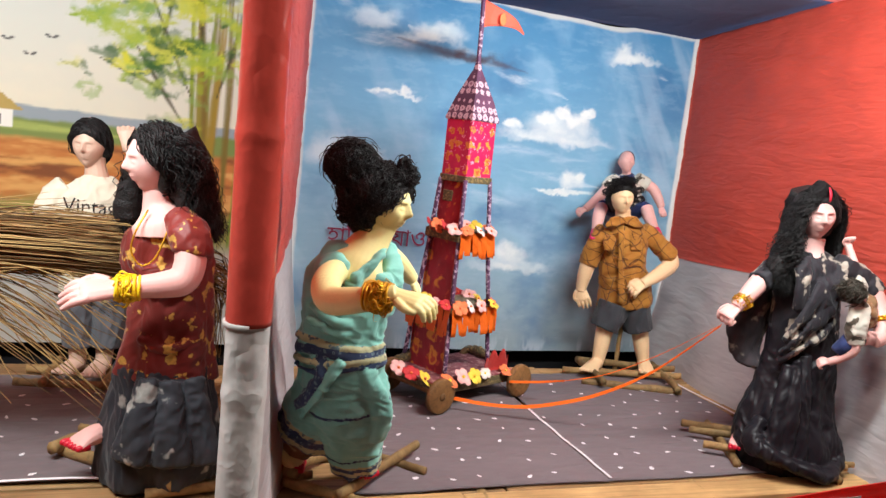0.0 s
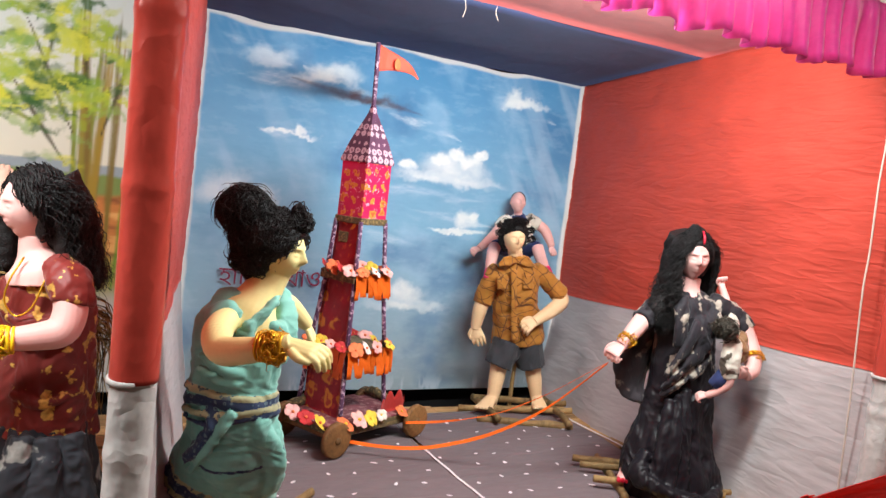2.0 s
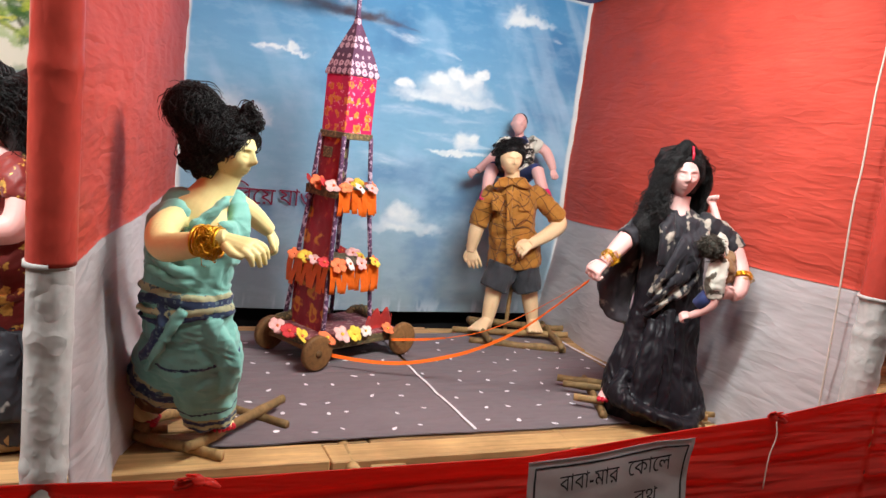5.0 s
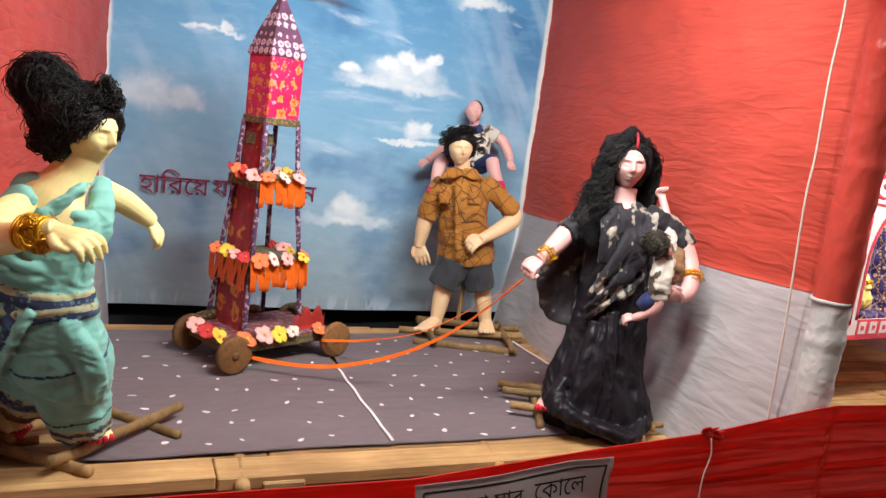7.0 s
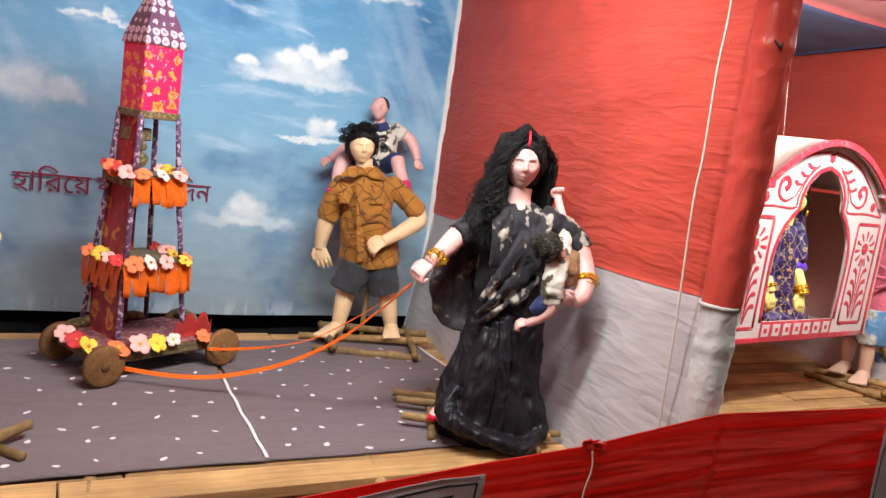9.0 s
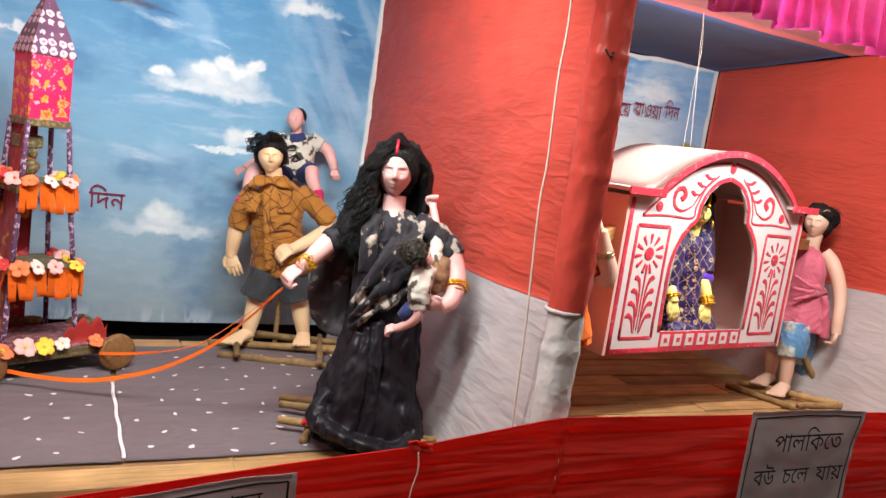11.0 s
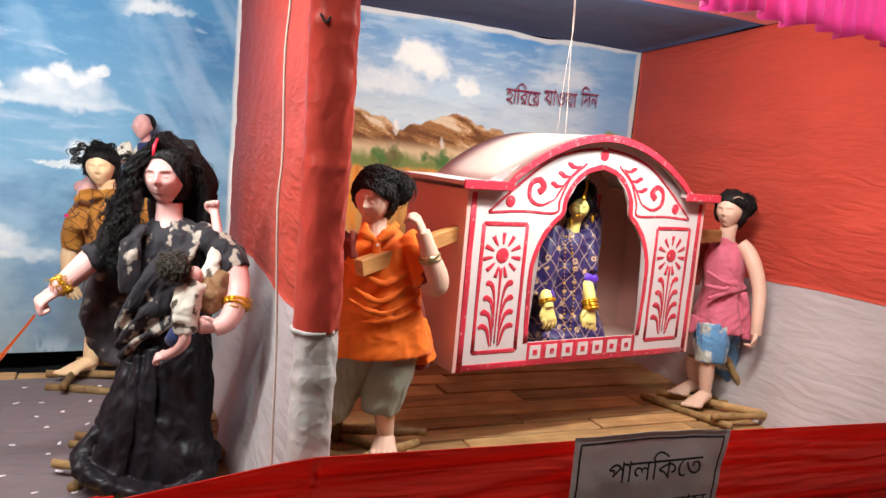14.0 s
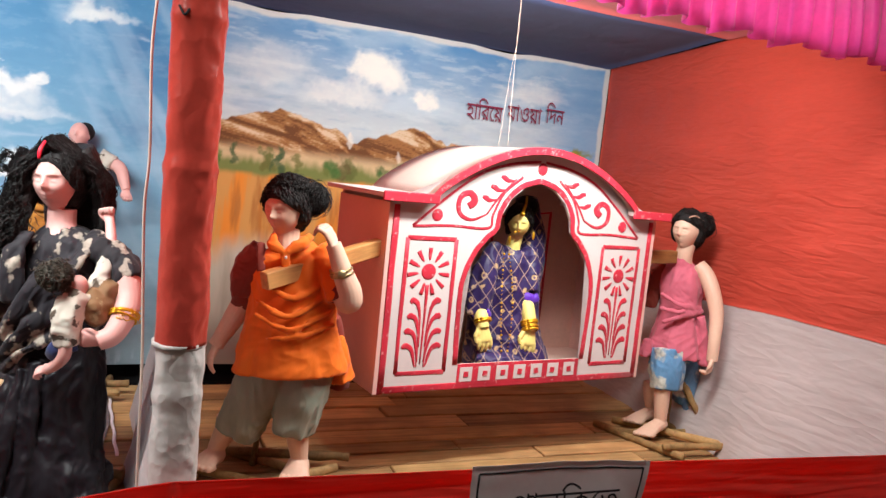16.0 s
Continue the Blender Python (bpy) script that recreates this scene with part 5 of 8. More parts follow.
def bamboo_stick(parent, a, b, r, seed, name="pole"):
    """A split bamboo pole with two joints."""
    rs = random.Random(seed)
    a, b = Vector(a), Vector(b)
    n = 9
    pts, rad = [], []
    for i in range(n):
        u = i / (n - 1)
        pts.append(a.lerp(b, u) + V(rs.gauss(0, 0.0015), rs.gauss(0, 0.0015), rs.gauss(0, 0.0015)))
        rad.append((r * (1.15 if i in (2, 6) else 1.0) * rs.uniform(0.93, 1.06), r * 0.8 * rs.uniform(0.93, 1.06)))
    bm = bmesh.new()
    tube(bm, pts, rad, 0, 8, (0, 0, 1), 2)
    return part(name, bm, BAMBOO, parent, smooth=True)


def stand(base, poles, label, seed=0):
    """A lashed frame of split bamboo that a doll is fixed to."""
    root = thing("bamboo_stand", pose(*base), label, "stand", "bamboo stands under the dolls")
    for i, (a, b, r) in enumerate(poles):
        bamboo_stick(root, Vector(a) - Vector(base), Vector(b) - Vector(base), r, seed * 20 + i)
    return root


Z1, Z2 = FL + 0.018, FL + 0.048     # lower and upper bamboo layers


def teal_woman():
    bm = bmesh.new()
    sk, tl, bo, cr, ha, go, rd, br = range(8)
    lat = (0.9, -0.42, 0)

    def band(u):
        if 0.84 < u < 0.915 or u > 0.965:
            return bo
        if 0.80 < u:
            return cr
        if 0.33 < u < 0.345 or 0.47 < u < 0.483 or 0.62 < u < 0.632 or 0.73 < u < 0.742:
            return bo
        return tl

    # skirt over the front leg, and its flare over the leg set back
    tube(bm, [(0.475, 2.210, 0.959), (0.491, 2.220, 0.868), (0.522, 2.250, 0.768), (0.551, 2.280, 0.663), (0.568, 2.300, 0.587), (0.578, 2.310, 0.536)], [(0.1303, 0.092), (0.1377, 0.10), (0.1395, 0.105), (0.1046, 0.088), (0.0844, 0.074), (0.0789, 0.07)], band, 72, lat, 12, 0.06, 7, 0.9, 12, phase=1.0)
    tube(bm, [(0.472, 2.240, 0.901), (0.460, 2.280, 0.796), (0.438, 2.330, 0.703), (0.423, 2.370, 0.621)], [(0.0918, 0.08), (0.1028, 0.085), (0.1065, 0.085), (0.1028, 0.08)], lambda u: bo if u > 0.95 or 0.74 < u < 0.87 else (cr if u > 0.68 else tl), 48, (0.75, -0.35, -0.5), 12, 0.06, 7, 1.0, 13, phase=4)
    drape(bm, [(0.527, 2.120, 0.937), (0.571, 2.130, 0.843), (0.599, 2.160, 0.761), (0.599, 2.200, 0.674)], [0.03, 0.04, 0.038, 0.03], 0.03, tl, lat, 0.16, 5)
    # tucked end falling behind the hip, with its woven border
    drape(bm, [(0.395, 2.160, 0.974), (0.414, 2.130, 0.930), (0.396, 2.150, 0.869), (0.362, 2.240, 0.775)], [0.016, 0.02, 0.022, 0.03], 0.012, bo, (0.4, 0.0, 1), 0.1, 4)
    drape(bm, [(0.457, 2.100, 0.951), (0.431, 2.110, 0.906), (0.404, 2.150, 0.830), (0.381, 2.240, 0.743)], [0.012, 0.016, 0.02, 0.022], 0.012, tl, (0.4, 0.0, 1), 0.1, 4)
    # bodice
    tube(bm, [(0.472, 2.200, 0.951), (0.471, 2.200, 1.017), (0.475, 2.195, 1.083), (0.479, 2.190, 1.143), (0.478, 2.190, 1.194), (0.481, 2.190, 1.232), (0.498, 2.190, 1.266)], [(0.1285, 0.088), (0.1248, 0.082), (0.1285, 0.082), (0.1358, 0.085), (0.1285, 0.08), (0.0991, 0.065), (0.0551, 0.045)], tl, 60, lat, 9, 0.03, 6, 0.8, 12, phase=3)
    girdle(bm, (0.470, 2.200, 0.969), 0.1322, 0.092, lat, 0.004, 0.012, bo, seed=1)
    girdle(bm, (0.468, 2.200, 0.993), 0.1303, 0.090, lat, -0.006, 0.006, cr, seed=2)
    girdle(bm, (0.472, 2.200, 0.941), 0.1358, 0.096, lat, 0.014, 0.008, cr, seed=3)
    girdle(bm, (0.476, 2.200, 0.920), 0.1358, 0.097, lat, 0.020, 0.006, bo, seed=4)
    # chest folds, and cloth over both shoulders
    for i, (a, b, c) in enumerate((((0.356, 2.130, 1.113), (0.449, 2.105, 1.062), (0.562, 2.130, 1.099)), ((0.353, 2.130, 1.073), (0.446, 2.110, 1.034), (0.562, 2.130, 1.062)), ((0.456, 2.110, 1.184), (0.520, 2.100, 1.155), (0.587, 2.140, 1.181)))):
        drape(bm, [a, b, c], [0.008, 0.014, 0.008], 0.008, tl, (0, 0, 1), 0, 3)
    drape(bm, [(0.579, 2.200, 1.292), (0.533, 2.120, 1.247), (0.484, 2.100, 1.200), (0.459, 2.100, 1.154)], [0.012, 0.026, 0.03, 0.02], 0.012, tl, (0.6, 0, 0.8), 0.1, 4)
    drape(bm, [(0.597, 2.240, 1.280), (0.600, 2.180, 1.225), (0.594, 2.150, 1.163), (0.571, 2.140, 1.093)], [0.02, 0.03, 0.032, 0.03], 0.018, tl, (1, 0, 0), 0.1, 4)
    drape(bm, [(0.395, 2.200, 1.164), (0.385, 2.150, 1.220), (0.420, 2.130, 1.250), (0.456, 2.115, 1.229)], [0.03, 0.03, 0.024, 0.012], 0.014, tl, (0, 0.7, 0.7), 0.08, 4)
    # neck, head
    tube(bm, [(0.472, 2.170, 1.172), (0.488, 2.170, 1.223), (0.508, 2.175, 1.263), (0.532, 2.180, 1.306), (0.551, 2.180, 1.354)], [(0.1028, 0.075), (0.0955, 0.062), (0.0661, 0.05), (0.0551, 0.043), (0.0532, 0.042)], sk, 28, lat)
    head(bm, (0.556, 2.180, 1.411), 52, 0.086, sk, 4)
    # hair: combed up into a bun, curls at the brow and nape
    hair(bm, (0.556, 2.180, 1.411), 52, 0.086, ha, 19, 620, 1.24, 0.42, 0.9, -0.62, 0.8, 0.007, 10, 0.0018, 4, 0.14)
    for i, (c, r) in enumerate((((0.512, 2.190, 1.450), (0.090, 0.095, 0.088)), ((0.456, 2.200, 1.519), (0.074, 0.076, 0.070)), ((0.489, 2.200, 1.394), (0.055, 0.075, 0.05)), ((0.585, 2.165, 1.494), (0.046, 0.05, 0.032)))):
        ball(bm, c, r, ha, jit=0.012, freq=22)
        curls(bm, c, r, (190, 170, 110, 70)[i], ha, 20 + i, 0.075, 0.0042, droop=0.6)
    for i, p in enumerate(((0.616, 2.140, 1.518), (0.622, 2.130, 1.497), (0.601, 2.150, 1.533), (0.447, 2.190, 1.369), (0.479, 2.140, 1.368))):
        curls(bm, p, (0.017, 0.017, 0.017), 12, ha, 60 + i, 0.05, 0.006)
    # arm held out with bangles, arm behind it
    tube(bm, [(0.445, 2.150, 1.222), (0.405, 2.100, 1.207), (0.381, 2.040, 1.184), (0.388, 1.985, 1.159), (0.430, 1.910, 1.177), (0.488, 1.845, 1.203), (0.523, 1.825, 1.215)], [(0.03, 0.03), (0.039, 0.039), (0.042, 0.042), (0.040, 0.040), (0.034, 0.036), (0.027, 0.03), (0.024, 0.027)], sk, 20, (0, 1, 0), 7)
    hand(bm, (0.521, 1.828, 1.213), (0.610, 1.760, 1.202), (0.25, -0.5, 0.8), sk, 0.125, 0.55)
    rings_on(bm, (0.482, 1.852, 1.201), (0.09, -0.06, 0.012), 0.036, 9, 0.0078, 0.0042, go)
    curls(bm, (0.484, 1.850, 1.202), (0.038, 0.042, 0.038), 26, go, 91, 0.05, 0.008)
    tube(bm, [(0.60, 2.26, 1.25), (0.655, 2.33, 1.215), (0.705, 2.38, 1.175), (0.735, 2.40, 1.15)], [0.036, 0.036, 0.030, 0.024], sk, 16, (0, 1, 0), 5)
    hand(bm, (0.732, 2.40, 1.152), (0.78, 2.42, 1.085), (0.7, -0.3, 0.5), sk, 0.105, 0.6)
    # legs and feet, dark inside of the flare
    tube(bm, [(0.603, 2.320, 0.578), (0.616, 2.340, 0.520)], [0.034, 0.03], sk, 12)
    foot(bm, (0.60, 2.40, 0.5), (0.625, 2.31, Z2), sk, rd, 1.15)
    tube(bm, [(0.432, 2.390, 0.628), (0.408, 2.430, 0.552)], [0.06, 0.055], br, 20, (1, 0, 0), 4, 0.1, 6)
    foot(bm, (0.34, 2.45, 0.5), (0.42, 2.40, Z2), sk, rd)
    doll("doll_woman_teal", bm, [SKIN_YELLOW, TEAL, TEAL_BORDER, CREAM_BORDER, HAIR, GOLD, NAIL_RED, KHAKI], (0.53, 2.30, FL), "doll of a yellow-skinned woman in a teal cotton sari", (sk,), [((tl, bo, cr), 0.006, (9, 9, 24)), ((br,), 0.006, (20, 20, 10))])
    stand((0.53, 2.3, FL), [((0.26, 2.33, Z2 + 0.01), (0.62, 2.62, Z1), 0.020), ((0.36, 2.38, Z1), (0.61, 2.19, Z1), 0.019), ((0.50, 2.195, Z2), (0.87, 2.57, Z2), 0.018), ((0.55, 2.72, Z1), (0.86, 2.41, Z1), 0.018)], "crossed split bamboo poles under the teal doll", 1)


def black_woman():
    bm = bmesh.new()
    sk, bs, bp, sm, ha, go, rd, pb, ro, hb, kh = range(11)
    lat = (0.9, -0.43, 0)
    # skirt, then the wound upper part
    tube(bm, [(2.448, 2.430, 1.058), (2.453, 2.430, 0.957), (2.449, 2.420, 0.859), (2.435, 2.410, 0.738), (2.415, 2.400, 0.616), (2.421, 2.380, 0.521), (2.452, 2.360, 0.448), (2.470, 2.360, 0.419)], [(0.1264, 0.088), (0.1374, 0.095), (0.1463, 0.10), (0.1618, 0.105), (0.1951, 0.12), (0.2128, 0.13), (0.1995, 0.12), (0.1774, 0.11)], bp, 84, lat, 10, 0.10, 8, 1.0, 12, phase=2.5)
    tube(bm, [(2.450, 2.430, 1.013), (2.447, 2.430, 1.102), (2.441, 2.430, 1.189), (2.441, 2.435, 1.250), (2.441, 2.440, 1.297), (2.438, 2.440, 1.335)], [(0.1286, 0.09), (0.1286, 0.09), (0.1308, 0.09), (0.1286, 0.082), (0.0975, 0.065), (0.0532, 0.045)], bs, 60, lat, 9, 0.04, 7, 1.0, 12, phase=1)
    # front pleats, the split beside them and the train
    for i, (a, b, c, w) in enumerate((((2.389, 2.335, 0.926), (2.366, 2.300, 0.742), (2.360, 2.260, 0.485), 0.05), ((2.339, 2.350, 0.877), (2.288, 2.310, 0.696), (2.242, 2.280, 0.525), 0.038), ((2.363, 2.335, 0.904), (2.324, 2.290, 0.702), (2.297, 2.260, 0.499), 0.030), ((2.498, 2.340, 0.883), (2.514, 2.310, 0.693), (2.540, 2.270, 0.494), 0.040), ((2.443, 2.335, 0.895), (2.444, 2.300, 0.697), (2.452, 2.250, 0.473), 0.034))):
        drape(bm, [a, b, c], [w * 0.5, w * 0.8, w], 0.022, bp, lat, 0.16, 5, 1.0, i * 1.7)
    tube(bm, [(2.264, 2.360, 0.634), (2.206, 2.340, 0.567), (2.237, 2.270, 0.540), (2.344, 2.220, 0.503), (2.458, 2.220, 0.475), (2.588, 2.280, 0.522)], [(0.03, 0.04), (0.045, 0.04), (0.05, 0.028), (0.055, 0.024), (0.055, 0.024), (0.03, 0.03)], bp, 20, (0, 1, 0), 6, 0.10, 5, 1.4, 18)
    # cloth drawn across the chest to the hip, in long folds
    for i, (a, b, c, d, w) in enumerate((((2.515, 2.360, 1.294), (2.444, 2.325, 1.209), (2.370, 2.325, 1.099), (2.312, 2.360, 0.971), 0.05), ((2.502, 2.340, 1.210), (2.430, 2.320, 1.103), (2.355, 2.325, 1.014), (2.300, 2.370, 0.923), 0.034), ((2.503, 2.335, 1.082), (2.429, 2.320, 1.018), (2.354, 2.330, 0.957), (2.303, 2.380, 0.894), 0.022), ((2.351, 2.380, 1.319), (2.318, 2.340, 1.260), (2.317, 2.330, 1.179), (2.320, 2.340, 1.114), 0.03))):
        drape(bm, [a, b, c, d], [w * 0.7, w, w, w * 0.8], 0.012, bs, (0.8, 0, 0.6), 0.14, 5, 0.6, i)
    # veil end hanging behind the arm
    tube(bm, [(2.282, 2.500, 1.219), (2.275, 2.530, 1.137), (2.277, 2.550, 1.033), (2.281, 2.550, 0.932), (2.310, 2.540, 0.862), (2.343, 2.500, 0.824)], [(0.04, 0.02), (0.075, 0.028), (0.095, 0.028), (0.088, 0.028), (0.06, 0.024), (0.02, 0.02)], sm, 32, (1, 0, 0), 7, 0.12, 6, 1.0, 14)
    # sleeves, arms and fists
    tube(bm, [(2.349, 2.440, 1.284), (2.305, 2.450, 1.258), (2.247, 2.450, 1.225), (2.201, 2.445, 1.195)], [(0.042, 0.042), (0.046, 0.046), (0.047, 0.045), (0.047, 0.044)], bs, 20, (0, 1, 0), 6, 0.05, 5, 1.0, 16)
    tube(bm, [(2.221, 2.445, 1.214), (2.170, 2.440, 1.160), (2.125, 2.435, 1.114), (2.105, 2.435, 1.090)], [0.040, 0.037, 0.030, 0.027], sk, 18, (0, 1, 0), 5)
    hand(bm, (2.109, 2.437, 1.094), (2.027, 2.430, 1.037), (-0.5, -0.3, 0.85), sk, 0.118, 1.35)
    rings_on(bm, (2.129, 2.436, 1.116), (-0.045, 0.0, -0.035), 0.033, 3, 0.007, 0.0036, go)
    curls(bm, (2.128, 2.430, 1.117), (0.034, 0.034, 0.03), 8, go, 92, 0.04, 0.006)
    tube(bm, [(2.522, 2.400, 1.299), (2.572, 2.360, 1.272), (2.619, 2.320, 1.235), (2.642, 2.290, 1.195)], [(0.040, 0.040), (0.045, 0.044), (0.048, 0.046), (0.048, 0.045)], bs, 20, (0, 1, 0), 6, 0.05, 5, 1.0, 16)
    tube(bm, [(2.628, 2.300, 1.218), (2.641, 2.265, 1.153), (2.630, 2.220, 1.098), (2.602, 2.190, 1.049), (2.563, 2.185, 1.030)], [0.042, 0.040, 0.036, 0.032, 0.028], sk, 18, (0, 1, 0), 6)
    hand(bm, (2.573, 2.187, 1.031), (2.497, 2.180, 1.035), (0.2, -0.8, -0.4), sk, 0.085, 1.2)
    rings_on(bm, (2.627, 2.220, 1.098), (-0.01, -0.05, -0.05), 0.039, 3, 0.007, 0.0036, go)
    curls(bm, (2.634, 2.220, 1.098), (0.040, 0.040, 0.03), 8, go, 93, 0.04, 0.006)
    # neck and head
    tube(bm, [(2.440, 2.430, 1.294), (2.435, 2.435, 1.344), (2.434, 2.435, 1.394)], [(0.062, 0.055), (0.044, 0.042), (0.043, 0.043)], sk, 18)
    head(bm, (2.417, 2.425, 1.485), -22, 0.087, sk, 3, -2)
    hair(bm, (2.417, 2.425, 1.485), -22, 0.087, ha, 77, 520, 1.16, 0.52, 0.95, -0.75, 1.0, 0.006, 14, 0.0015, 3, 0.08)
    # long wavy hair over one shoulder and down the back
    tube(bm, [(2.383, 2.460, 1.562), (2.339, 2.450, 1.467), (2.311, 2.435, 1.381), (2.269, 2.425, 1.295), (2.262, 2.420, 1.232), (2.300, 2.420, 1.181)], [(0.03, 0.03), (0.036, 0.045), (0.040, 0.045), (0.042, 0.036), (0.034, 0.03), (0.012, 0.012)], ha, 16, sub=5, jit=1.6, freq=26)
    tube(bm, [(2.479, 2.460, 1.574), (2.528, 2.450, 1.499), (2.551, 2.450, 1.415), (2.552, 2.450, 1.344), (2.540, 2.450, 1.292)], [(0.03, 0.035), (0.024, 0.045), (0.024, 0.045), (0.024, 0.04), (0.012, 0.02)], ha, 16, sub=5, jit=1.6, freq=26)
    tube(bm, [(2.443, 2.500, 1.582), (2.472, 2.530, 1.463), (2.482, 2.530, 1.331), (2.491, 2.520, 1.244)], [(0.08, 0.05), (0.10, 0.05), (0.11, 0.045), (0.08, 0.03)], ha, 20, lat, 5, jit=1.6, freq=26)
    top = [(2.381, 2.360, 1.593), (2.402, 2.400, 1.610), (2.426, 2.450, 1.615)]
    strands(bm, top, [(2.241, 2.400, 1.212), (2.276, 2.390, 1.185), (2.325, 2.390, 1.210)], 210, ha, 3, 0.0060, 0.015, 0.010, [(2.306, 2.390, 1.479), (2.315, 2.430, 1.456), (2.325, 2.470, 1.453)])
    strands(bm, [(2.319, 2.420, 1.499), (2.317, 2.440, 1.434)], [(2.231, 2.430, 1.234), (2.304, 2.400, 1.168)], 220, ha, 7, 0.0060, 0.019, 0.017, [(2.282, 2.420, 1.345), (2.300, 2.400, 1.328)])
    strands(bm, top, [(2.546, 2.430, 1.290), (2.561, 2.450, 1.316), (2.567, 2.490, 1.300)], 140, ha, 4, 0.0060, 0.015, 0.008, [(2.515, 2.400, 1.502), (2.544, 2.430, 1.492), (2.558, 2.470, 1.490)])
    tube(bm, [(2.372, 2.326, 1.546), (2.374, 2.330, 1.574), (2.384, 2.352, 1.600)], [(0.004, 0.003), (0.006, 0.004), (0.004, 0.003)], rd, 8, sub=3)
    # foot
    foot(bm, (2.286, 2.500, 0.484), (2.218, 2.420, 0.492), sk, rd)
    # the child at her hip
    ball(bm, (2.438, 2.210, 1.218), (0.042, 0.046, 0.040), hb, jit=0.006, freq=60)
    curls(bm, (2.438, 2.210, 1.218), (0.043, 0.047, 0.041), 60, hb, 9, 0.03, 0.006)
    ball(bm, (2.499, 2.235, 1.184), (0.03, 0.03, 0.034), sk)
    ball(bm, (2.552, 2.240, 1.123), (0.048, 0.05, 0.058), kh, jit=0.014, freq=26)
    ball(bm, (2.578, 2.270, 1.165), (0.04, 0.045, 0.04), kh, jit=0.014, freq=30)
    tube(bm, [(2.503, 2.220, 1.171), (2.479, 2.200, 1.122), (2.476, 2.195, 1.067), (2.482, 2.200, 1.019)], [(0.032, 0.03), (0.040, 0.036), (0.040, 0.036), (0.034, 0.03)], pb, 22, (1, 0, 0), 6, 0.08, 5, 1.0, 20)
    tube(bm, [(2.541, 2.260, 1.165), (2.564, 2.290, 1.224), (2.576, 2.320, 1.262)], [(0.026, 0.026), (0.024, 0.024), (0.019, 0.019)], pb, 12, (0, 1, 0), 4, 0.06, 5)
    tube(bm, [(2.574, 2.310, 1.247), (2.580, 2.360, 1.316), (2.573, 2.390, 1.372)], [0.0185, 0.0165, 0.0145], sk, 14, (0, 1, 0), 4)
    hand(bm, (2.573, 2.388, 1.368), (2.564, 2.395, 1.427), (0.3, 0.9, 0), sk, 0.066, 1.5)
    tube(bm, [(2.474, 2.190, 1.042), (2.477, 2.190, 0.990), (2.456, 2.220, 0.952), (2.427, 2.250, 0.925)], [0.020, 0.019, 0.017, 0.015], sk, 14, (1, 0, 0), 5)
    hand(bm, (2.432, 2.250, 0.928), (2.379, 2.280, 0.912), (0, -0.5, 0.8), sk, 0.066, 1.2)
    tube(bm, [(2.499, 2.220, 1.024), (2.461, 2.220, 1.006), (2.448, 2.240, 0.971)], [(0.034, 0.034), (0.032, 0.03), (0.026, 0.026)], ro, 16, (0, 1, 0), 4)
    doll("doll_woman_black", bm, [SKIN_PINK, BLACK_SARI, BLACK_PLAIN, SMOKE, HAIR, GOLD, NAIL_RED, PRINT_BABY, ROYAL, HAIR_BROWN, KHAKI], (2.42, 2.36, FL), "long-haired doll in a black printed sari carrying a child", (sk,), [((bs, bp), 0.0075, (18, 18, 9)), ((sm,), 0.006, (18, 18, 9)), ((pb, kh), 0.004, (26, 26, 26)), ((ro,), 0.003, (26, 26, 26))])
    stand((2.42, 2.36, FL), [((2.11, 2.50, Z2), (2.60, 2.23, Z2), 0.016), ((2.17, 2.36, Z1), (2.36, 2.80, Z1), 0.020), ((2.17, 2.74, Z2), (2.66, 2.48, Z2), 0.017), ((2.15, 2.66, Z2), (2.5, 2.5, Z2 + 0.01), 0.016), ((2.52, 2.18, Z1), (2.68, 2.6, Z1), 0.019), ((2.30, 2.30, Z2 + 0.01), (2.66, 2.26, Z2), 0.014)], "lashed split bamboo frame under the black sari doll", 2)


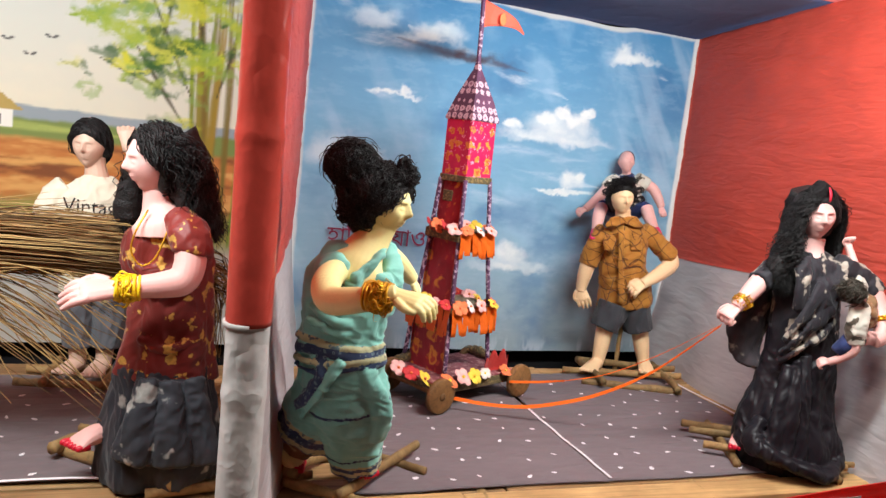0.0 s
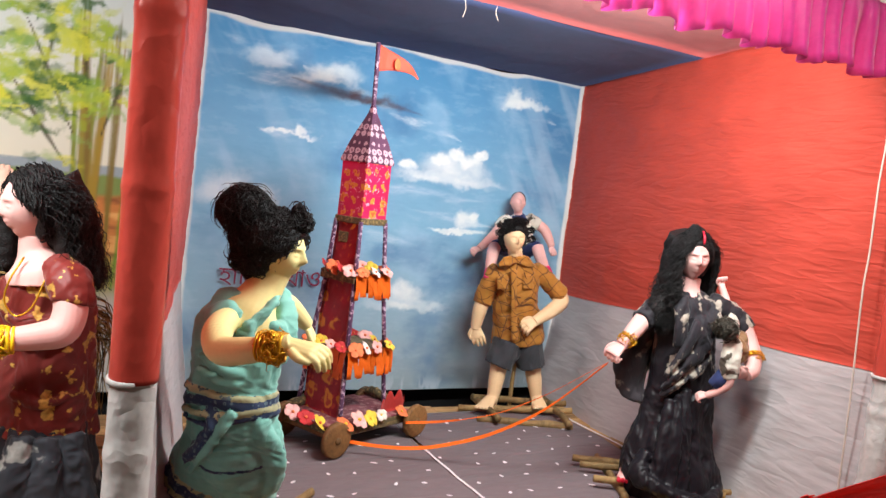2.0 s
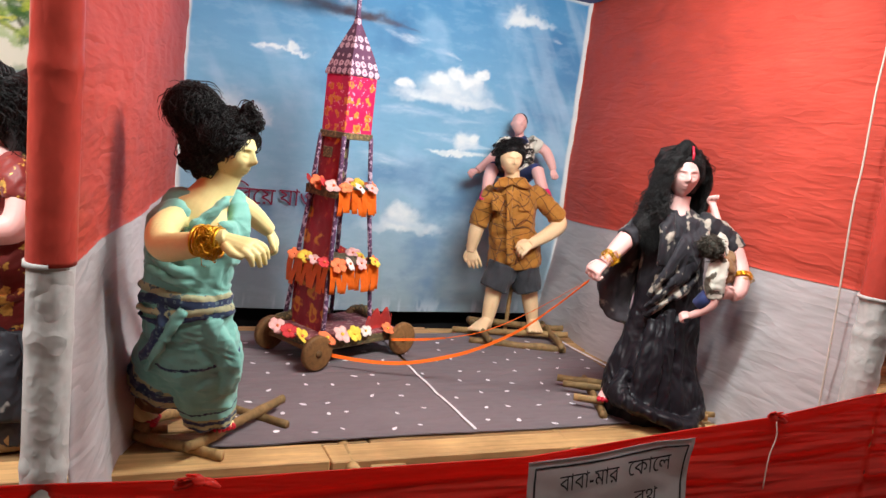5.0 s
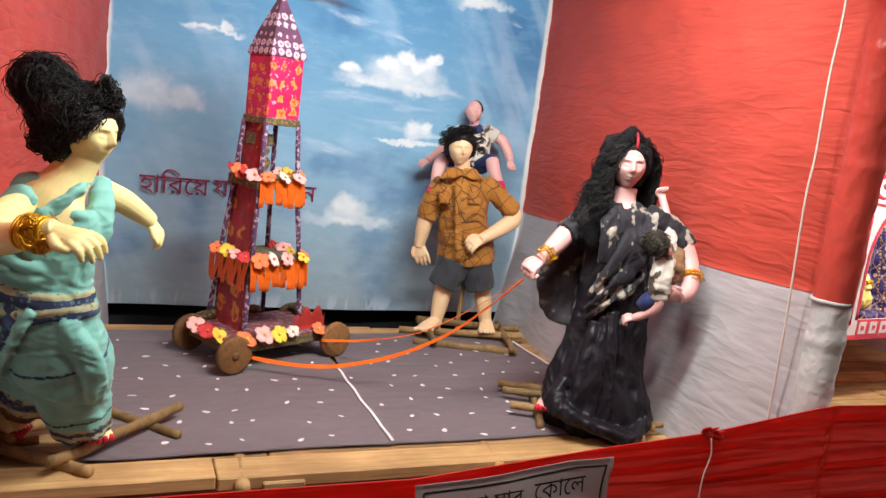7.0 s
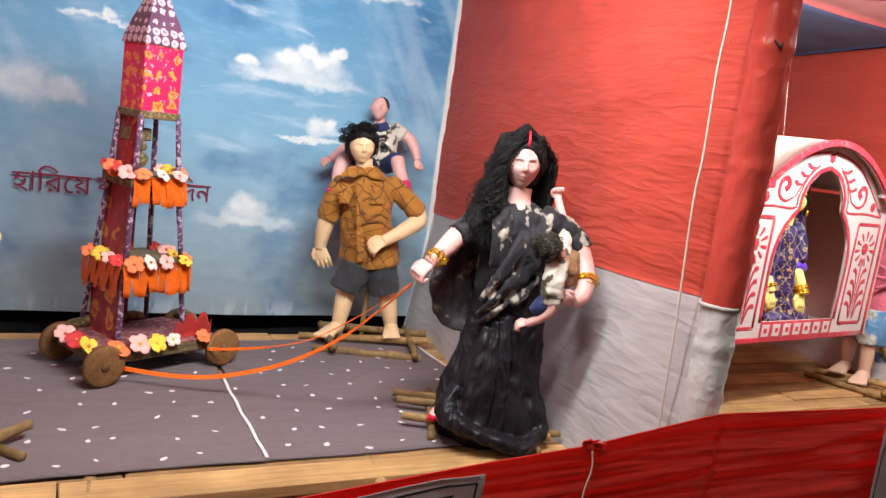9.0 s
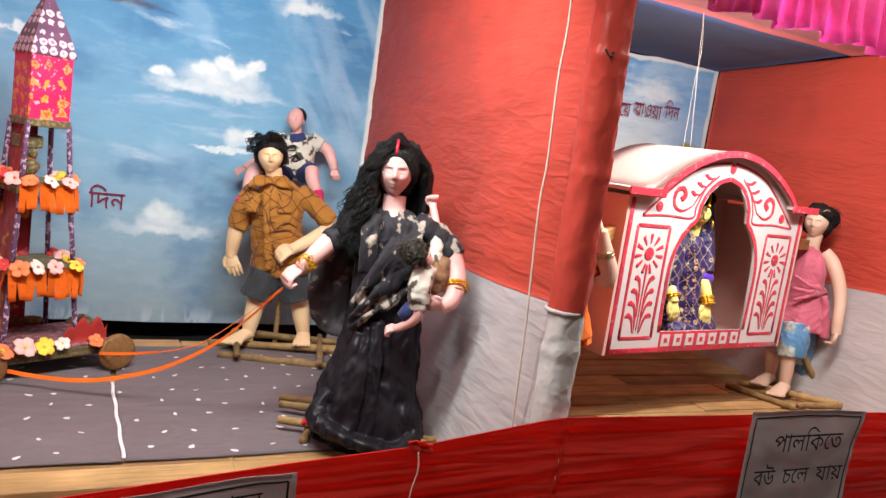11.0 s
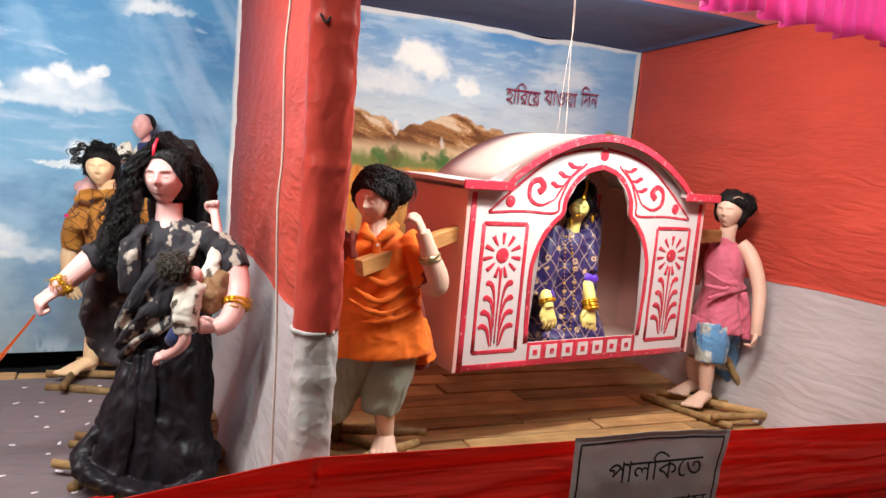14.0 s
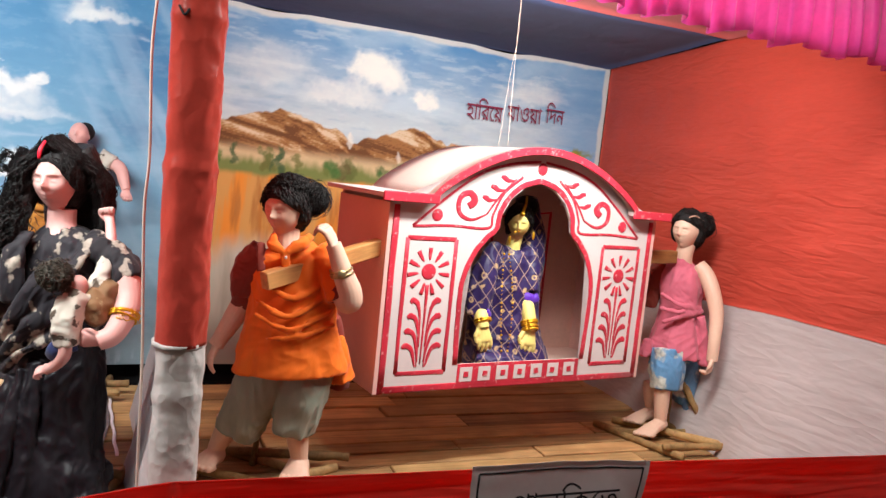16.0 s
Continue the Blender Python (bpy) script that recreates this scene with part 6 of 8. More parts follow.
def shirt_boy():
    bm = bmesh.new()
    sk, oc, ol, ch, ha, pb, pi, ro, mg = range(9)
    lat = (0.96, -0.27, 0)
    # shirt
    tube(bm, [(2.338, 3.570, 0.838), (2.321, 3.570, 0.935), (2.293, 3.575, 1.046), (2.284, 3.580, 1.151), (2.278, 3.585, 1.239), (2.270, 3.590, 1.289), (2.262, 3.590, 1.324)], [(0.1488, 0.098), (0.1369, 0.092), (0.1221, 0.088), (0.1250, 0.09), (0.1191, 0.078), (0.0774, 0.058), (0.0447, 0.042)], oc, 56, lat, 9, -0.06, 7, 1.0, 12)
    # collar wings, placket, pockets with flaps and dark seams
    drape(bm, [(2.226, 3.530, 1.313), (2.162, 3.505, 1.300), (2.117, 3.520, 1.276)], [0.016, 0.026, 0.010], 0.006, oc, (0, 0.2, 1), 0, 3)
    drape(bm, [(2.233, 3.530, 1.313), (2.274, 3.500, 1.307), (2.335, 3.510, 1.285)], [0.016, 0.026, 0.010], 0.006, oc, (0, 0.2, 1), 0, 3)
    drape(bm, [(2.201, 3.502, 1.265), (2.207, 3.488, 1.168), (2.222, 3.484, 1.044), (2.248, 3.474, 0.874)], 0.018, 0.006, oc, (1, 0, 0), 0, 3)
    for a, b in (((2.136, 3.503, 1.224), (2.142, 3.496, 1.151)), ((2.293, 3.490, 1.235), (2.297, 3.480, 1.161))):
        drape(bm, [a, b], 0.034, 0.007, oc, (1, 0, 0), 0, 3)
    for a, b, c in (((2.103, 3.500, 1.241), (2.126, 3.492, 1.194), (2.113, 3.494, 1.144)), ((2.260, 3.488, 1.252), (2.282, 3.480, 1.214), (2.328, 3.490, 1.249)), ((2.178, 3.492, 1.209), (2.161, 3.486, 1.129), (2.252, 3.478, 1.109)), ((2.261, 3.478, 1.078), (2.311, 3.478, 1.112), (2.366, 3.490, 1.093)), ((2.125, 3.492, 1.077), (2.212, 3.482, 1.057), (2.341, 3.482, 1.074)), ((2.159, 3.482, 0.917), (2.241, 3.470, 0.953), (2.310, 3.468, 0.876)), ((2.190, 3.484, 1.012), (2.175, 3.480, 0.950), (2.158, 3.480, 0.871)), ((2.252, 3.475, 1.000), (2.278, 3.468, 0.939), (2.281, 3.467, 0.866))):
        tube(bm, [a, b, c], 0.0028, ol, 6, sub=5)
    # shorts, legs and feet
    for s, k, b in ((-1, (2.267, 3.570, 0.843), (2.223, 3.570, 0.706)), (1, (2.384, 3.560, 0.847), (2.428, 3.555, 0.711))):
        tube(bm, [k, Vector(k).lerp(Vector(b), 0.5), b], [(0.085, 0.09), (0.082, 0.088), (0.080, 0.085)], ch, 30, lat, 7, 0.05, 5, 1.0, 12)
    for k, a, f in (((2.226, 3.570, 0.687), (2.198, 3.550, 0.510), (2.092, 3.460, 0.488)), ((2.448, 3.560, 0.696), (2.486, 3.540, 0.515), (2.449, 3.440, 0.473))):
        tube(bm, [Vector(k) + V(0, 0, 0.05), k, Vector(k).lerp(Vector(a), 0.45), a, Vector(a) - V(0, 0, 0.02)], [0.048, 0.047, 0.043, 0.031, 0.03], sk, 18, (1, 0, 0), 5)
        foot(bm, a, (f[0], f[1], Z2), sk, None, 1.1)
    # arms
    tube(bm, [(2.176, 3.600, 1.244), (2.133, 3.610, 1.177), (2.116, 3.625, 1.104), (2.108, 3.630, 1.045)], [(0.05, 0.05), (0.054, 0.052), (0.054, 0.05), (0.052, 0.048)], oc, 20, (0, 1, 0), 5, 0.05, 5, 1.0, 14)
    tube(bm, [(2.111, 3.630, 1.077), (2.099, 3.640, 0.995), (2.094, 3.650, 0.913), (2.093, 3.650, 0.893)], [0.042, 0.040, 0.029, 0.027], sk, 18, (0, 1, 0), 5)
    hand(bm, (2.090, 3.650, 0.913), (2.127, 3.620, 0.784), (-0.5, -0.8, 0.1), sk, 0.12, 0.22)
    tube(bm, [(2.375, 3.565, 1.261), (2.436, 3.550, 1.221), (2.494, 3.530, 1.176), (2.545, 3.515, 1.128)], [(0.05, 0.05), (0.052, 0.05), (0.052, 0.05), (0.052, 0.048)], oc, 20, (0, 1, 0), 5, 0.05, 5, 1.0, 14)
    tube(bm, [(2.523, 3.520, 1.146), (2.540, 3.500, 1.095), (2.458, 3.470, 1.043), (2.369, 3.450, 0.999), (2.338, 3.445, 0.983)], [0.044, 0.044, 0.039, 0.030, 0.028], sk, 18, (0, 1, 0), 6)
    hand(bm, (2.353, 3.447, 0.993), (2.227, 3.430, 0.930), (0.1, -0.5, 0.8), sk, 0.118, 0.7)
    # head and hair
    tube(bm, [(2.265, 3.585, 1.277), (2.252, 3.580, 1.321), (2.239, 3.575, 1.365)], [0.058, 0.042, 0.042], sk, 16)
    head(bm, (2.217, 3.565, 1.427), -12, 0.078, sk, 2, -4)
    hair(bm, (2.217, 3.565, 1.427), -12, 0.078, ha, 31, 520, 1.20, 0.46, 0.35, -0.35, 0.55, 0.006, 9, 0.0018, 2, 0.10)
    for i, p in enumerate(((2.114, 3.530, 1.490), (2.141, 3.520, 1.514), (2.196, 3.520, 1.528), (2.254, 3.530, 1.523), (2.316, 3.560, 1.479), (2.120, 3.560, 1.451), (2.344, 3.580, 1.429), (2.205, 3.500, 1.528))):
        curls(bm, p, (0.020, 0.020, 0.014), 8, ha, 300 + i, 0.035, 0.005)
    # child riding on the shoulders
    tube(bm, [(2.437, 3.855, 1.300), (2.439, 3.865, 1.388), (2.442, 3.875, 1.462), (2.430, 3.875, 1.515), (2.421, 3.875, 1.555)], [(0.075, 0.06), (0.078, 0.06), (0.088, 0.06), (0.07, 0.045), (0.03, 0.03)], pb, 26, (1, 0, 0), 5, 0.05, 5, 1.0, 14)
    tube(bm, [(2.424, 3.865, 1.515), (2.412, 3.860, 1.548)], [(0.052, 0.048), (0.036, 0.034)], ro, 18)
    tube(bm, [(2.426, 3.875, 1.515), (2.409, 3.870, 1.588)], 0.026, pi, 12)
    head(bm, (2.395, 3.855, 1.621), -12, 0.056, pi, -16)
    ball(bm, (2.417, 3.890, 1.641), (0.047, 0.042, 0.046), ha, u=16, v=12, jit=0.003, freq=30)
    for s, hp, k, m, f in ((-1, (2.390, 3.835, 1.320), (2.203, 3.735, 1.358), (2.157, 3.675, 1.303), (2.138, 3.655, 1.222)), (1, (2.456, 3.815, 1.327), (2.473, 3.705, 1.374), (2.468, 3.650, 1.320), (2.502, 3.635, 1.259))):
        tube(bm, [hp, Vector(hp).lerp(Vector(k), 0.6) + V(0, 0, 0.01), k], [(0.042, 0.042), (0.039, 0.039), (0.036, 0.036)], ro, 16, (0, 1, 0), 4)
        tube(bm, [k, m, f], [0.037, 0.034, 0.024], pi, 14, (1, 0, 0), 5)
        foot(bm, f, (f[0] - 0.025, f[1] - 0.06, f[2] - 0.035), mg, None, 0.85)
    for s, a, b, c, d in ((-1, (2.325, 3.865, 1.494), (2.270, 3.855, 1.430), (2.205, 3.835, 1.374), (2.152, 3.825, 1.331)), (1, (2.520, 3.865, 1.517), (2.583, 3.835, 1.484), (2.605, 3.795, 1.428), (2.618, 3.775, 1.383))):
        tube(bm, [a, b, c, d], [0.032, 0.031, 0.027, 0.021], pi, 14, (0, 1, 0), 5)
        tube(bm, [Vector(a) + V(-0.03 * s, 0, 0.012), a, Vector(a).lerp(Vector(b), 0.55)], [0.042, 0.042, 0.040], pb, 16, (0, 1, 0), 4, 0.06, 5)
        hand(bm, d, Vector(d) + (V(-0.05, -0.01, -0.02) if s < 0 else V(0.01, -0.03, -0.04)), (0, -0.5, 0.8), pi, 0.07, 0.8)
    doll("doll_boy_ochre_shirt", bm, [SKIN_PEACH, OCHRE, OCHRE_LINE, CHARCOAL, HAIR, PRINT_BABY, SKIN_PINK, ROYAL, MAGENTA], (2.36, 3.55, FL), "boy doll in an ochre shirt, a child on his shoulders", (sk, pi), [((oc,), 0.006, (12, 12, 16)), ((ch,), 0.005, (16, 16, 8)), ((pb,), 0.004, (22, 22, 22)), ((ro,), 0.004, (22, 22, 22))])
    stand((2.36, 3.5, FL), [((2.03, 3.40, Z1), (2.52, 3.22, Z1), 0.020), ((2.02, 3.60, Z1), (2.64, 3.40, Z2), 0.018), ((2.14, 3.66, Z2 + 0.01), (2.68, 3.52, Z2), 0.018), ((2.10, 3.30, Z2), (2.16, 3.70, Z2), 0.020), ((2.47, 3.18, Z2), (2.60, 3.62, Z2), 0.020), ((2.36, 3.62, FL), (2.36, 3.62, 0.72), 0.015)], "lashed split bamboo frame with an upright behind the boy doll", 3)


def straw_woman():
    bm = bmesh.new()
    sk, ma, bf, ha, ye, rd, go = range(7)
    lat = (0.95, -0.3, 0)
    tube(bm, [(-0.032, 2.480, 0.830), (-0.029, 2.480, 0.718), (-0.030, 2.480, 0.604), (-0.017, 2.480, 0.498), (-0.012, 2.480, 0.465)], [(0.1379, 0.115), (0.1616, 0.13), (0.1872, 0.14), (0.2030, 0.15), (0.1970, 0.145)], bf, 72, lat, 9, 0.10, 8, 1.0, 12, phase=3)
    for i, (a, b) in enumerate((((-0.072, 2.360, 0.814), (-0.106, 2.330, 0.568)), ((-0.011, 2.350, 0.808), (0.004, 2.320, 0.559)), ((0.051, 2.360, 0.814), (0.099, 2.340, 0.556)))):
        drape(bm, [a, Vector(a).lerp(Vector(b), 0.5) + V(0, -0.012, 0), b], [0.03, 0.045, 0.06], 0.03, bf, lat, 0.14, 5, 1.0, i * 2)
    tube(bm, [(-0.030, 2.480, 0.793), (-0.025, 2.480, 0.886), (-0.020, 2.480, 0.978), (-0.023, 2.480, 1.060), (-0.038, 2.480, 1.149), (-0.046, 2.475, 1.221), (-0.049, 2.475, 1.262), (-0.053, 2.480, 1.277)], [(0.1557, 0.125), (0.1379, 0.112), (0.1261, 0.105), (0.1222, 0.10), (0.1340, 0.105), (0.1261, 0.095), (0.1025, 0.075), (0.0867, 0.06)], ma, 60, lat, 9, -0.06, 7, 1.0, 12)
    for a, b, c in (((-0.129, 2.400, 1.150), (-0.080, 2.370, 1.131), (0.017, 2.370, 1.164)), ((-0.114, 2.395, 1.092), (-0.042, 2.370, 1.074), (0.056, 2.380, 1.111)), ((-0.108, 2.390, 0.928), (-0.023, 2.360, 0.906), (0.066, 2.380, 0.941))):
        drape(bm, [a, b, c], [0.008, 0.014, 0.008], 0.008, ma, (0, 0, 1), 0, 3)
    # sleeve, arm held out with bangles
    tube(bm, [(-0.010, 2.420, 1.289), (0.018, 2.370, 1.263), (0.030, 2.340, 1.224), (0.028, 2.335, 1.205)], [(0.055, 0.052), (0.058, 0.054), (0.056, 0.05), (0.056, 0.05)], ma, 20, (1, 0, 0), 6, 0.05, 5, 0.8, 15)
    tube(bm, [(0.026, 2.340, 1.228), (0.026, 2.320, 1.173), (0.007, 2.305, 1.131), (-0.042, 2.295, 1.118), (-0.102, 2.290, 1.110), (-0.164, 2.285, 1.101), (-0.176, 2.285, 1.101)], [0.046, 0.046, 0.045, 0.039, 0.033, 0.027, 0.026], sk, 20, (0, 1, 0), 6)
    hand(bm, (-0.167, 2.285, 1.101), (-0.292, 2.270, 1.093), (0.0, -0.5, 0.85), sk, 0.150, 0.3)
    rings_on(bm, (-0.138, 2.287, 1.105), (-1, 0, -0.02), 0.034, 8, 0.009, 0.0048, ye)
    curls(bm, (-0.138, 2.287, 1.105), (0.036, 0.036, 0.036), 22, ye, 94, 0.05, 0.009)
    # neck, head, chain
    tube(bm, [(-0.056, 2.450, 1.233), (-0.058, 2.455, 1.271), (-0.067, 2.465, 1.307), (-0.075, 2.470, 1.337), (-0.078, 2.470, 1.377)], [(0.085, 0.085), (0.090, 0.078), (0.062, 0.056), (0.046, 0.045), (0.044, 0.044)], sk, 24, lat)
    head(bm, (-0.088, 2.460, 1.461), -70, 0.088, sk, 4)
    tube(bm, [(-0.100, 2.400, 1.319), (-0.130, 2.375, 1.256), (-0.139, 2.370, 1.198), (-0.109, 2.360, 1.159), (-0.070, 2.355, 1.187), (-0.037, 2.375, 1.279)], 0.0028, go, 6, sub=4)
    hair(bm, (-0.088, 2.460, 1.461), -70, 0.088, ha, 78, 520, 1.20, 0.60, 0.9, -0.8, 1.0, 0.005, 8, 0.0020, 4, 0.12)
    tube(bm, [(-0.053, 2.480, 1.525), (-0.007, 2.480, 1.461), (0.021, 2.480, 1.376), (0.052, 2.480, 1.298), (0.063, 2.480, 1.245)], [(0.085, 0.085), (0.08, 0.09), (0.075, 0.085), (0.06, 0.07), (0.02, 0.03)], ha, 16, sub=5, jit=1.6, freq=26)
    tube(bm, [(-0.116, 2.540, 1.496), (-0.140, 2.580, 1.407), (-0.154, 2.590, 1.333), (-0.164, 2.590, 1.269), (-0.159, 2.590, 1.242)], [(0.05, 0.05), (0.05, 0.05), (0.05, 0.05), (0.04, 0.04), (0.015, 0.015)], ha, 14, sub=5, jit=1.6, freq=26)
    top = [(-0.119, 2.420, 1.543), (-0.080, 2.450, 1.560), (-0.056, 2.510, 1.552)]
    strands(bm, top, [(0.043, 2.400, 1.268), (0.092, 2.450, 1.253), (0.084, 2.540, 1.256)], 240, ha, 13, 0.0062, 0.018, 0.018, [(-0.004, 2.380, 1.467), (0.028, 2.440, 1.466), (0.016, 2.540, 1.460)])
    strands(bm, top, [(-0.177, 2.600, 1.254), (-0.156, 2.600, 1.234), (-0.117, 2.620, 1.241)], 100, ha, 14, 0.0062, 0.018, 0.016, [(-0.156, 2.580, 1.405), (-0.144, 2.600, 1.387), (-0.114, 2.620, 1.388)])
    foot(bm, (-0.208, 2.480, 0.548), (-0.281, 2.440, 0.563), sk, rd, 1.15)
    foot(bm, (0.0, 2.80, 0.5), (-0.12, 2.84, Z2), sk, rd, 1.1)
    doll("doll_woman_maroon", bm, [SKIN_PINK, MAROON, BLACK_FLORAL, HAIR, YELLOW_BEAD, NAIL_RED, GOLD], (-0.03, 2.70, FL), "doll of a woman in maroon and gold tunic holding straw", (sk,), [((ma,), 0.006, (15, 15, 13)), ((bf,), 0.008, (20, 20, 8))])
    stand((-0.03, 2.6, FL), [((-0.36, 2.70, Z1), (0.02, 2.32, Z2), 0.022), ((-0.06, 2.33, Z1), (0.46, 2.42, Z1), 0.018), ((-0.30, 2.80, Z2), (0.2, 2.5, Z2), 0.018), ((-0.36, 2.62, Z2), (-0.22, 2.88, Z1), 0.024), ((0.0, 2.9, Z1), (0.4, 2.36, Z2), 0.018)], "crossed split bamboo poles under the straw carrier doll", 4)



def tshirt_boy():
    bm = bmesh.new()
    sk, te, tr, ha = range(4)
    tube(bm, [(-0.345, 3.45, 0.84), (-0.345, 3.45, 0.96), (-0.345, 3.45, 1.10), (-0.345, 3.45, 1.22), (-0.345, 3.45, 1.29), (-0.345, 3.45, 1.325)], [(0.13, 0.09), (0.125, 0.09), (0.13, 0.095), (0.145, 0.09), (0.09, 0.07), (0.05, 0.05)], te, 48, (1, 0.2, 0), 7, -0.05, 6, 1.0, 12)
    for s, ex, hz in ((-1, -0.52, 1.11), (1, -0.17, 1.30)):
        tube(bm, [(-0.345 + 0.11 * s, 3.45, 1.265), (-0.345 + 0.17 * s, 3.44, 1.20), (ex, 3.42, 1.15)], [(0.055, 0.055), (0.06, 0.055), (0.055, 0.05)], te, 16, (0, 1, 0), 5, jit=0.8, freq=14)
    tube(bm, [(-0.51, 3.42, 1.16), (-0.58, 3.38, 1.10), (-0.64, 3.32, 1.13)], [0.04, 0.036, 0.028], sk, 14, (0, 1, 0), 4)
    hand(bm, (-0.64, 3.32, 1.13), (-0.72, 3.28, 1.16), (0, -0.5, 0.8), sk, 0.11, 0.8)
    tube(bm, [(-0.18, 3.42, 1.16), (-0.15, 3.38, 1.26), (-0.20, 3.40, 1.42), (-0.235, 3.42, 1.46)], [0.042, 0.038, 0.032, 0.026], sk, 14, (0, 1, 0), 5)
    hand(bm, (-0.235, 3.42, 1.46), (-0.25, 3.44, 1.55), (0, -0.9, 0.1), sk, 0.11, 0.7)
    for s, fx, fy, fz in ((-1, -0.46, 3.40, 0.52), (1, -0.345, 3.36, 0.45)):
        tube(bm, [(-0.34 + 0.05 * s, 3.45, 0.86), (-0.34 + 0.06 * s, 3.45, 0.72), (-0.34 + 0.055 * s, 3.45, 0.60)], [(0.075, 0.08), (0.065, 0.07), (0.06, 0.065)], tr, 22, (1, 0, 0), 5, 0.03, 5, 1.0, 12)
        tube(bm, [(-0.34 + 0.055 * s, 3.45, 0.64), (-0.34 + 0.05 * s, 3.45, 0.50)], [0.04, 0.032], sk, 12)
        foot(bm, (-0.34 + 0.05 * s, 3.45, 0.5), (fx + 0.02, fy - 0.02, Z2), sk, None, 1.1)
    tube(bm, [(-0.345, 3.45, 1.29), (-0.355, 3.445, 1.36), (-0.36, 3.44, 1.40)], [0.055, 0.042, 0.042], sk, 14)
    head(bm, (-0.378, 3.425, 1.448), -14, 0.080, sk, 3)
    hair(bm, (-0.378, 3.425, 1.448), -14, 0.080, ha, 41, 520, 1.22, 0.45, 0.5, -0.35, 0.7, 0.004, 6, 0.0020, 3, 0.12)
    ob = doll("doll_boy_tshirt", bm, [SKIN_CREAM, WHITE_TEE, GREY_TROUSER, HAIR], (-0.345, 3.45, FL), "doll of a boy in a cream printed T-shirt", (sk,), [((te,), 0.006, (12, 12, 14)), ((tr,), 0.006, (16, 16, 8))])
    letters("shirt_lettering", "Vintage", (-0.115, -0.102, 0.735), 0.09, INK, ob, width=0.235)
    stand((-0.345, 3.4, FL), [((-0.62, 3.38, Z1), (-0.1, 3.30, Z1), 0.020), ((-0.6, 3.55, Z1), (-0.05, 3.48, Z1), 0.018), ((-0.5, 3.28, Z2), (-0.48, 3.6, Z2), 0.020), ((-0.27, 3.24, Z2), (-0.22, 3.6, Z2), 0.02)], "lashed split bamboo frame under the T-shirt boy doll", 5)


def straw_sheaf():
    """A loose sheaf of dry straw stalks carried by two dolls."""
    rs = random.Random(8)
    bm = bmesh.new()
    for i in range(820):
        r, a = 0.100 * math.sqrt(rs.random()), rs.uniform(0, 6.28)
        y0, z0 = 2.70 + r * math.cos(a), 1.16 + 0.9 * r * math.sin(a)
        x1 = -0.10 + rs.uniform(-0.1, 0.10)
        f = rs.uniform(0.4, 1.6)
        pts = [(-1.6, y0 + f * (y0 - 2.70) + 0.04, z0 + 0.8 * (z0 - 1.16) - 0.04), (-1.0, y0, z0 - 0.01 + rs.gauss(0, 0.01)), (-0.5, y0, z0 + rs.gauss(0, 0.012)), (x1, y0 + 0.3 * (y0 - 2.7), z0 + 0.2 * (z0 - 1.16) - 0.03 * rs.random())]
        tube(bm, pts, [0.0018, 0.0024, 0.0022, 0.0009], 0, 4, sub=3, cap=False)
    for i in range(170):
        x0 = rs.uniform(-1.2, -0.25)
        x1 = x0 + rs.uniform(0.15, 0.45)
        y0, y1 = rs.uniform(2.60, 2.72), rs.uniform(2.42, 2.75)
        z1 = rs.uniform(0.60, 1.02) if rs.random() < 0.75 else rs.uniform(1.2, 1.32)
        pts = [(x0 - 0.3, y0, 1.10 + rs.gauss(0, 0.03)), (x0, y0, 0.5 * (1.1 + z1) + 0.05), (x1, y1, z1)]
        tube(bm, pts, [0.0024, 0.0021, 0.0009], 0, 4, sub=6, cap=False)
    for i in range(120):
        x0 = rs.uniform(0.04, 0.16)
        pts = [(-0.1, 2.72, 1.1 + rs.gauss(0, 0.03)), (x0, 2.78, 1.05 + rs.gauss(0, 0.05)), (x0 + rs.uniform(-0.02, 0.10), 2.80, 0.85 + rs.uniform(-0.15, 0.2))]
        tube(bm, pts, [0.002, 0.002, 0.0009], 0, 4, sub=4, cap=False)
    m, nt, b = node_mat("dry_straw", 0.7)
    geo = nt.nodes.new("ShaderNodeNewGeometry")
    c = ramp_of(nt, geo.outputs["Random Per Island"], [(0.0, lin(76, 54, 31)), (0.5, lin(138, 101, 56)), (1.0, lin(186, 152, 96))])
    nt.links.new(c, b.inputs["Base Color"])
    tagged(part("straw_sheaf", bm, m, smooth=True), "loose sheaf of dry brown straw carried across", "straw", kind="stuff")


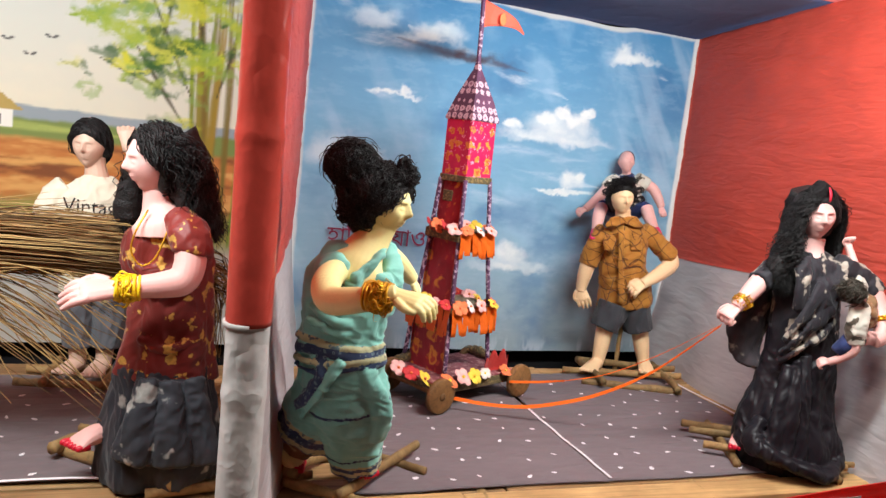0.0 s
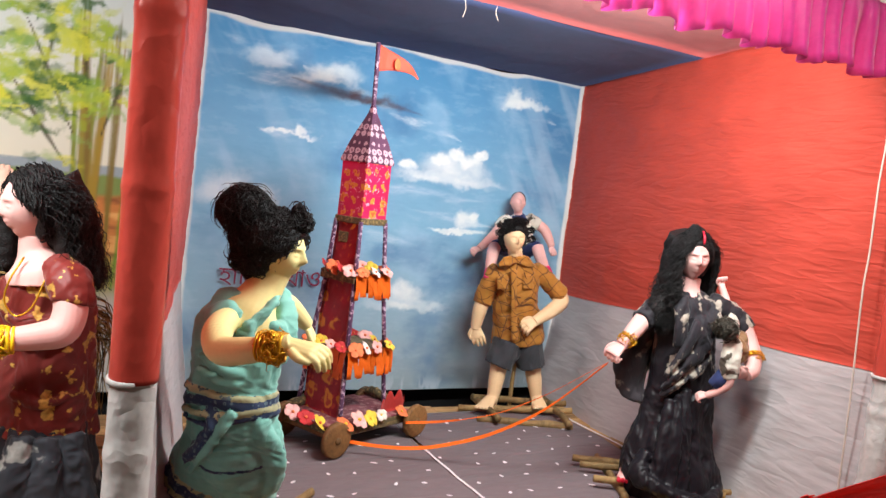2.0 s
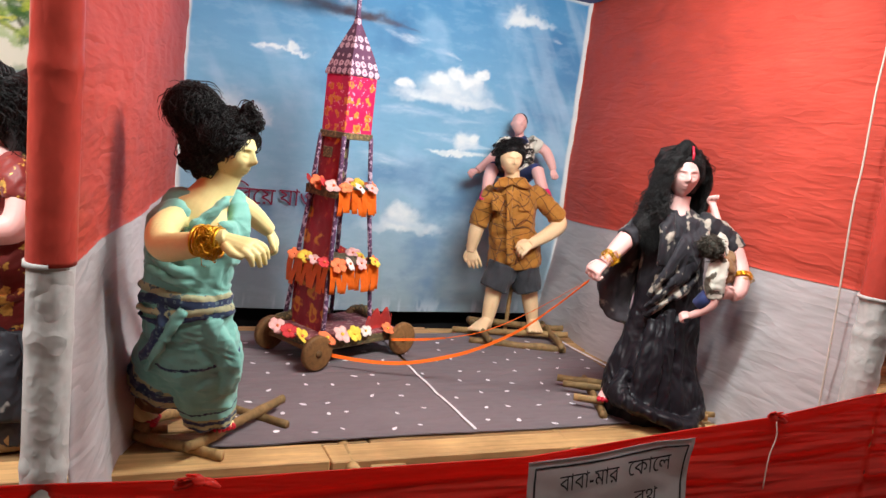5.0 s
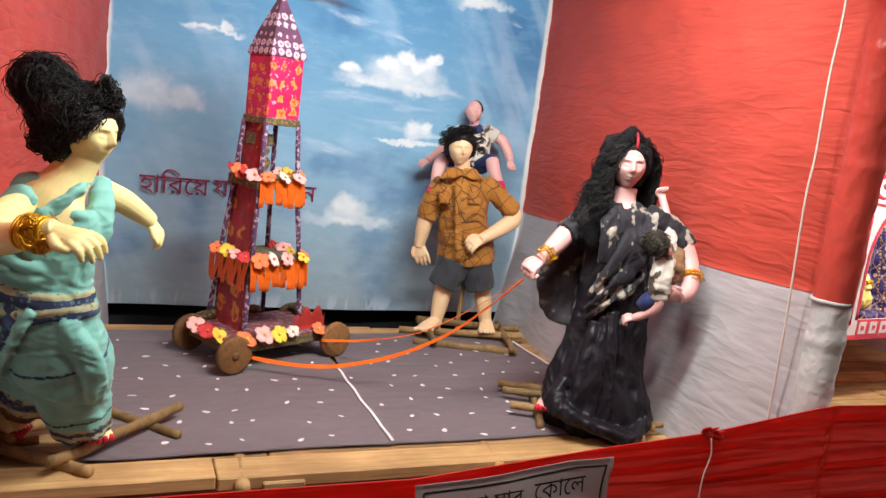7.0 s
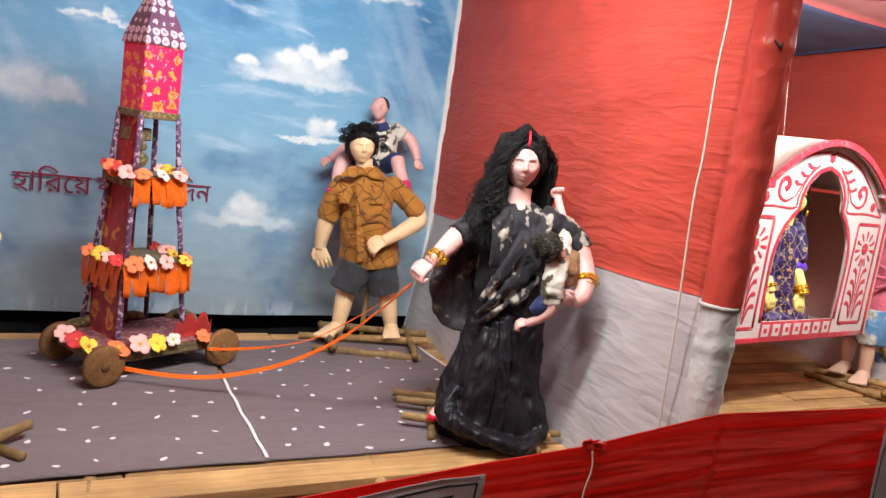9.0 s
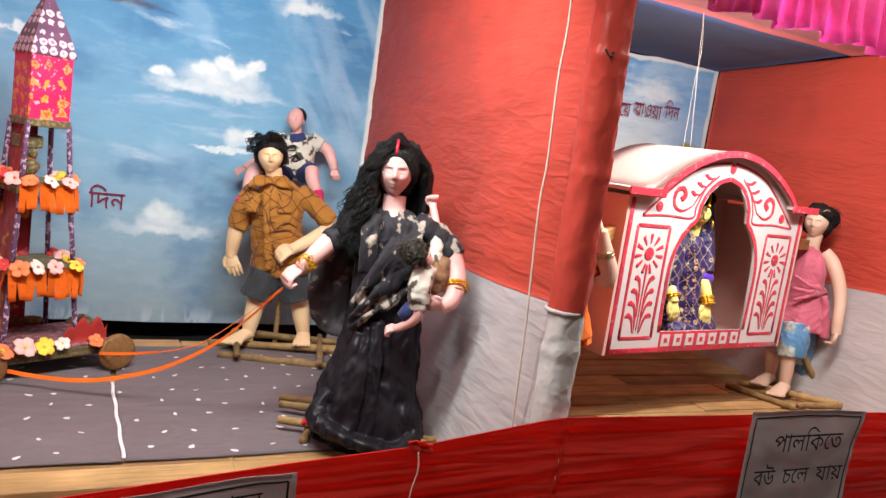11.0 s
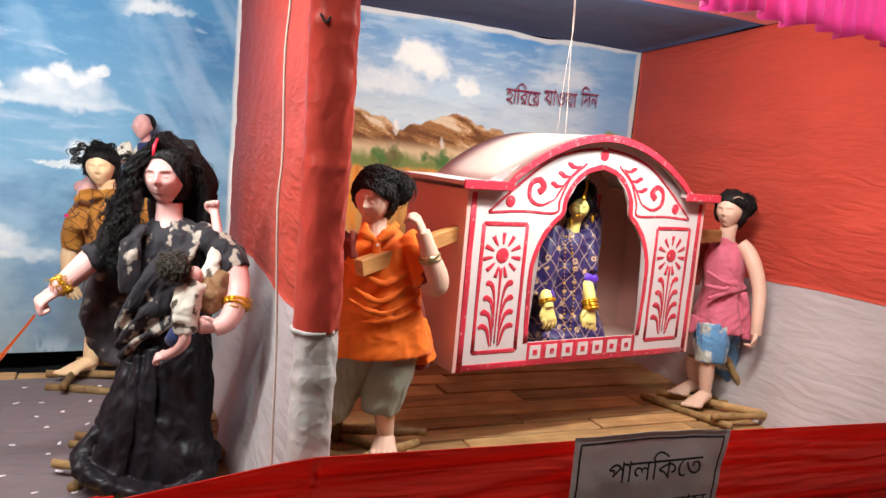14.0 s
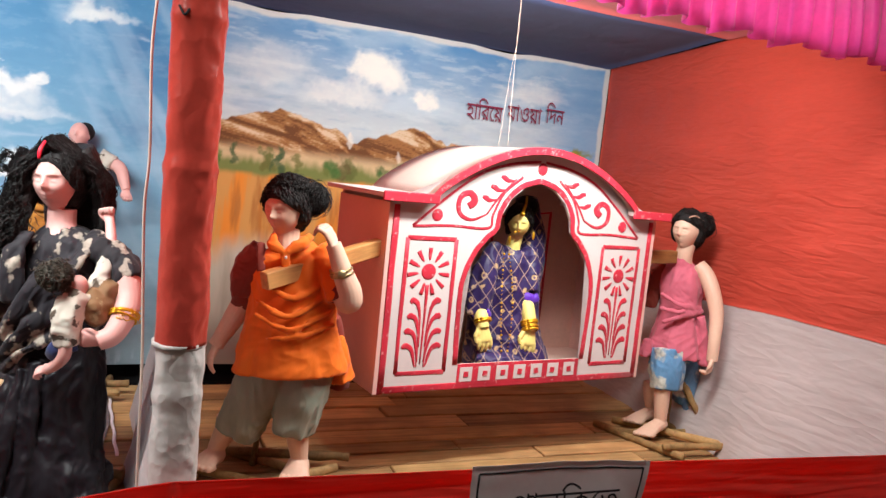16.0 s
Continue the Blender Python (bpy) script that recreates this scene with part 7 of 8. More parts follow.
def orange_man():
    bm = bmesh.new()
    sk, og, dr, sg, ha, st, ol, dg = range(8)
    lat = (0.95, -0.3, 0)
    # shirt, hanging wide at the hem
    tube(bm, [(3.184, 2.410, 0.877), (3.180, 2.410, 0.948), (3.179, 2.410, 1.030), (3.178, 2.410, 1.111), (3.169, 2.410, 1.192), (3.155, 2.410, 1.262), (3.148, 2.410, 1.304), (3.137, 2.410, 1.335)], [(0.2033, 0.125), (0.1841, 0.118), (0.1627, 0.11), (0.1477, 0.104), (0.1434, 0.102), (0.1391, 0.09), (0.0985, 0.068), (0.0557, 0.05)], og, 64, lat, 9, -0.06, 5, 0.9, 11, phase=2)
    drape(bm, [(3.340, 2.400, 0.993), (3.365, 2.400, 0.909), (3.384, 2.400, 0.841)], [0.03, 0.04, 0.045], 0.05, og, lat, 0.1, 4)
    drape(bm, [(3.336, 2.430, 1.070), (3.379, 2.450, 0.895), (3.391, 2.460, 0.793)], [0.02, 0.03, 0.03], 0.03, dr, lat, 0.1, 4)
    for i, (a, b, c) in enumerate((((3.034, 2.320, 1.145), (3.141, 2.285, 1.097), (3.286, 2.310, 1.175)), ((3.034, 2.320, 1.095), (3.154, 2.280, 1.050), (3.301, 2.310, 1.120)), ((3.048, 2.320, 1.203), (3.156, 2.290, 1.159), (3.275, 2.320, 1.213)), ((3.077, 2.310, 1.013), (3.183, 2.275, 1.030), (3.310, 2.310, 1.066)))):
        drape(bm, [a, b, c], [0.005, 0.010, 0.005], 0.005, og, (0, 0, 1), 0, 3)
    # collar and button strip
    drape(bm, [(3.083, 2.360, 1.365), (3.079, 2.325, 1.338), (3.110, 2.315, 1.311)], [0.012, 0.020, 0.008], 0.006, og, (0.7, 0, 0.7), 0, 3)
    drape(bm, [(3.214, 2.370, 1.364), (3.171, 2.325, 1.336), (3.125, 2.315, 1.312)], [0.012, 0.022, 0.008], 0.006, og, (-0.5, 0, 0.8), 0, 3)
    drape(bm, [(3.118, 2.318, 1.311), (3.123, 2.312, 1.266), (3.127, 2.308, 1.224)], 0.014, 0.005, og, (1, 0, 0), 0, 3)
    ball(bm, (3.121, 2.308, 1.293), 0.006, ol, u=8, v=6)
    # backpack strap
    drape(bm, [(3.046, 2.350, 1.333), (3.040, 2.335, 1.287), (3.047, 2.335, 1.239)], 0.013, 0.005, dr, (1, 0, 0), 0, 3)
    # shorts and legs
    for k, b, r in (((3.126, 2.430, 0.891), (3.039, 2.500, 0.629), 0.082), ((3.242, 2.400, 0.888), (3.219, 2.400, 0.650), 0.070)):
        m = Vector(k).lerp(Vector(b), 0.5)
        tube(bm, [k, m, b], [(0.095, 0.095), (0.09, 0.09), (r, 0.08)], sg, 30, lat, 7, 0.06, 5, 1.1, 12)
    for k, a, f in (((3.005, 2.510, 0.643), (2.974, 2.530, 0.556), (2.907, 2.470, 0.536)), ((3.233, 2.400, 0.654), (3.252, 2.410, 0.551), (3.219, 2.330, 0.510))):
        tube(bm, [Vector(k) + V(0, 0, 0.04), k, a, Vector(a) - V(0, 0, 0.02)], [0.045, 0.044, 0.032, 0.032], sk, 16, (1, 0, 0), 5)
        foot(bm, a, (f[0], f[1], Z2 + 0.005), sk, None, 1.25)
    # arms
    tube(bm, [(3.068, 2.420, 1.294), (3.037, 2.440, 1.241), (3.026, 2.460, 1.167), (3.027, 2.480, 1.093)], [(0.055, 0.056), (0.058, 0.056), (0.052, 0.05), (0.046, 0.044)], dr, 20, (1, 0, 0), 6, 0.06, 5, 1.0, 14)
    tube(bm, [(3.024, 2.475, 1.118), (2.993, 2.490, 1.045), (2.956, 2.500, 0.972), (2.939, 2.500, 0.939)], [0.040, 0.037, 0.029, 0.027], sk, 16, (1, 0, 0), 5)
    hand(bm, (2.943, 2.500, 0.947), (2.913, 2.490, 0.864), (-0.9, 0, 0), sk, 0.105, 0.4)
    tube(bm, [(3.246, 2.380, 1.297), (3.284, 2.340, 1.261), (3.305, 2.310, 1.206), (3.320, 2.290, 1.164)], [(0.055, 0.056), (0.056, 0.056), (0.052, 0.05), (0.05, 0.048)], og, 20, (1, 0, 0), 6, 0.06, 5, 1.0, 14)
    tube(bm, [(3.313, 2.310, 1.216), (3.323, 2.285, 1.161)], [(0.053, 0.05), (0.054, 0.05)], dr, 20, (1, 0, 0), 4, 0.06, 5)
    tube(bm, [(3.323, 2.295, 1.191), (3.340, 2.265, 1.160), (3.336, 2.250, 1.196), (3.307, 2.245, 1.256), (3.280, 2.245, 1.319), (3.263, 2.245, 1.356)], [0.044, 0.046, 0.042, 0.036, 0.029, 0.027], sk, 18, (1, 0, 0), 6)
    hand(bm, (3.266, 2.245, 1.348), (3.222, 2.250, 1.436), (0.75, -0.55, 0.25), sk, 0.110, 1.0)
    rings_on(bm, (3.301, 2.245, 1.262), (-0.022, 0, 0.06), 0.037, 4, 0.006, 0.004, st)
    ball(bm, (3.289, 2.205, 1.260), (0.018, 0.008, 0.016), st, u=14, v=8)
    # neck, head, hair
    tube(bm, [(3.142, 2.400, 1.305), (3.135, 2.400, 1.344), (3.135, 2.400, 1.387)], [0.056, 0.047, 0.046], sk, 16)
    head(bm, (3.119, 2.375, 1.453), -42, 0.082, sk, 8, 2)
    hair(bm, (3.119, 2.375, 1.453), -42, 0.082, ha, 51, 480, 1.20, 0.42, 0.5, -0.4, 0.7, 0.005, 6, 0.0020, 8, 0.10)
    for i, (c, r) in enumerate((((3.213, 2.400, 1.492), (0.055, 0.06, 0.055)), ((3.130, 2.370, 1.534), (0.062, 0.06, 0.036)))):
        ball(bm, c, r, ha, jit=0.012, freq=20)
        curls(bm, c, r, (110, 70)[i], ha, 52 + i, 0.07, 0.006)
    doll("doll_bearer_orange", bm, [SKIN_CREAM, ORANGE, DARK_RED, SAGE, HAIR, STRAP, PETAL, DARK_RED], (3.18, 2.42, FL), "doll of a bearer in a bright orange shirt and sage shorts", (sk,), [((og,), 0.005, (9, 9, 13)), ((dr,), 0.005, (15, 15, 18)), ((sg,), 0.006, (16, 16, 8))])
    stand((3.18, 2.45, FL), [((2.87, 2.59, Z1), (3.20, 2.36, Z1), 0.018), ((3.02, 2.66, Z2), (3.48, 2.53, Z2), 0.018), ((3.10, 2.32, Z2), (3.40, 2.44, Z2), 0.019), ((3.0, 2.78, Z1), (3.36, 2.40, Z1), 0.020), ((3.12, 2.62, FL), (3.14, 2.54, 0.78), 0.014)], "lashed split bamboo frame under the orange shirt doll", 6)


def pink_man():
    bm = bmesh.new()
    sk, ro, dn, ha, dk, pt = range(6)
    ax = (0.8, -0.6, 0)
    tube(bm, [(5.185, 2.740, 0.849), (5.179, 2.740, 0.944), (5.182, 2.745, 1.055), (5.176, 2.750, 1.157), (5.161, 2.750, 1.241), (5.159, 2.750, 1.298), (5.160, 2.750, 1.332)], [(0.1373, 0.12), (0.1132, 0.11), (0.0939, 0.098), (0.0988, 0.10), (0.0915, 0.09), (0.0626, 0.066), (0.0385, 0.045)], ro, 60, ax, 9, -0.10, 7, 1.0, 12, phase=1)
    for a, b, c in (((5.022, 2.700, 1.091), (5.087, 2.645, 1.085), (5.230, 2.660, 1.091)), ((5.017, 2.700, 1.161), (5.098, 2.645, 1.119), (5.235, 2.660, 1.103)), ((5.039, 2.690, 1.024), (5.113, 2.640, 1.065), (5.238, 2.660, 1.083))):
        drape(bm, [a, b, c], [0.007, 0.012, 0.007], 0.008, ro, (0, 0, 1), 0, 3)
    ball(bm, (5.233, 2.655, 1.090), (0.016, 0.014, 0.014), ro, jit=0.006, freq=60)
    drape(bm, [(5.242, 2.660, 1.063), (5.265, 2.645, 0.940), (5.287, 2.640, 0.827)], [0.018, 0.03, 0.026], 0.028, ro, ax, 0.14, 4)
    drape(bm, [(5.028, 2.760, 0.923), (5.020, 2.760, 0.871), (5.015, 2.760, 0.837)], [0.02, 0.026, 0.02], 0.03, ro, ax, 0.1, 4)
    # shorts, legs and feet
    for k, b, r in (((5.128, 2.720, 0.883), (5.115, 2.690, 0.691), 0.075), ((5.258, 2.780, 0.847), (5.335, 2.800, 0.602), 0.055)):
        tube(bm, [k, Vector(k).lerp(Vector(b), 0.5), b], [(0.085, 0.085), (0.085, 0.085), (r, 0.07)], dn, 28, ax, 7, 0.06, 6, 1.0, 12)
    drape(bm, [(5.249, 2.720, 0.790), (5.293, 2.730, 0.670), (5.323, 2.750, 0.550)], [0.03, 0.034, 0.016], 0.025, dn, ax, 0.14, 4)
    for k, a, f in (((5.096, 2.690, 0.680), (5.111, 2.690, 0.507), (4.955, 2.620, 0.464)), ((5.151, 2.840, 0.637), (5.176, 2.850, 0.532), (5.022, 2.800, 0.505))):
        tube(bm, [Vector(k) + V(0, 0, 0.04), k, Vector(k).lerp(Vector(a), 0.5), a, (a[0], a[1], Z2 + 0.02)], [0.041, 0.040, 0.036, 0.027, 0.027], sk, 16, (1, 0, 0), 5)
        foot(bm, a, (f[0], f[1], Z2 - 0.01), sk, None, 1.1)
    # arms
    tube(bm, [(5.219, 2.700, 1.309), (5.241, 2.660, 1.266), (5.252, 2.610, 1.186), (5.256, 2.570, 1.084), (5.236, 2.540, 0.966), (5.230, 2.530, 0.872)], [0.036, 0.040, 0.038, 0.034, 0.029, 0.026], sk, 18, (1, 0, 0), 6)
    hand(bm, (5.230, 2.532, 0.883), (5.206, 2.520, 0.765), (0.7, -0.6, 0), sk, 0.105, 0.9)
    tube(bm, [(5.112, 2.820, 1.290), (5.084, 2.840, 1.217), (5.078, 2.850, 1.134), (5.081, 2.850, 1.070)], [(0.045, 0.045), (0.05, 0.048), (0.048, 0.045), (0.036, 0.036)], dk, 18, (1, 0, 0), 5, 0.08, 5)
    # neck, head, side-parted hair
    tube(bm, [(5.164, 2.745, 1.282), (5.157, 2.740, 1.342), (5.166, 2.740, 1.407)], [0.05, 0.042, 0.042], sk, 16)
    head(bm, (5.151, 2.735, 1.471), -66, 0.082, sk, 0)
    hair(bm, (5.151, 2.735, 1.471), -66, 0.082, ha, 61, 520, 1.20, 0.45, 0.3, -0.5, 1.0, 0.002, 4, 0.0018, 0, 0.12, 0.5)
    ball(bm, (5.234, 2.740, 1.501), (0.062, 0.06, 0.058), ha, jit=0.006, freq=20)
    curls(bm, (5.234, 2.740, 1.501), (0.064, 0.062, 0.06), 70, ha, 62, 0.09, 0.006)
    tube(bm, [(5.089, 2.660, 1.540), (5.137, 2.670, 1.548), (5.194, 2.675, 1.527)], 0.0028, pt, 6, sub=4)
    doll("doll_bearer_pink", bm, [SKIN_CREAM, ROSE, DENIM, HAIR, DARK_RED, SKIN_CREAM], (5.165, 2.74, FL), "doll of a bearer in a rose vest and checked shorts", (sk,), [((ro,), 0.006, (13, 13, 14)), ((dn,), 0.006, (17, 17, 9)), ((dk,), 0.005, (18, 18, 18))])
    stand((5.165, 2.7, FL), [((4.86, 2.88, Z1), (5.02, 2.40, Z1), 0.019), ((4.95, 2.46, Z2), (5.38, 2.42, Z2), 0.018), ((5.0, 2.92, Z1), (5.30, 2.42, Z2), 0.020), ((5.2, 2.98, Z1), (5.40, 2.44, Z1), 0.019), ((4.9, 2.74, Z1), (5.4, 2.68, Z1), 0.018), ((5.25, 2.80, FL), (5.2, 2.76, 0.78), 0.014), ((5.36, 2.60, FL), (5.24, 2.74, 0.74), 0.016)], "lashed split bamboo frame under the rose vest doll", 7)


def bride():
    bm = bmesh.new()
    sk, vi, vp, ha, go = range(5)
    lat = (0.94, -0.33, 0)
    # folded legs, body and shawl narrowing to the neck
    tube(bm, [(4.188, 2.660, 0.811), (4.173, 2.660, 0.887), (4.165, 2.670, 0.986), (4.163, 2.680, 1.085), (4.156, 2.680, 1.185), (4.156, 2.680, 1.269), (4.170, 2.680, 1.335)], [(0.1875, 0.14), (0.1781, 0.135), (0.1547, 0.11), (0.1406, 0.10), (0.1312, 0.09), (0.1078, 0.075), (0.0609, 0.045)], vi, 60, lat, 9, -0.08, 8, 1.0, 12)
    tube(bm, [(4.225, 2.700, 1.554), (4.256, 2.720, 1.448), (4.259, 2.720, 1.334), (4.228, 2.710, 1.208), (4.196, 2.700, 1.081)], [(0.045, 0.04), (0.058, 0.045), (0.085, 0.055), (0.11, 0.075), (0.125, 0.09)], vi, 44, lat, 8, 0.05, 7, 1.0, 12, phase=3)
    drape(bm, [(4.088, 2.660, 1.342), (4.030, 2.620, 1.262), (4.000, 2.600, 1.168), (3.998, 2.590, 1.060)], [0.03, 0.045, 0.055, 0.05], 0.03, vi, lat, 0.14, 5)
    drape(bm, [(4.248, 2.660, 1.342), (4.247, 2.625, 1.248), (4.238, 2.600, 1.165)], [0.03, 0.036, 0.036], 0.03, vi, lat, 0.14, 5)
    # plain satin edge, forearms and hands
    drape(bm, [(3.974, 2.600, 1.083), (4.006, 2.575, 1.063), (4.034, 2.560, 1.077)], [0.018, 0.024, 0.018], 0.016, vp, (0, 0, 1), 0.1, 4)
    drape(bm, [(4.196, 2.600, 1.146), (4.226, 2.580, 1.132), (4.267, 2.585, 1.137)], [0.016, 0.026, 0.020], 0.016, vp, (0, 0, 1), 0.1, 4)
    tube(bm, [(4.014, 2.600, 1.097), (4.001, 2.560, 1.045), (4.004, 2.540, 1.009)], [0.032, 0.030, 0.027], sk, 14, (1, 0, 0), 4)
    hand(bm, (4.005, 2.545, 1.022), (4.026, 2.520, 0.899), (0.1, -0.9, 0.3), sk, 0.112, 0.3)
    tube(bm, [(4.221, 2.600, 1.127), (4.224, 2.560, 1.062), (4.223, 2.535, 1.004)], [0.032, 0.030, 0.027], sk, 14, (1, 0, 0), 4)
    hand(bm, (4.225, 2.540, 1.013), (4.210, 2.510, 0.878), (0.1, -0.9, 0.3), sk, 0.118, 0.35)
    rings_on(bm, (4.224, 2.545, 1.024), (0.003, -0.02, -0.04), 0.034, 5, 0.009, 0.006, go)
    rings_on(bm, (4.005, 2.555, 1.039), (0.003, -0.02, -0.04), 0.034, 2, 0.009, 0.005, go)
    # neck, head, parted hair and jewels
    tube(bm, [(4.166, 2.670, 1.286), (4.164, 2.660, 1.347), (4.173, 2.660, 1.401)], [0.04, 0.032, 0.032], sk, 12)
    head(bm, (4.167, 2.635, 1.453), -26, 0.062, sk, 9)
    hair(bm, (4.167, 2.635, 1.453), -26, 0.062, ha, 71, 300, 1.18, 0.58, 0.8, -0.7, 1.0, 0.001, 3, 0.0014, 9, 0.10)
    ball(bm, (4.213, 2.670, 1.521), (0.052, 0.055, 0.05), ha, jit=0.004, freq=20)
    for p in ((4.223, 2.600, 1.402), (4.112, 2.600, 1.378)):
        ball(bm, p, (0.006, 0.006, 0.018), go, u=10, v=7)
    tube(bm, [(4.145, 2.572, 1.500), (4.162, 2.585, 1.534), (4.176, 2.610, 1.566)], [(0.006, 0.004), (0.005, 0.003), (0.005, 0.003)], go, 8, sub=3)
    for p, r in (((4.142, 2.568, 1.493), 0.010), ((4.119, 2.572, 1.415), 0.006), ((4.131, 2.566, 1.419), 0.005)):
        ball(bm, p, r, go, u=10, v=7)
    for o, n in ((-0.010, 26), (0.014, 26)):
        for i in range(n):
            u = i / (n - 1)
            a = Vector((4.103, 2.600, 1.317)).lerp(Vector((4.110, 2.535, 0.900)), u)
            ball(bm, a + V(o * (1 + 1.2 * math.sin(3.1 * u)), -0.012 * math.sin(u * 3), 0), 0.0055 if i % 4 == 0 else 0.0032, go, u=7, v=5)
    drape(bm, [(4.000, 2.580, 0.878), (4.119, 2.550, 0.867), (4.300, 2.580, 0.869)], [0.03, 0.035, 0.03], 0.05, vi, (0, 0, 1), 0.1, 5)
    return doll("doll_bride", bm, [SKIN_BRIDE, VIOLET, VIOLET_PLAIN, HAIR, GOLD], (4.2, 2.68, 0.82), "doll of a seated bride in a violet and gold veil", (sk,), [((vi,), 0.006, (16, 16, 11)), ((vp,), 0.005, (14, 14, 16))])



teal_woman(), black_woman(), shirt_boy(), straw_woman(), tshirt_boy(), straw_sheaf(), orange_man(), pink_man(), bride()


# ---- palanquin ----
PAL_WHITE = paint("palanquin_white", lin(212, 198, 196), 0.55, 0.04, 6, 0.06)
# red light bounced onto the side boards is put into this pink
PAL_SIDE_BOUNCE = paint("palanquin_side_bounce", lin(224, 176, 166), 0.6, 0.05, 5, 0.08)
PAL_RED = printed("palanquin_red", lin(196, 40, 60), lin(226, 140, 142), 55, 0.60, 0.70, 0.6, bump=0.1)
PAL_IN = paint("palanquin_inside", lin(222, 180, 166), 0.7, 0.08, 6, 0.08)
POLE_WOOD = wood("pole_wood", lin(204, 150, 92), 7, (0.8, 6, 6), 0.4)


def plate(bm, outline, y0, y1, mi=0):
    """A plate with that outline in x and z, from y0 to y1."""
    a = [bm.verts.new((x, y0, z)) for x, z in outline]
    b = [bm.verts.new((x, y1, z)) for x, z in outline]
    bm.faces.new(a).material_index = mi
    bm.faces.new(b[::-1]).material_index = mi
    for i in range(len(a)):
        j = (i + 1) % len(a)
        bm.faces.new((a[j], a[i], b[i], b[j])).material_index = mi


def brush(pts, w, y=-0.0012, seg=8, sub=7):
    """A raised band of paint along pts (x, z), thinning to its ends where w is a list."""
    bm = bmesh.new()
    ww = w if isinstance(w, list) else [w] * len(pts)
    tube(bm, [(x, y, z) for x, z in pts], [(0.0007, k) for k in ww], 0, seg, (0, 1, 0), sub, jit=0.5, freq=45)
    return bm


def palanquin():
    W, Dp, He = 1.305, 0.47, 0.735          # front width, depth, height to the eaves
    hw = W / 2
    base = thing("palanquin", pose(3.516, 2.391, 0.785, 0, -0.2, 7.5), "white palanquin with red painted flowers and a curved roof", "palanquin")
    door = [(0.340, 0.10), (0.332, 0.30), (0.335, 0.43), (0.372, 0.535), (0.425, 0.605), (0.468, 0.645), (0.478, 0.70), (0.515, 0.765), (0.575, 0.815), (hw, 0.842)]
    roof_y = lambda x: 0.745 + 0.222 * max(0.0, math.sin(math.pi * min(1, max(0, (x - 0.15) / 1.005)))) ** 0.8 if 0.15 < x < 1.155 else 0.735
    n = 40
    for side in (0, 1):
        mx = (lambda x: x) if side == 0 else (lambda x: W - x)
        xs = [i / n * (hw) for i in range(n + 1)]
        outline = [(0, 0), (0, roof_y(0))] + [(x, roof_y(x)) for x in xs[1:]] + [(x, z) for x, z in door[::-1]] + [(0.340, 0.0)]
        bm2 = bmesh.new()
        pts = [(mx(x), z) for x, z in outline]
        if side:
            pts = pts[::-1]
        plate(bm2, pts, 0.0, 0.014)
        bmesh.ops.triangulate(bm2, faces=[f for f in bm2.faces if len(f.verts) > 4])
        part("front_panel", bm2, PAL_WHITE, base, "white painted board round the doorway")
    part("sill_panel", box_bm(hw, 0.007, 0.05, W - 0.68, 0.014, 0.10), PAL_WHITE, base)
    # body boards
    part("side_panel", box_bm(-0.008, Dp / 2, 0.36, 0.016, Dp, 0.72), PAL_SIDE_BOUNCE, base, "board side tinted pink for red bounce light")
    part("side_panel", box_bm(W + 0.008, Dp / 2, 0.36, 0.016, Dp, 0.72), PAL_SIDE_BOUNCE, base, "board side tinted pink for red bounce light")
    bm = bmesh.new()
    plate(bm, [(0, 0), (0, 0.735)] + [(W * i / n, roof_y(W * i / n)) for i in range(1, n)] + [(W, 0.735), (W, 0)], Dp, Dp + 0.016)
    bmesh.ops.triangulate(bm, faces=[f for f in bm.faces if len(f.verts) > 4])
    part("back_panel", bm, PAL_IN, base, "pink-brown board back")
    part("floor_board", box_bm(hw, Dp / 2 + 0.007, 0.012, W - 0.004, Dp - 0.016, 0.02), PAL_IN, base)
    for x0, x1 in ((0.22, 0.56), (0.76, 1.09)):
        bm = bmesh.new()
        tube(bm, [(x0, Dp - 0.0012, 0.12), (x0, Dp - 0.0012, 0.66), (x1, Dp - 0.0012, 0.70), (x1, Dp - 0.0012, 0.12)], [(0.0007, 0.009)] * 4, 0, 8, (0, 1, 0), 1)
        part("red_band", bm, PAL_RED, base, smooth=True)
    # curved roof with flat eaves
    bm = bmesh.new()
    sheet(bm, lambda u, v: Vector((0.14 + 1.025 * u, -0.035 + (Dp + 0.07) * v, 0.752 + 0.222 * max(0.0, math.sin(math.pi * u)) ** 0.8 + 0.004)), 36, 4, 0, 0.012)
    part("roof", bm, paint("palanquin_roof", lin(214, 198, 188), 0.65, 0.05, 5, 0.08), base, "curved cream board roof", True)
    for x in (0.07, W - 0.07):
        part("eave_board", box_bm(x - (0.02 if x < hw else -0.02), Dp / 2, 0.748, 0.225, Dp + 0.075, 0.016), PAL_WHITE, base)
        part("eave_edge", box_bm(x - (0.02 if x < hw else -0.02), -0.042, 0.745, 0.23, 0.010, 0.036, bev=0.003), PAL_RED, base, "red painted edge")
    bm = bmesh.new()
    n = 40
    for k in range(n):
        u0, u1 = k / n, (k + 1) / n
        z = lambda u: 0.752 + 0.222 * max(0.0, math.sin(math.pi * u)) ** 0.8
        quad = [(0.14 + 1.025 * u0, z(u0) + 0.010), (0.14 + 1.025 * u1, z(u1) + 0.010), (0.14 + 1.025 * u1, z(u1) - 0.019), (0.14 + 1.025 * u0, z(u0) - 0.019)]
        plate(bm, quad, -0.046, -0.034)
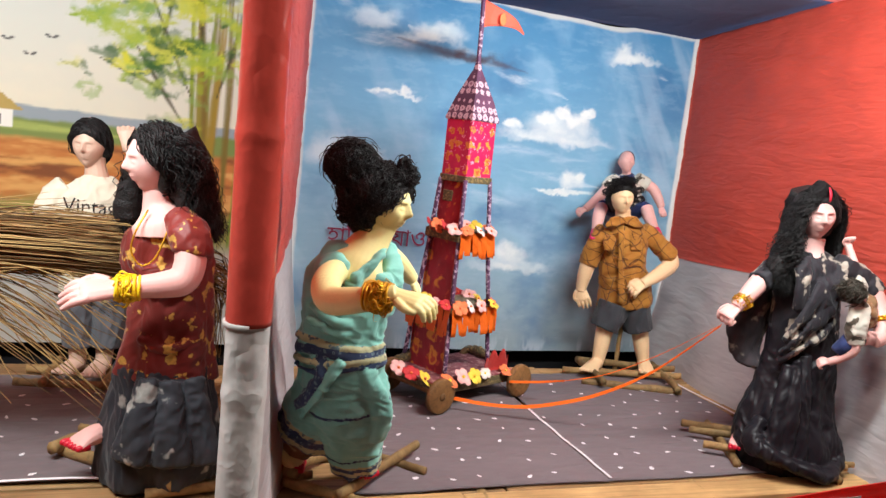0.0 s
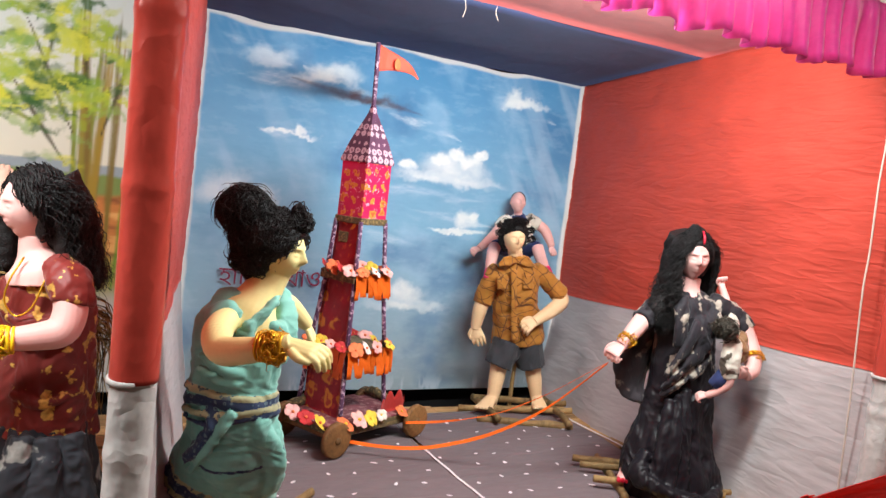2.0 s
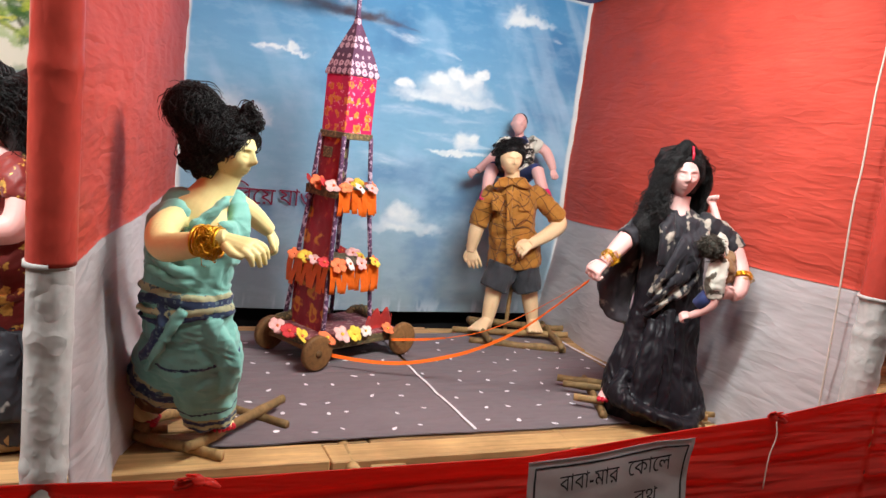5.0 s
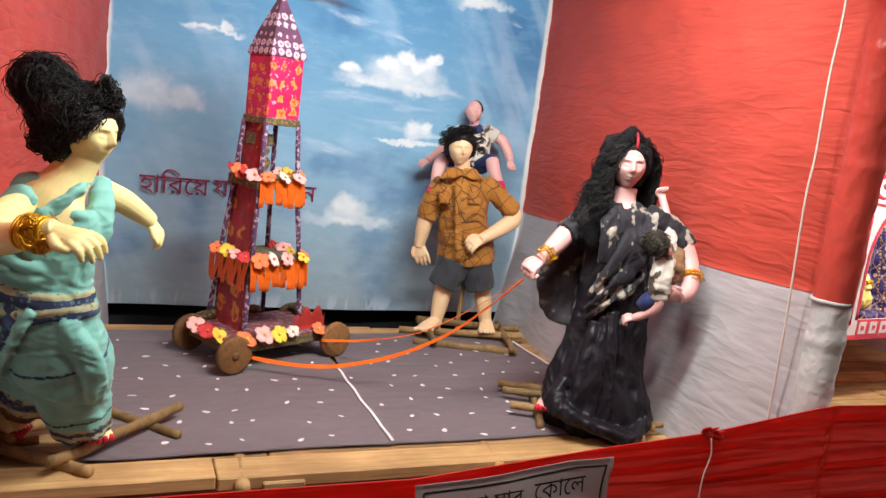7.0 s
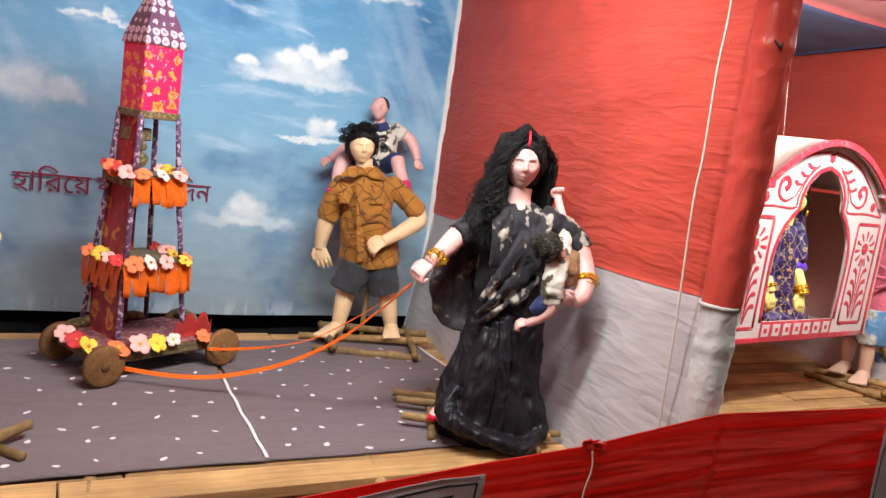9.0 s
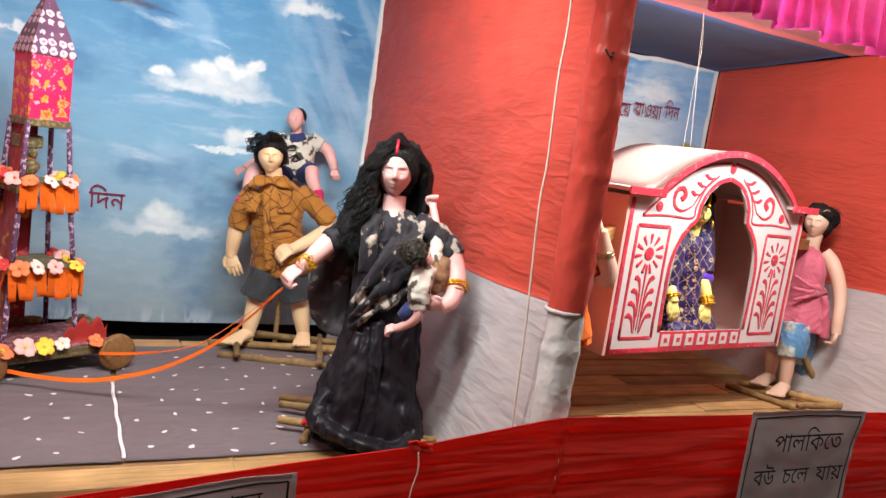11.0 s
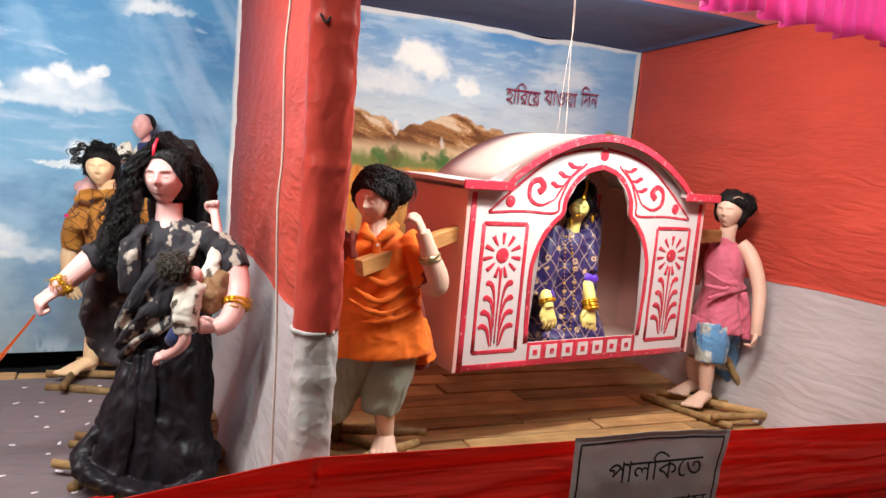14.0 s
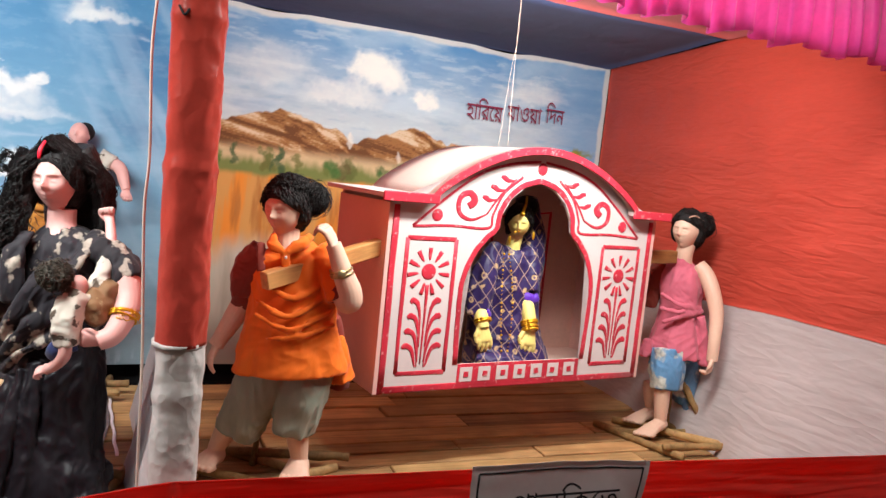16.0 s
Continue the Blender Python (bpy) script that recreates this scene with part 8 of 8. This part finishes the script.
    part("roof_edge", bm, PAL_RED, base, "red painted curved edge")
    # red bands
    red = lambda pts, w, sub=5: part("red_band", brush(pts, w, sub=sub), PAL_RED, base, smooth=True)
    red([(0.014, 0.0), (0.014, 0.715)], 0.013, 6)
    red([(W - 0.014, 0.0), (W - 0.014, 0.715)], 0.013, 6)
    red([(0.0, 0.014), (W, 0.014)], 0.013, 6)
    part("red_strip", box_bm(hw, -0.001, 0.060, W - 0.69, 0.004, 0.084), PAL_RED, base)
    for s in (0, 1):
        mx = (lambda x: x) if s == 0 else (lambda x: W - x)
        red([(mx(x - 0.010 if x < 0.6 else x), z + (0.0 if x < 0.47 else 0.008)) for x, z in door], 0.0115)
        x0, x1, z0, z1 = 0.070, 0.281, 0.075, 0.595
        for a, b in (((x0, z0), (x1, z0)), ((x1, z0), (x1, z1)), ((x1, z1), (x0, z1)), ((x0, z1), (x0, z0))):
            red([(mx(a[0]), a[1]), (mx(b[0]), b[1])], 0.0085, 6)
        # spandrel outline
        red([(mx(0.085), 0.638), (mx(0.25), 0.648), (mx(0.418), 0.646), (mx(0.435), 0.70), (mx(0.48), 0.79), (mx(0.56), 0.858)], 0.0055)
        red([(mx(0.085), 0.640), (mx(0.22), 0.755), (mx(0.36), 0.855), (mx(0.50), 0.905), (mx(0.64), 0.925)], 0.0055)
        # scroll and petals
        red([(mx(0.405), 0.70), (mx(0.335), 0.675), (mx(0.28), 0.70), (mx(0.278), 0.757), (mx(0.318), 0.778), (mx(0.343), 0.75), (mx(0.318), 0.725)], [0.003, 0.006, 0.009, 0.011, 0.012, 0.016, 0.014])
        red([(mx(0.405), 0.70), (mx(0.455), 0.77), (mx(0.53), 0.85)], [0.004, 0.005, 0.003])
        for px, pz, qx, qz in ((0.378, 0.768, 0.447, 0.768), (0.412, 0.812, 0.487, 0.808), (0.455, 0.852, 0.53, 0.85)):
            red([(mx(px), pz), (mx(px * 0.75 + qx * 0.25), pz - 0.004), (mx((px + qx) / 2), (pz + qz) / 2 - 0.012), (mx(qx), qz - 0.008)], [0.006, 0.0095, 0.008, 0.002])
        for cx, cz, r in ((0.185, 0.685, 0.024),):
            bm = bmesh.new()
            ball(bm, (mx(cx), -0.001, cz), (r, 0.003, r), 0, u=16, v=8)
            part("red_dot", bm, PAL_RED, base, smooth=True)
        # flower on a leafy stem
        fx, fz = 0.172, 0.468
        bm = bmesh.new()
        ball(bm, (mx(fx), -0.001, fz), (0.031, 0.003, 0.031), 0, u=16, v=8)
        part("flower_heart", bm, PAL_RED, base, smooth=True)
        for k in range(11):
            an = math.pi * (k / 11 * 2 + 0.5)
            red([(mx(fx + 0.045 * math.cos(an)), fz + 0.045 * math.sin(an)), (mx(fx + 0.065 * math.cos(an)), fz + 0.065 * math.sin(an)), (mx(fx + 0.092 * math.cos(an)), fz + 0.092 * math.sin(an))], [0.003, 0.007, 0.009], 3)
        red([(mx(fx), fz - 0.05), (mx(fx), 0.30), (mx(fx), 0.11)], [0.008, 0.005, 0.003])
        for sgn in (-1, 1):
            for z1, o in ((0.358, 0.92), (0.298, 1.02), (0.240, 1.12), (0.182, 1.2)):
                red([(mx(fx + sgn * 0.013 * o), max(0.10, z1 - 0.18)), (mx(fx + sgn * 0.020 * o), z1 - 0.075), (mx(fx + sgn * 0.034 * o), z1 - 0.018), (mx(fx + sgn * 0.056 * o), z1), (mx(fx + sgn * 0.070 * o), z1 - 0.008)], [0.002, 0.004, 0.008, 0.012, 0.007], 5)
    bm = bmesh.new()
    ball(bm, (hw, -0.001, 0.897), (0.025, 0.003, 0.025), 0, u=16, v=8)
    part("red_dot", bm, PAL_RED, base, smooth=True)
    for k in range(7):
        x = 0.385 + k * 0.0875
        part("white_square", box_bm(x, -0.003, 0.060, 0.058, 0.004, 0.058), PAL_WHITE, base)
        part("red_square", box_bm(x + 0.004 * math.sin(k), -0.005, 0.060, 0.022, 0.004, 0.022, Matrix.Rotation(0.2 * math.sin(k * 3), 4, "Y")), PAL_RED, base)
    # carrying pole, in two visible ends
    for a, b in (((-0.474, -0.045, 0.43), (0.01, 0.075, 0.552)), ((W - 0.01, 0.10, 0.545), (W + 0.30, 0.13, 0.55))):
        a, b = Vector(a), Vector(b)
        bm = bmesh.new()
        block(bm, 0, 0, 0, (b - a).length, 0.045, 0.06, None, 0.004)
        p = part("carrying_pole", bm, POLE_WOOD, base, "rough sawn wooden carrying pole")
        p.matrix_basis = Matrix.Translation((a + b) / 2) @ (b - a).to_track_quat("X", "Z").to_matrix().to_4x4()
    return base


palanquin()
cord("hanging_thread", [(4.19, 2.90, 2.46), (4.16, 2.83, 2.12), (4.135, 2.76, 1.775)], 0.0011, STRING, "pair of white threads holding up the palanquin")
cord("hanging_thread", [(4.192, 2.90, 2.46), (4.163, 2.835, 2.25), (4.14, 2.82, 2.1), (4.09, 2.76, 1.768)], 0.0009, STRING, "pair of white threads holding up the palanquin")


# ---- chariot ----
CH_RED = motif("crimson_gold_brocade", lin(146, 22, 40), lin(206, 132, 46), 9, 0.30, 0.5, lin(170, 60, 40), lin(176, 60, 44), warp=0.7)
CH_PINK = motif("pink_gold_brocade", lin(204, 26, 84), lin(222, 140, 56), 16, 0.27, 0.45, lin(206, 90, 44), lin(232, 150, 170), warp=0.9)
CH_MAUVE = motif("mauve_motif_cloth", lin(96, 56, 82), lin(206, 172, 182), 27, 0.40, 0.55, lin(150, 104, 124), even=0.1)
CH_DUSTY = printed("dusty_pink_cloth", lin(128, 62, 70), lin(176, 128, 124), 40, 0.52, 0.6)
CH_CUT = cloth("dark_red_paper", lin(168, 44, 38), 0.8, 14, 0.2, 0.4, 0.006, 0.1)
CH_POLE = printed("mauve_pole_cloth", lin(92, 58, 88), lin(206, 176, 196), 55, 0.54, 0.58, 0.55)
CH_TRIM = printed("olive_gold_trim", lin(92, 78, 52), lin(156, 130, 82), 75, 0.52, 0.62)
CH_FRINGE = cloth("orange_crepe_paper", lin(244, 104, 16), 0.7, 14, 0.15, 0.4, 0.006, 0.1)
CH_FLAG = cloth("coral_flag_cloth", lin(236, 96, 74), 0.6, 10, 0.12, 0.4, 0.006, 0.1)
CH_WHEEL = wood("wheel_wood", lin(134, 96, 58), 12, (4, 4, 4), 0.45)
PETALS = [paint("paper_petal_" + n, lin(*c), 0.75, 0.2, 30) for n, c in (("yellow", (236, 200, 70)), ("pink", (240, 176, 168)), ("orange", (240, 124, 76)), ("red", (196, 52, 54)), ("white", (236, 212, 200)))]


def paper_flower(parent, p, r, mat, heart, seed):
    """A five-petalled paper flower with a raised heart."""
    rs = random.Random(seed)
    n = Vector((rs.uniform(-0.5, 0.5), -0.8, rs.uniform(0.5, 1.3))).normalized()
    a = n.orthogonal().normalized()
    b = n.cross(a)
    bm = bmesh.new()
    for k in range(5):
        an = 2 * math.pi * k / 5 + rs.uniform(0, 0.3)
        d = a * math.cos(an) + b * math.sin(an)
        s = n.cross(d)
        tube(bm, [Vector(p) + d * 0.1 * r, Vector(p) + d * 0.6 * r + n * 0.12 * r, Vector(p) + d * r + n * rs.uniform(-0.1, 0.3) * r], [(0.18 * r, 0.05 * r), (0.50 * r, 0.05 * r), (0.30 * r, 0.04 * r)], 0, 8, s, 3)
    ball(bm, Vector(p) + n * 0.15 * r, 0.17 * r, 1, u=8, v=6)
    part("paper_flower", bm, [mat, heart], parent)


def chariot():
    base = thing("chariot", pose(1.215, 3.29, FL + 0.010, 0, 0, 25), "tall toy chariot tower of bright cloth on wooden wheels", "toy chariot")
    rs = random.Random(12)
    # base board and wheels
    part("base_board", box_bm(0.02, -0.03, 0.092, 0.52, 0.34, 0.045, bev=0.006), CH_TRIM, base, "low cart base wrapped in patterned cloth")
    part("base_cover", box_bm(0.02, -0.03, 0.118, 0.52, 0.34, 0.010, bev=0.003), CH_DUSTY, base, "dusty pink patterned cloth over the base")
    for x in (-0.235, 0.285):
        bm = bmesh.new()
        tube(bm, [(x, -0.23, 0.076), (x, 0.14, 0.076)], 0.011, 0, 8, (1, 0, 0), 2)
        part("axle", bm, CH_WHEEL, base, smooth=True)
        for y in (-0.225, 0.12):
            bm = bmesh.new()
            tube(bm, [(x, y - 0.014, 0.078), (x, y - 0.011, 0.078), (x, y + 0.009, 0.078), (x, y + 0.012, 0.078)], [0.070, 0.078, 0.079, 0.070], 0, 28, (1, 0, 0), 1)
            w = part("wheel", bm, CH_WHEEL, base, "thick worn wooden disc wheel", True)
            bm = bmesh.new()
            tube(bm, [(x, y - 0.022, 0.078), (x, y - 0.018, 0.078), (x, y - 0.009, 0.078)], [0.010, 0.016, 0.018], 0, 14, (1, 0, 0), 1)
            part("hub", bm, CH_WHEEL, w, smooth=True)
    levels = [(0.12, 0.143, 0.42, 0.120), (0.44, 0.120, 0.755, 0.093), (0.78, 0.093, 1.01, 0.080)]
    for k, (z0, h0, z1, h1) in enumerate(levels):
        for sx in (-1, 1):
            for sy in (-1, 1):
                bm = bmesh.new()
                tube(bm, [(sx * h0, sy * h0, z0), (sx * h1, sy * h1, z1)], 0.0105, 0, 10, (1, 0, 0), 4)
                part("corner_pole", bm, CH_POLE, base, "pole wrapped in mauve patterned cloth", True)
        # covered back and left sides
        f = 0.88
        pts = [Vector((-h0 * f, h0 * f, z0)), Vector((-h0 * f, -h0 * f * 0.9, z0)), Vector((-h1 * f, -h1 * f * 0.9, z1)), Vector((-h1 * f, h1 * f, z1))]
        bm = bmesh.new()
        sheet(bm, lambda u, v: pts[0].lerp(pts[1], u).lerp(pts[3].lerp(pts[2], u), v) + Vector((0.004 * noise.noise(Vector((u * 5, v * 9, k))), 0, 0)), 14, 20, 0, 0.003)
        part("side_cloth", bm, CH_RED, base, "crimson brocade panel", True)
        bm = bmesh.new()
        sheet(bm, lambda u, v: Vector((-h0 * 0.85 + h0 * 1.15 * u, h0 * 0.85, z0 + (z1 - z0) * v)), 8, 12, 0, 0.003)
        part("inner_cloth", bm, CH_RED, base, "crimson brocade panel", True)
    # tiers with trim, fringe and flowers
    for z, h, fr, full in ((0.43, 0.145, 0.125, True), (0.768, 0.110, 0.115, False)):
        part("tier_board", box_bm(0, 0, z, 2 * h, 2 * h, 0.022, bev=0.004), CH_TRIM, base, "ledge with olive and gold trim")
        sides = [((-h, -h), (h, -h)), ((-h, h), (-h, -h)), ((h, -h), (h, h))]
        for si, (a, b) in enumerate(sides):
            L = 2 * h
            if not full and si == 1:
                bm = bmesh.new()
                block(bm, -h - 0.002, 0, z - 0.014, 0.006, L, 0.04)
                part("trim_band", bm, CH_TRIM, base)
                for i in range(4):
                    paper_flower(base, Vector((-h - 0.004, h - (i + 0.5) * L / 4, z + 0.020)), rs.uniform(0.034, 0.044), PETALS[(3, 2, 3, 1)[i]], PETALS[2], 900 + i)
                continue
            bm = bmesh.new()
            x = 0.0
            while x < L - 0.006:
                w = rs.uniform(0.024, 0.046)
                w = min(w, L - x)
                t0, t1 = x / L, (x + w) / L
                out = Vector((b[1] - a[1], -(b[0] - a[0]), 0)).normalized()
                p0, p1 = Vector((*a, 0)).lerp(Vector((*b, 0)), t0), Vector((*a, 0)).lerp(Vector((*b, 0)), t1)
                ln = fr * rs.uniform(0.88, 1.08)
                sw, ou = rs.uniform(-0.010, 0.010), rs.uniform(0.004, 0.022)
                d = (p1 - p0).normalized()
                k0 = rs.uniform(0.82, 1.0)
                sheet(bm, lambda u, v: p0.lerp(p1, 0.5 + (u - 0.5) * (1 - (1 - k0) * v)) + out * (0.004 + ou * v + 0.004 * math.sin(4 * v + x * 90)) + d * sw * v * v + Vector((0, 0, z + 0.008 - ln * v)), 1, 5, 0, 0.0008)
                x += w + 0.0006
            part("paper_fringe", bm, CH_FRINGE, base, "cut orange crepe paper fringe", True)
            n = int(L / 0.066)
            for i in range(n):
                t = (i + 0.5) / n
                p = Vector((*a, z + 0.018 + rs.uniform(-0.006, 0.008))).lerp(Vector((*b, z + 0.018)), t) + Vector((0, 0, 0))
                c = PETALS[((2, 4, 1, 0, 4, 0) if si == 0 else (2, 0, 1, 3, 1, 2))[i % 6]]
                paper_flower(base, p + Vector((rs.uniform(-0.01, 0.01), -0.012 if si == 0 else 0, 0)), rs.uniform(0.030, 0.038), c, PETALS[2], rs.randint(0, 9999))
    for i, (x, c, k) in enumerate(((-0.17, 2, 0.046), (-0.085, 1, 0.046), (-0.01, 0, 0.040), (0.06, 4, 0.030), (0.20, 2, 0.034))):
        paper_flower(base, Vector((x, -0.205, 0.130 + 0.006 * (i % 2))), k, PETALS[c], PETALS[0], 500 + i)
    for i, (y, c) in enumerate(((-0.13, 0), (-0.04, 3), (0.05, 1))):
        paper_flower(base, Vector((-0.25, y, 0.128)), 0.042, PETALS[c], PETALS[2], 600 + i)
    # rolled cloth rims at the back of the base, and a jagged figure cut from red paper
    for a, b in (((-0.20, 0.13, 0.14), (0.12, 0.14, 0.14)), ((0.27, -0.06, 0.14), (0.27, 0.12, 0.14))):
        bm = bmesh.new()
        tube(bm, [a, Vector(a).lerp(Vector(b), 0.5) + Vector((0, 0, 0.012)), b], [0.015, 0.022, 0.015], 0, 14, (0, 0, 1), 6, jit=1.2, freq=24)
        part("cloth_roll", bm, CH_TRIM, base, "rolled olive patterned cloth", True)
    bm = bmesh.new()
    sheet(bm, lambda u, v: Vector((0.07 + 0.20 * u, -0.19 + 0.05 * u + 0.014 * math.sin(5 * u), 0.122 + v * (0.035 + 0.055 * abs(math.sin(9.5 * u + 0.5)) * (0.4 + 0.6 * u) + 0.03 * math.sin(math.pi * u)))), 40, 4, 0, 0.0015)
    part("paper_cutout", bm, CH_CUT, base, "jagged figure cut from dark red paper")
    # head: box, trims, pointed roof, finial pole and flag
    part("box", box_bm(0, 0, 1.15, 0.160, 0.160, 0.265, bev=0.003), CH_PINK, base, "box covered in pink and gold brocade")
    part("trim_band", box_bm(0, 0, 1.012, 0.172, 0.172, 0.03, bev=0.003), CH_TRIM, base, "olive and gold trim")
    bm = bmesh.new()
    prof = [(0.085, 1.275), (0.087, 1.285), (0.063, 1.37), (0.034, 1.45), (0.014, 1.505), (0.008, 1.54)]
    rows = [[bm.verts.new((sx * h, sy * h, z)) for sx, sy in ((-1, -1), (1, -1), (1, 1), (-1, 1))] for h, z in prof]
    for r0, r1 in zip(rows, rows[1:]):
        for i in range(4):
            bm.faces.new((r0[i], r0[(i + 1) % 4], r1[(i + 1) % 4], r1[i]))
    bm.faces.new(rows[-1])
    bm.faces.new(rows[0][::-1])
    part("roof", bm, CH_MAUVE, base, "pointed roof in mauve cloth with pale motifs")
    bm = bmesh.new()
    tube(bm, [(0, 0, 1.50), (-0.004, 0, 1.66), (-0.012, 0, 1.82)], 0.0105, 0, 10)
    pole = part("flag_pole", bm, CH_POLE, base, "pole wrapped in mauve cloth", True)
    bm = bmesh.new()
    sheet(bm, lambda u, v: Vector((-0.004 + 0.26 * u, -0.03 * u + 0.012 * math.sin(7 * u), 1.815 - 0.02 * u - 0.085 * u * u - (0.125 * (1 - u * 0.93)) * v)), 18, 8, 0, 0.0015)
    part("flag", bm, CH_FLAG, pole, "coral red pennant", True)
    bm = bmesh.new()
    ball(bm, (0.105, -0.022, 1.745), (0.022, 0.003, 0.028), 0, u=12, v=8)
    part("flag_emblem", bm, PETALS[2], pole, "small orange patch", True)
    # small idol shapes in the open top storey
    bm = bmesh.new()
    ball(bm, (-0.02, 0.0, 0.83), (0.03, 0.02, 0.035), 0, jit=0.01, freq=40)
    ball(bm, (-0.02, 0.0, 0.885), (0.022, 0.018, 0.02), 0, u=12, v=8)
    part("ornament", bm, CH_TRIM, base, "small gilded ornament", True)
    part("shelf_cloth", box_bm(-0.03, 0.03, 0.93, 0.10, 0.06, 0.05, bev=0.004), CH_TRIM, base, "gilded cloth shelf")
    return base


chariot()


def ribbon(pts, w, label):
    bm = bmesh.new()
    path = spline(pts, 8)
    n = len(path) - 1
    def fn(u, v):
        i = u * n
        k = min(int(i), n - 1)
        p = Vector(path[k]).lerp(Vector(path[k + 1]), i - k)
        tw = 0.5 * math.sin(u * 5)
        return p + Vector((0, math.sin(tw) * w, math.cos(tw) * w)) * (v - 0.5)
    sheet(bm, fn, n, 2, 0, 0.0015)
    return tagged(part("pull_ribbon", bm, CH_FRINGE, smooth=True), label, "ribbon", "pull ribbons")


ribbon([(1.169, 3.020, 0.508), (1.289, 2.970, 0.500), (1.411, 2.910, 0.507), (1.531, 2.850, 0.534), (1.702, 2.750, 0.610), (1.855, 2.630, 0.736), (1.958, 2.530, 0.873), (2.049, 2.440, 1.013)], 0.016, "orange crepe ribbon tied from chariot to a hand")
ribbon([(1.497, 3.160, 0.536), (1.617, 3.100, 0.555), (1.722, 3.040, 0.581)], 0.012, "short orange crepe ribbon trailing from the chariot base")
ribbon([(1.722, 3.040, 0.581), (1.844, 2.900, 0.658), (1.937, 2.680, 0.810), (2.044, 2.440, 1.013)], 0.004, "thin twisted orange ribbon tied to a hand")
cord("loose_thread", [(1.42, 2.9, 2.45), (1.43, 2.9, 2.41), (1.42, 2.9, 2.37)], 0.0018, STRING, "loose white thread end under the ceiling cloth")
cord("loose_thread", [(1.58, 2.9, 2.45), (1.575, 2.9, 2.42), (1.59, 2.9, 2.39)], 0.0018, STRING, "loose white thread end under the ceiling cloth")
cord("wire_hook", [(2.70, 1.652, 1.945), (2.712, 1.640, 1.925), (2.722, 1.642, 1.94)], 0.003, INK, "small dark wire hook on the post cloth", "hook")

planks()
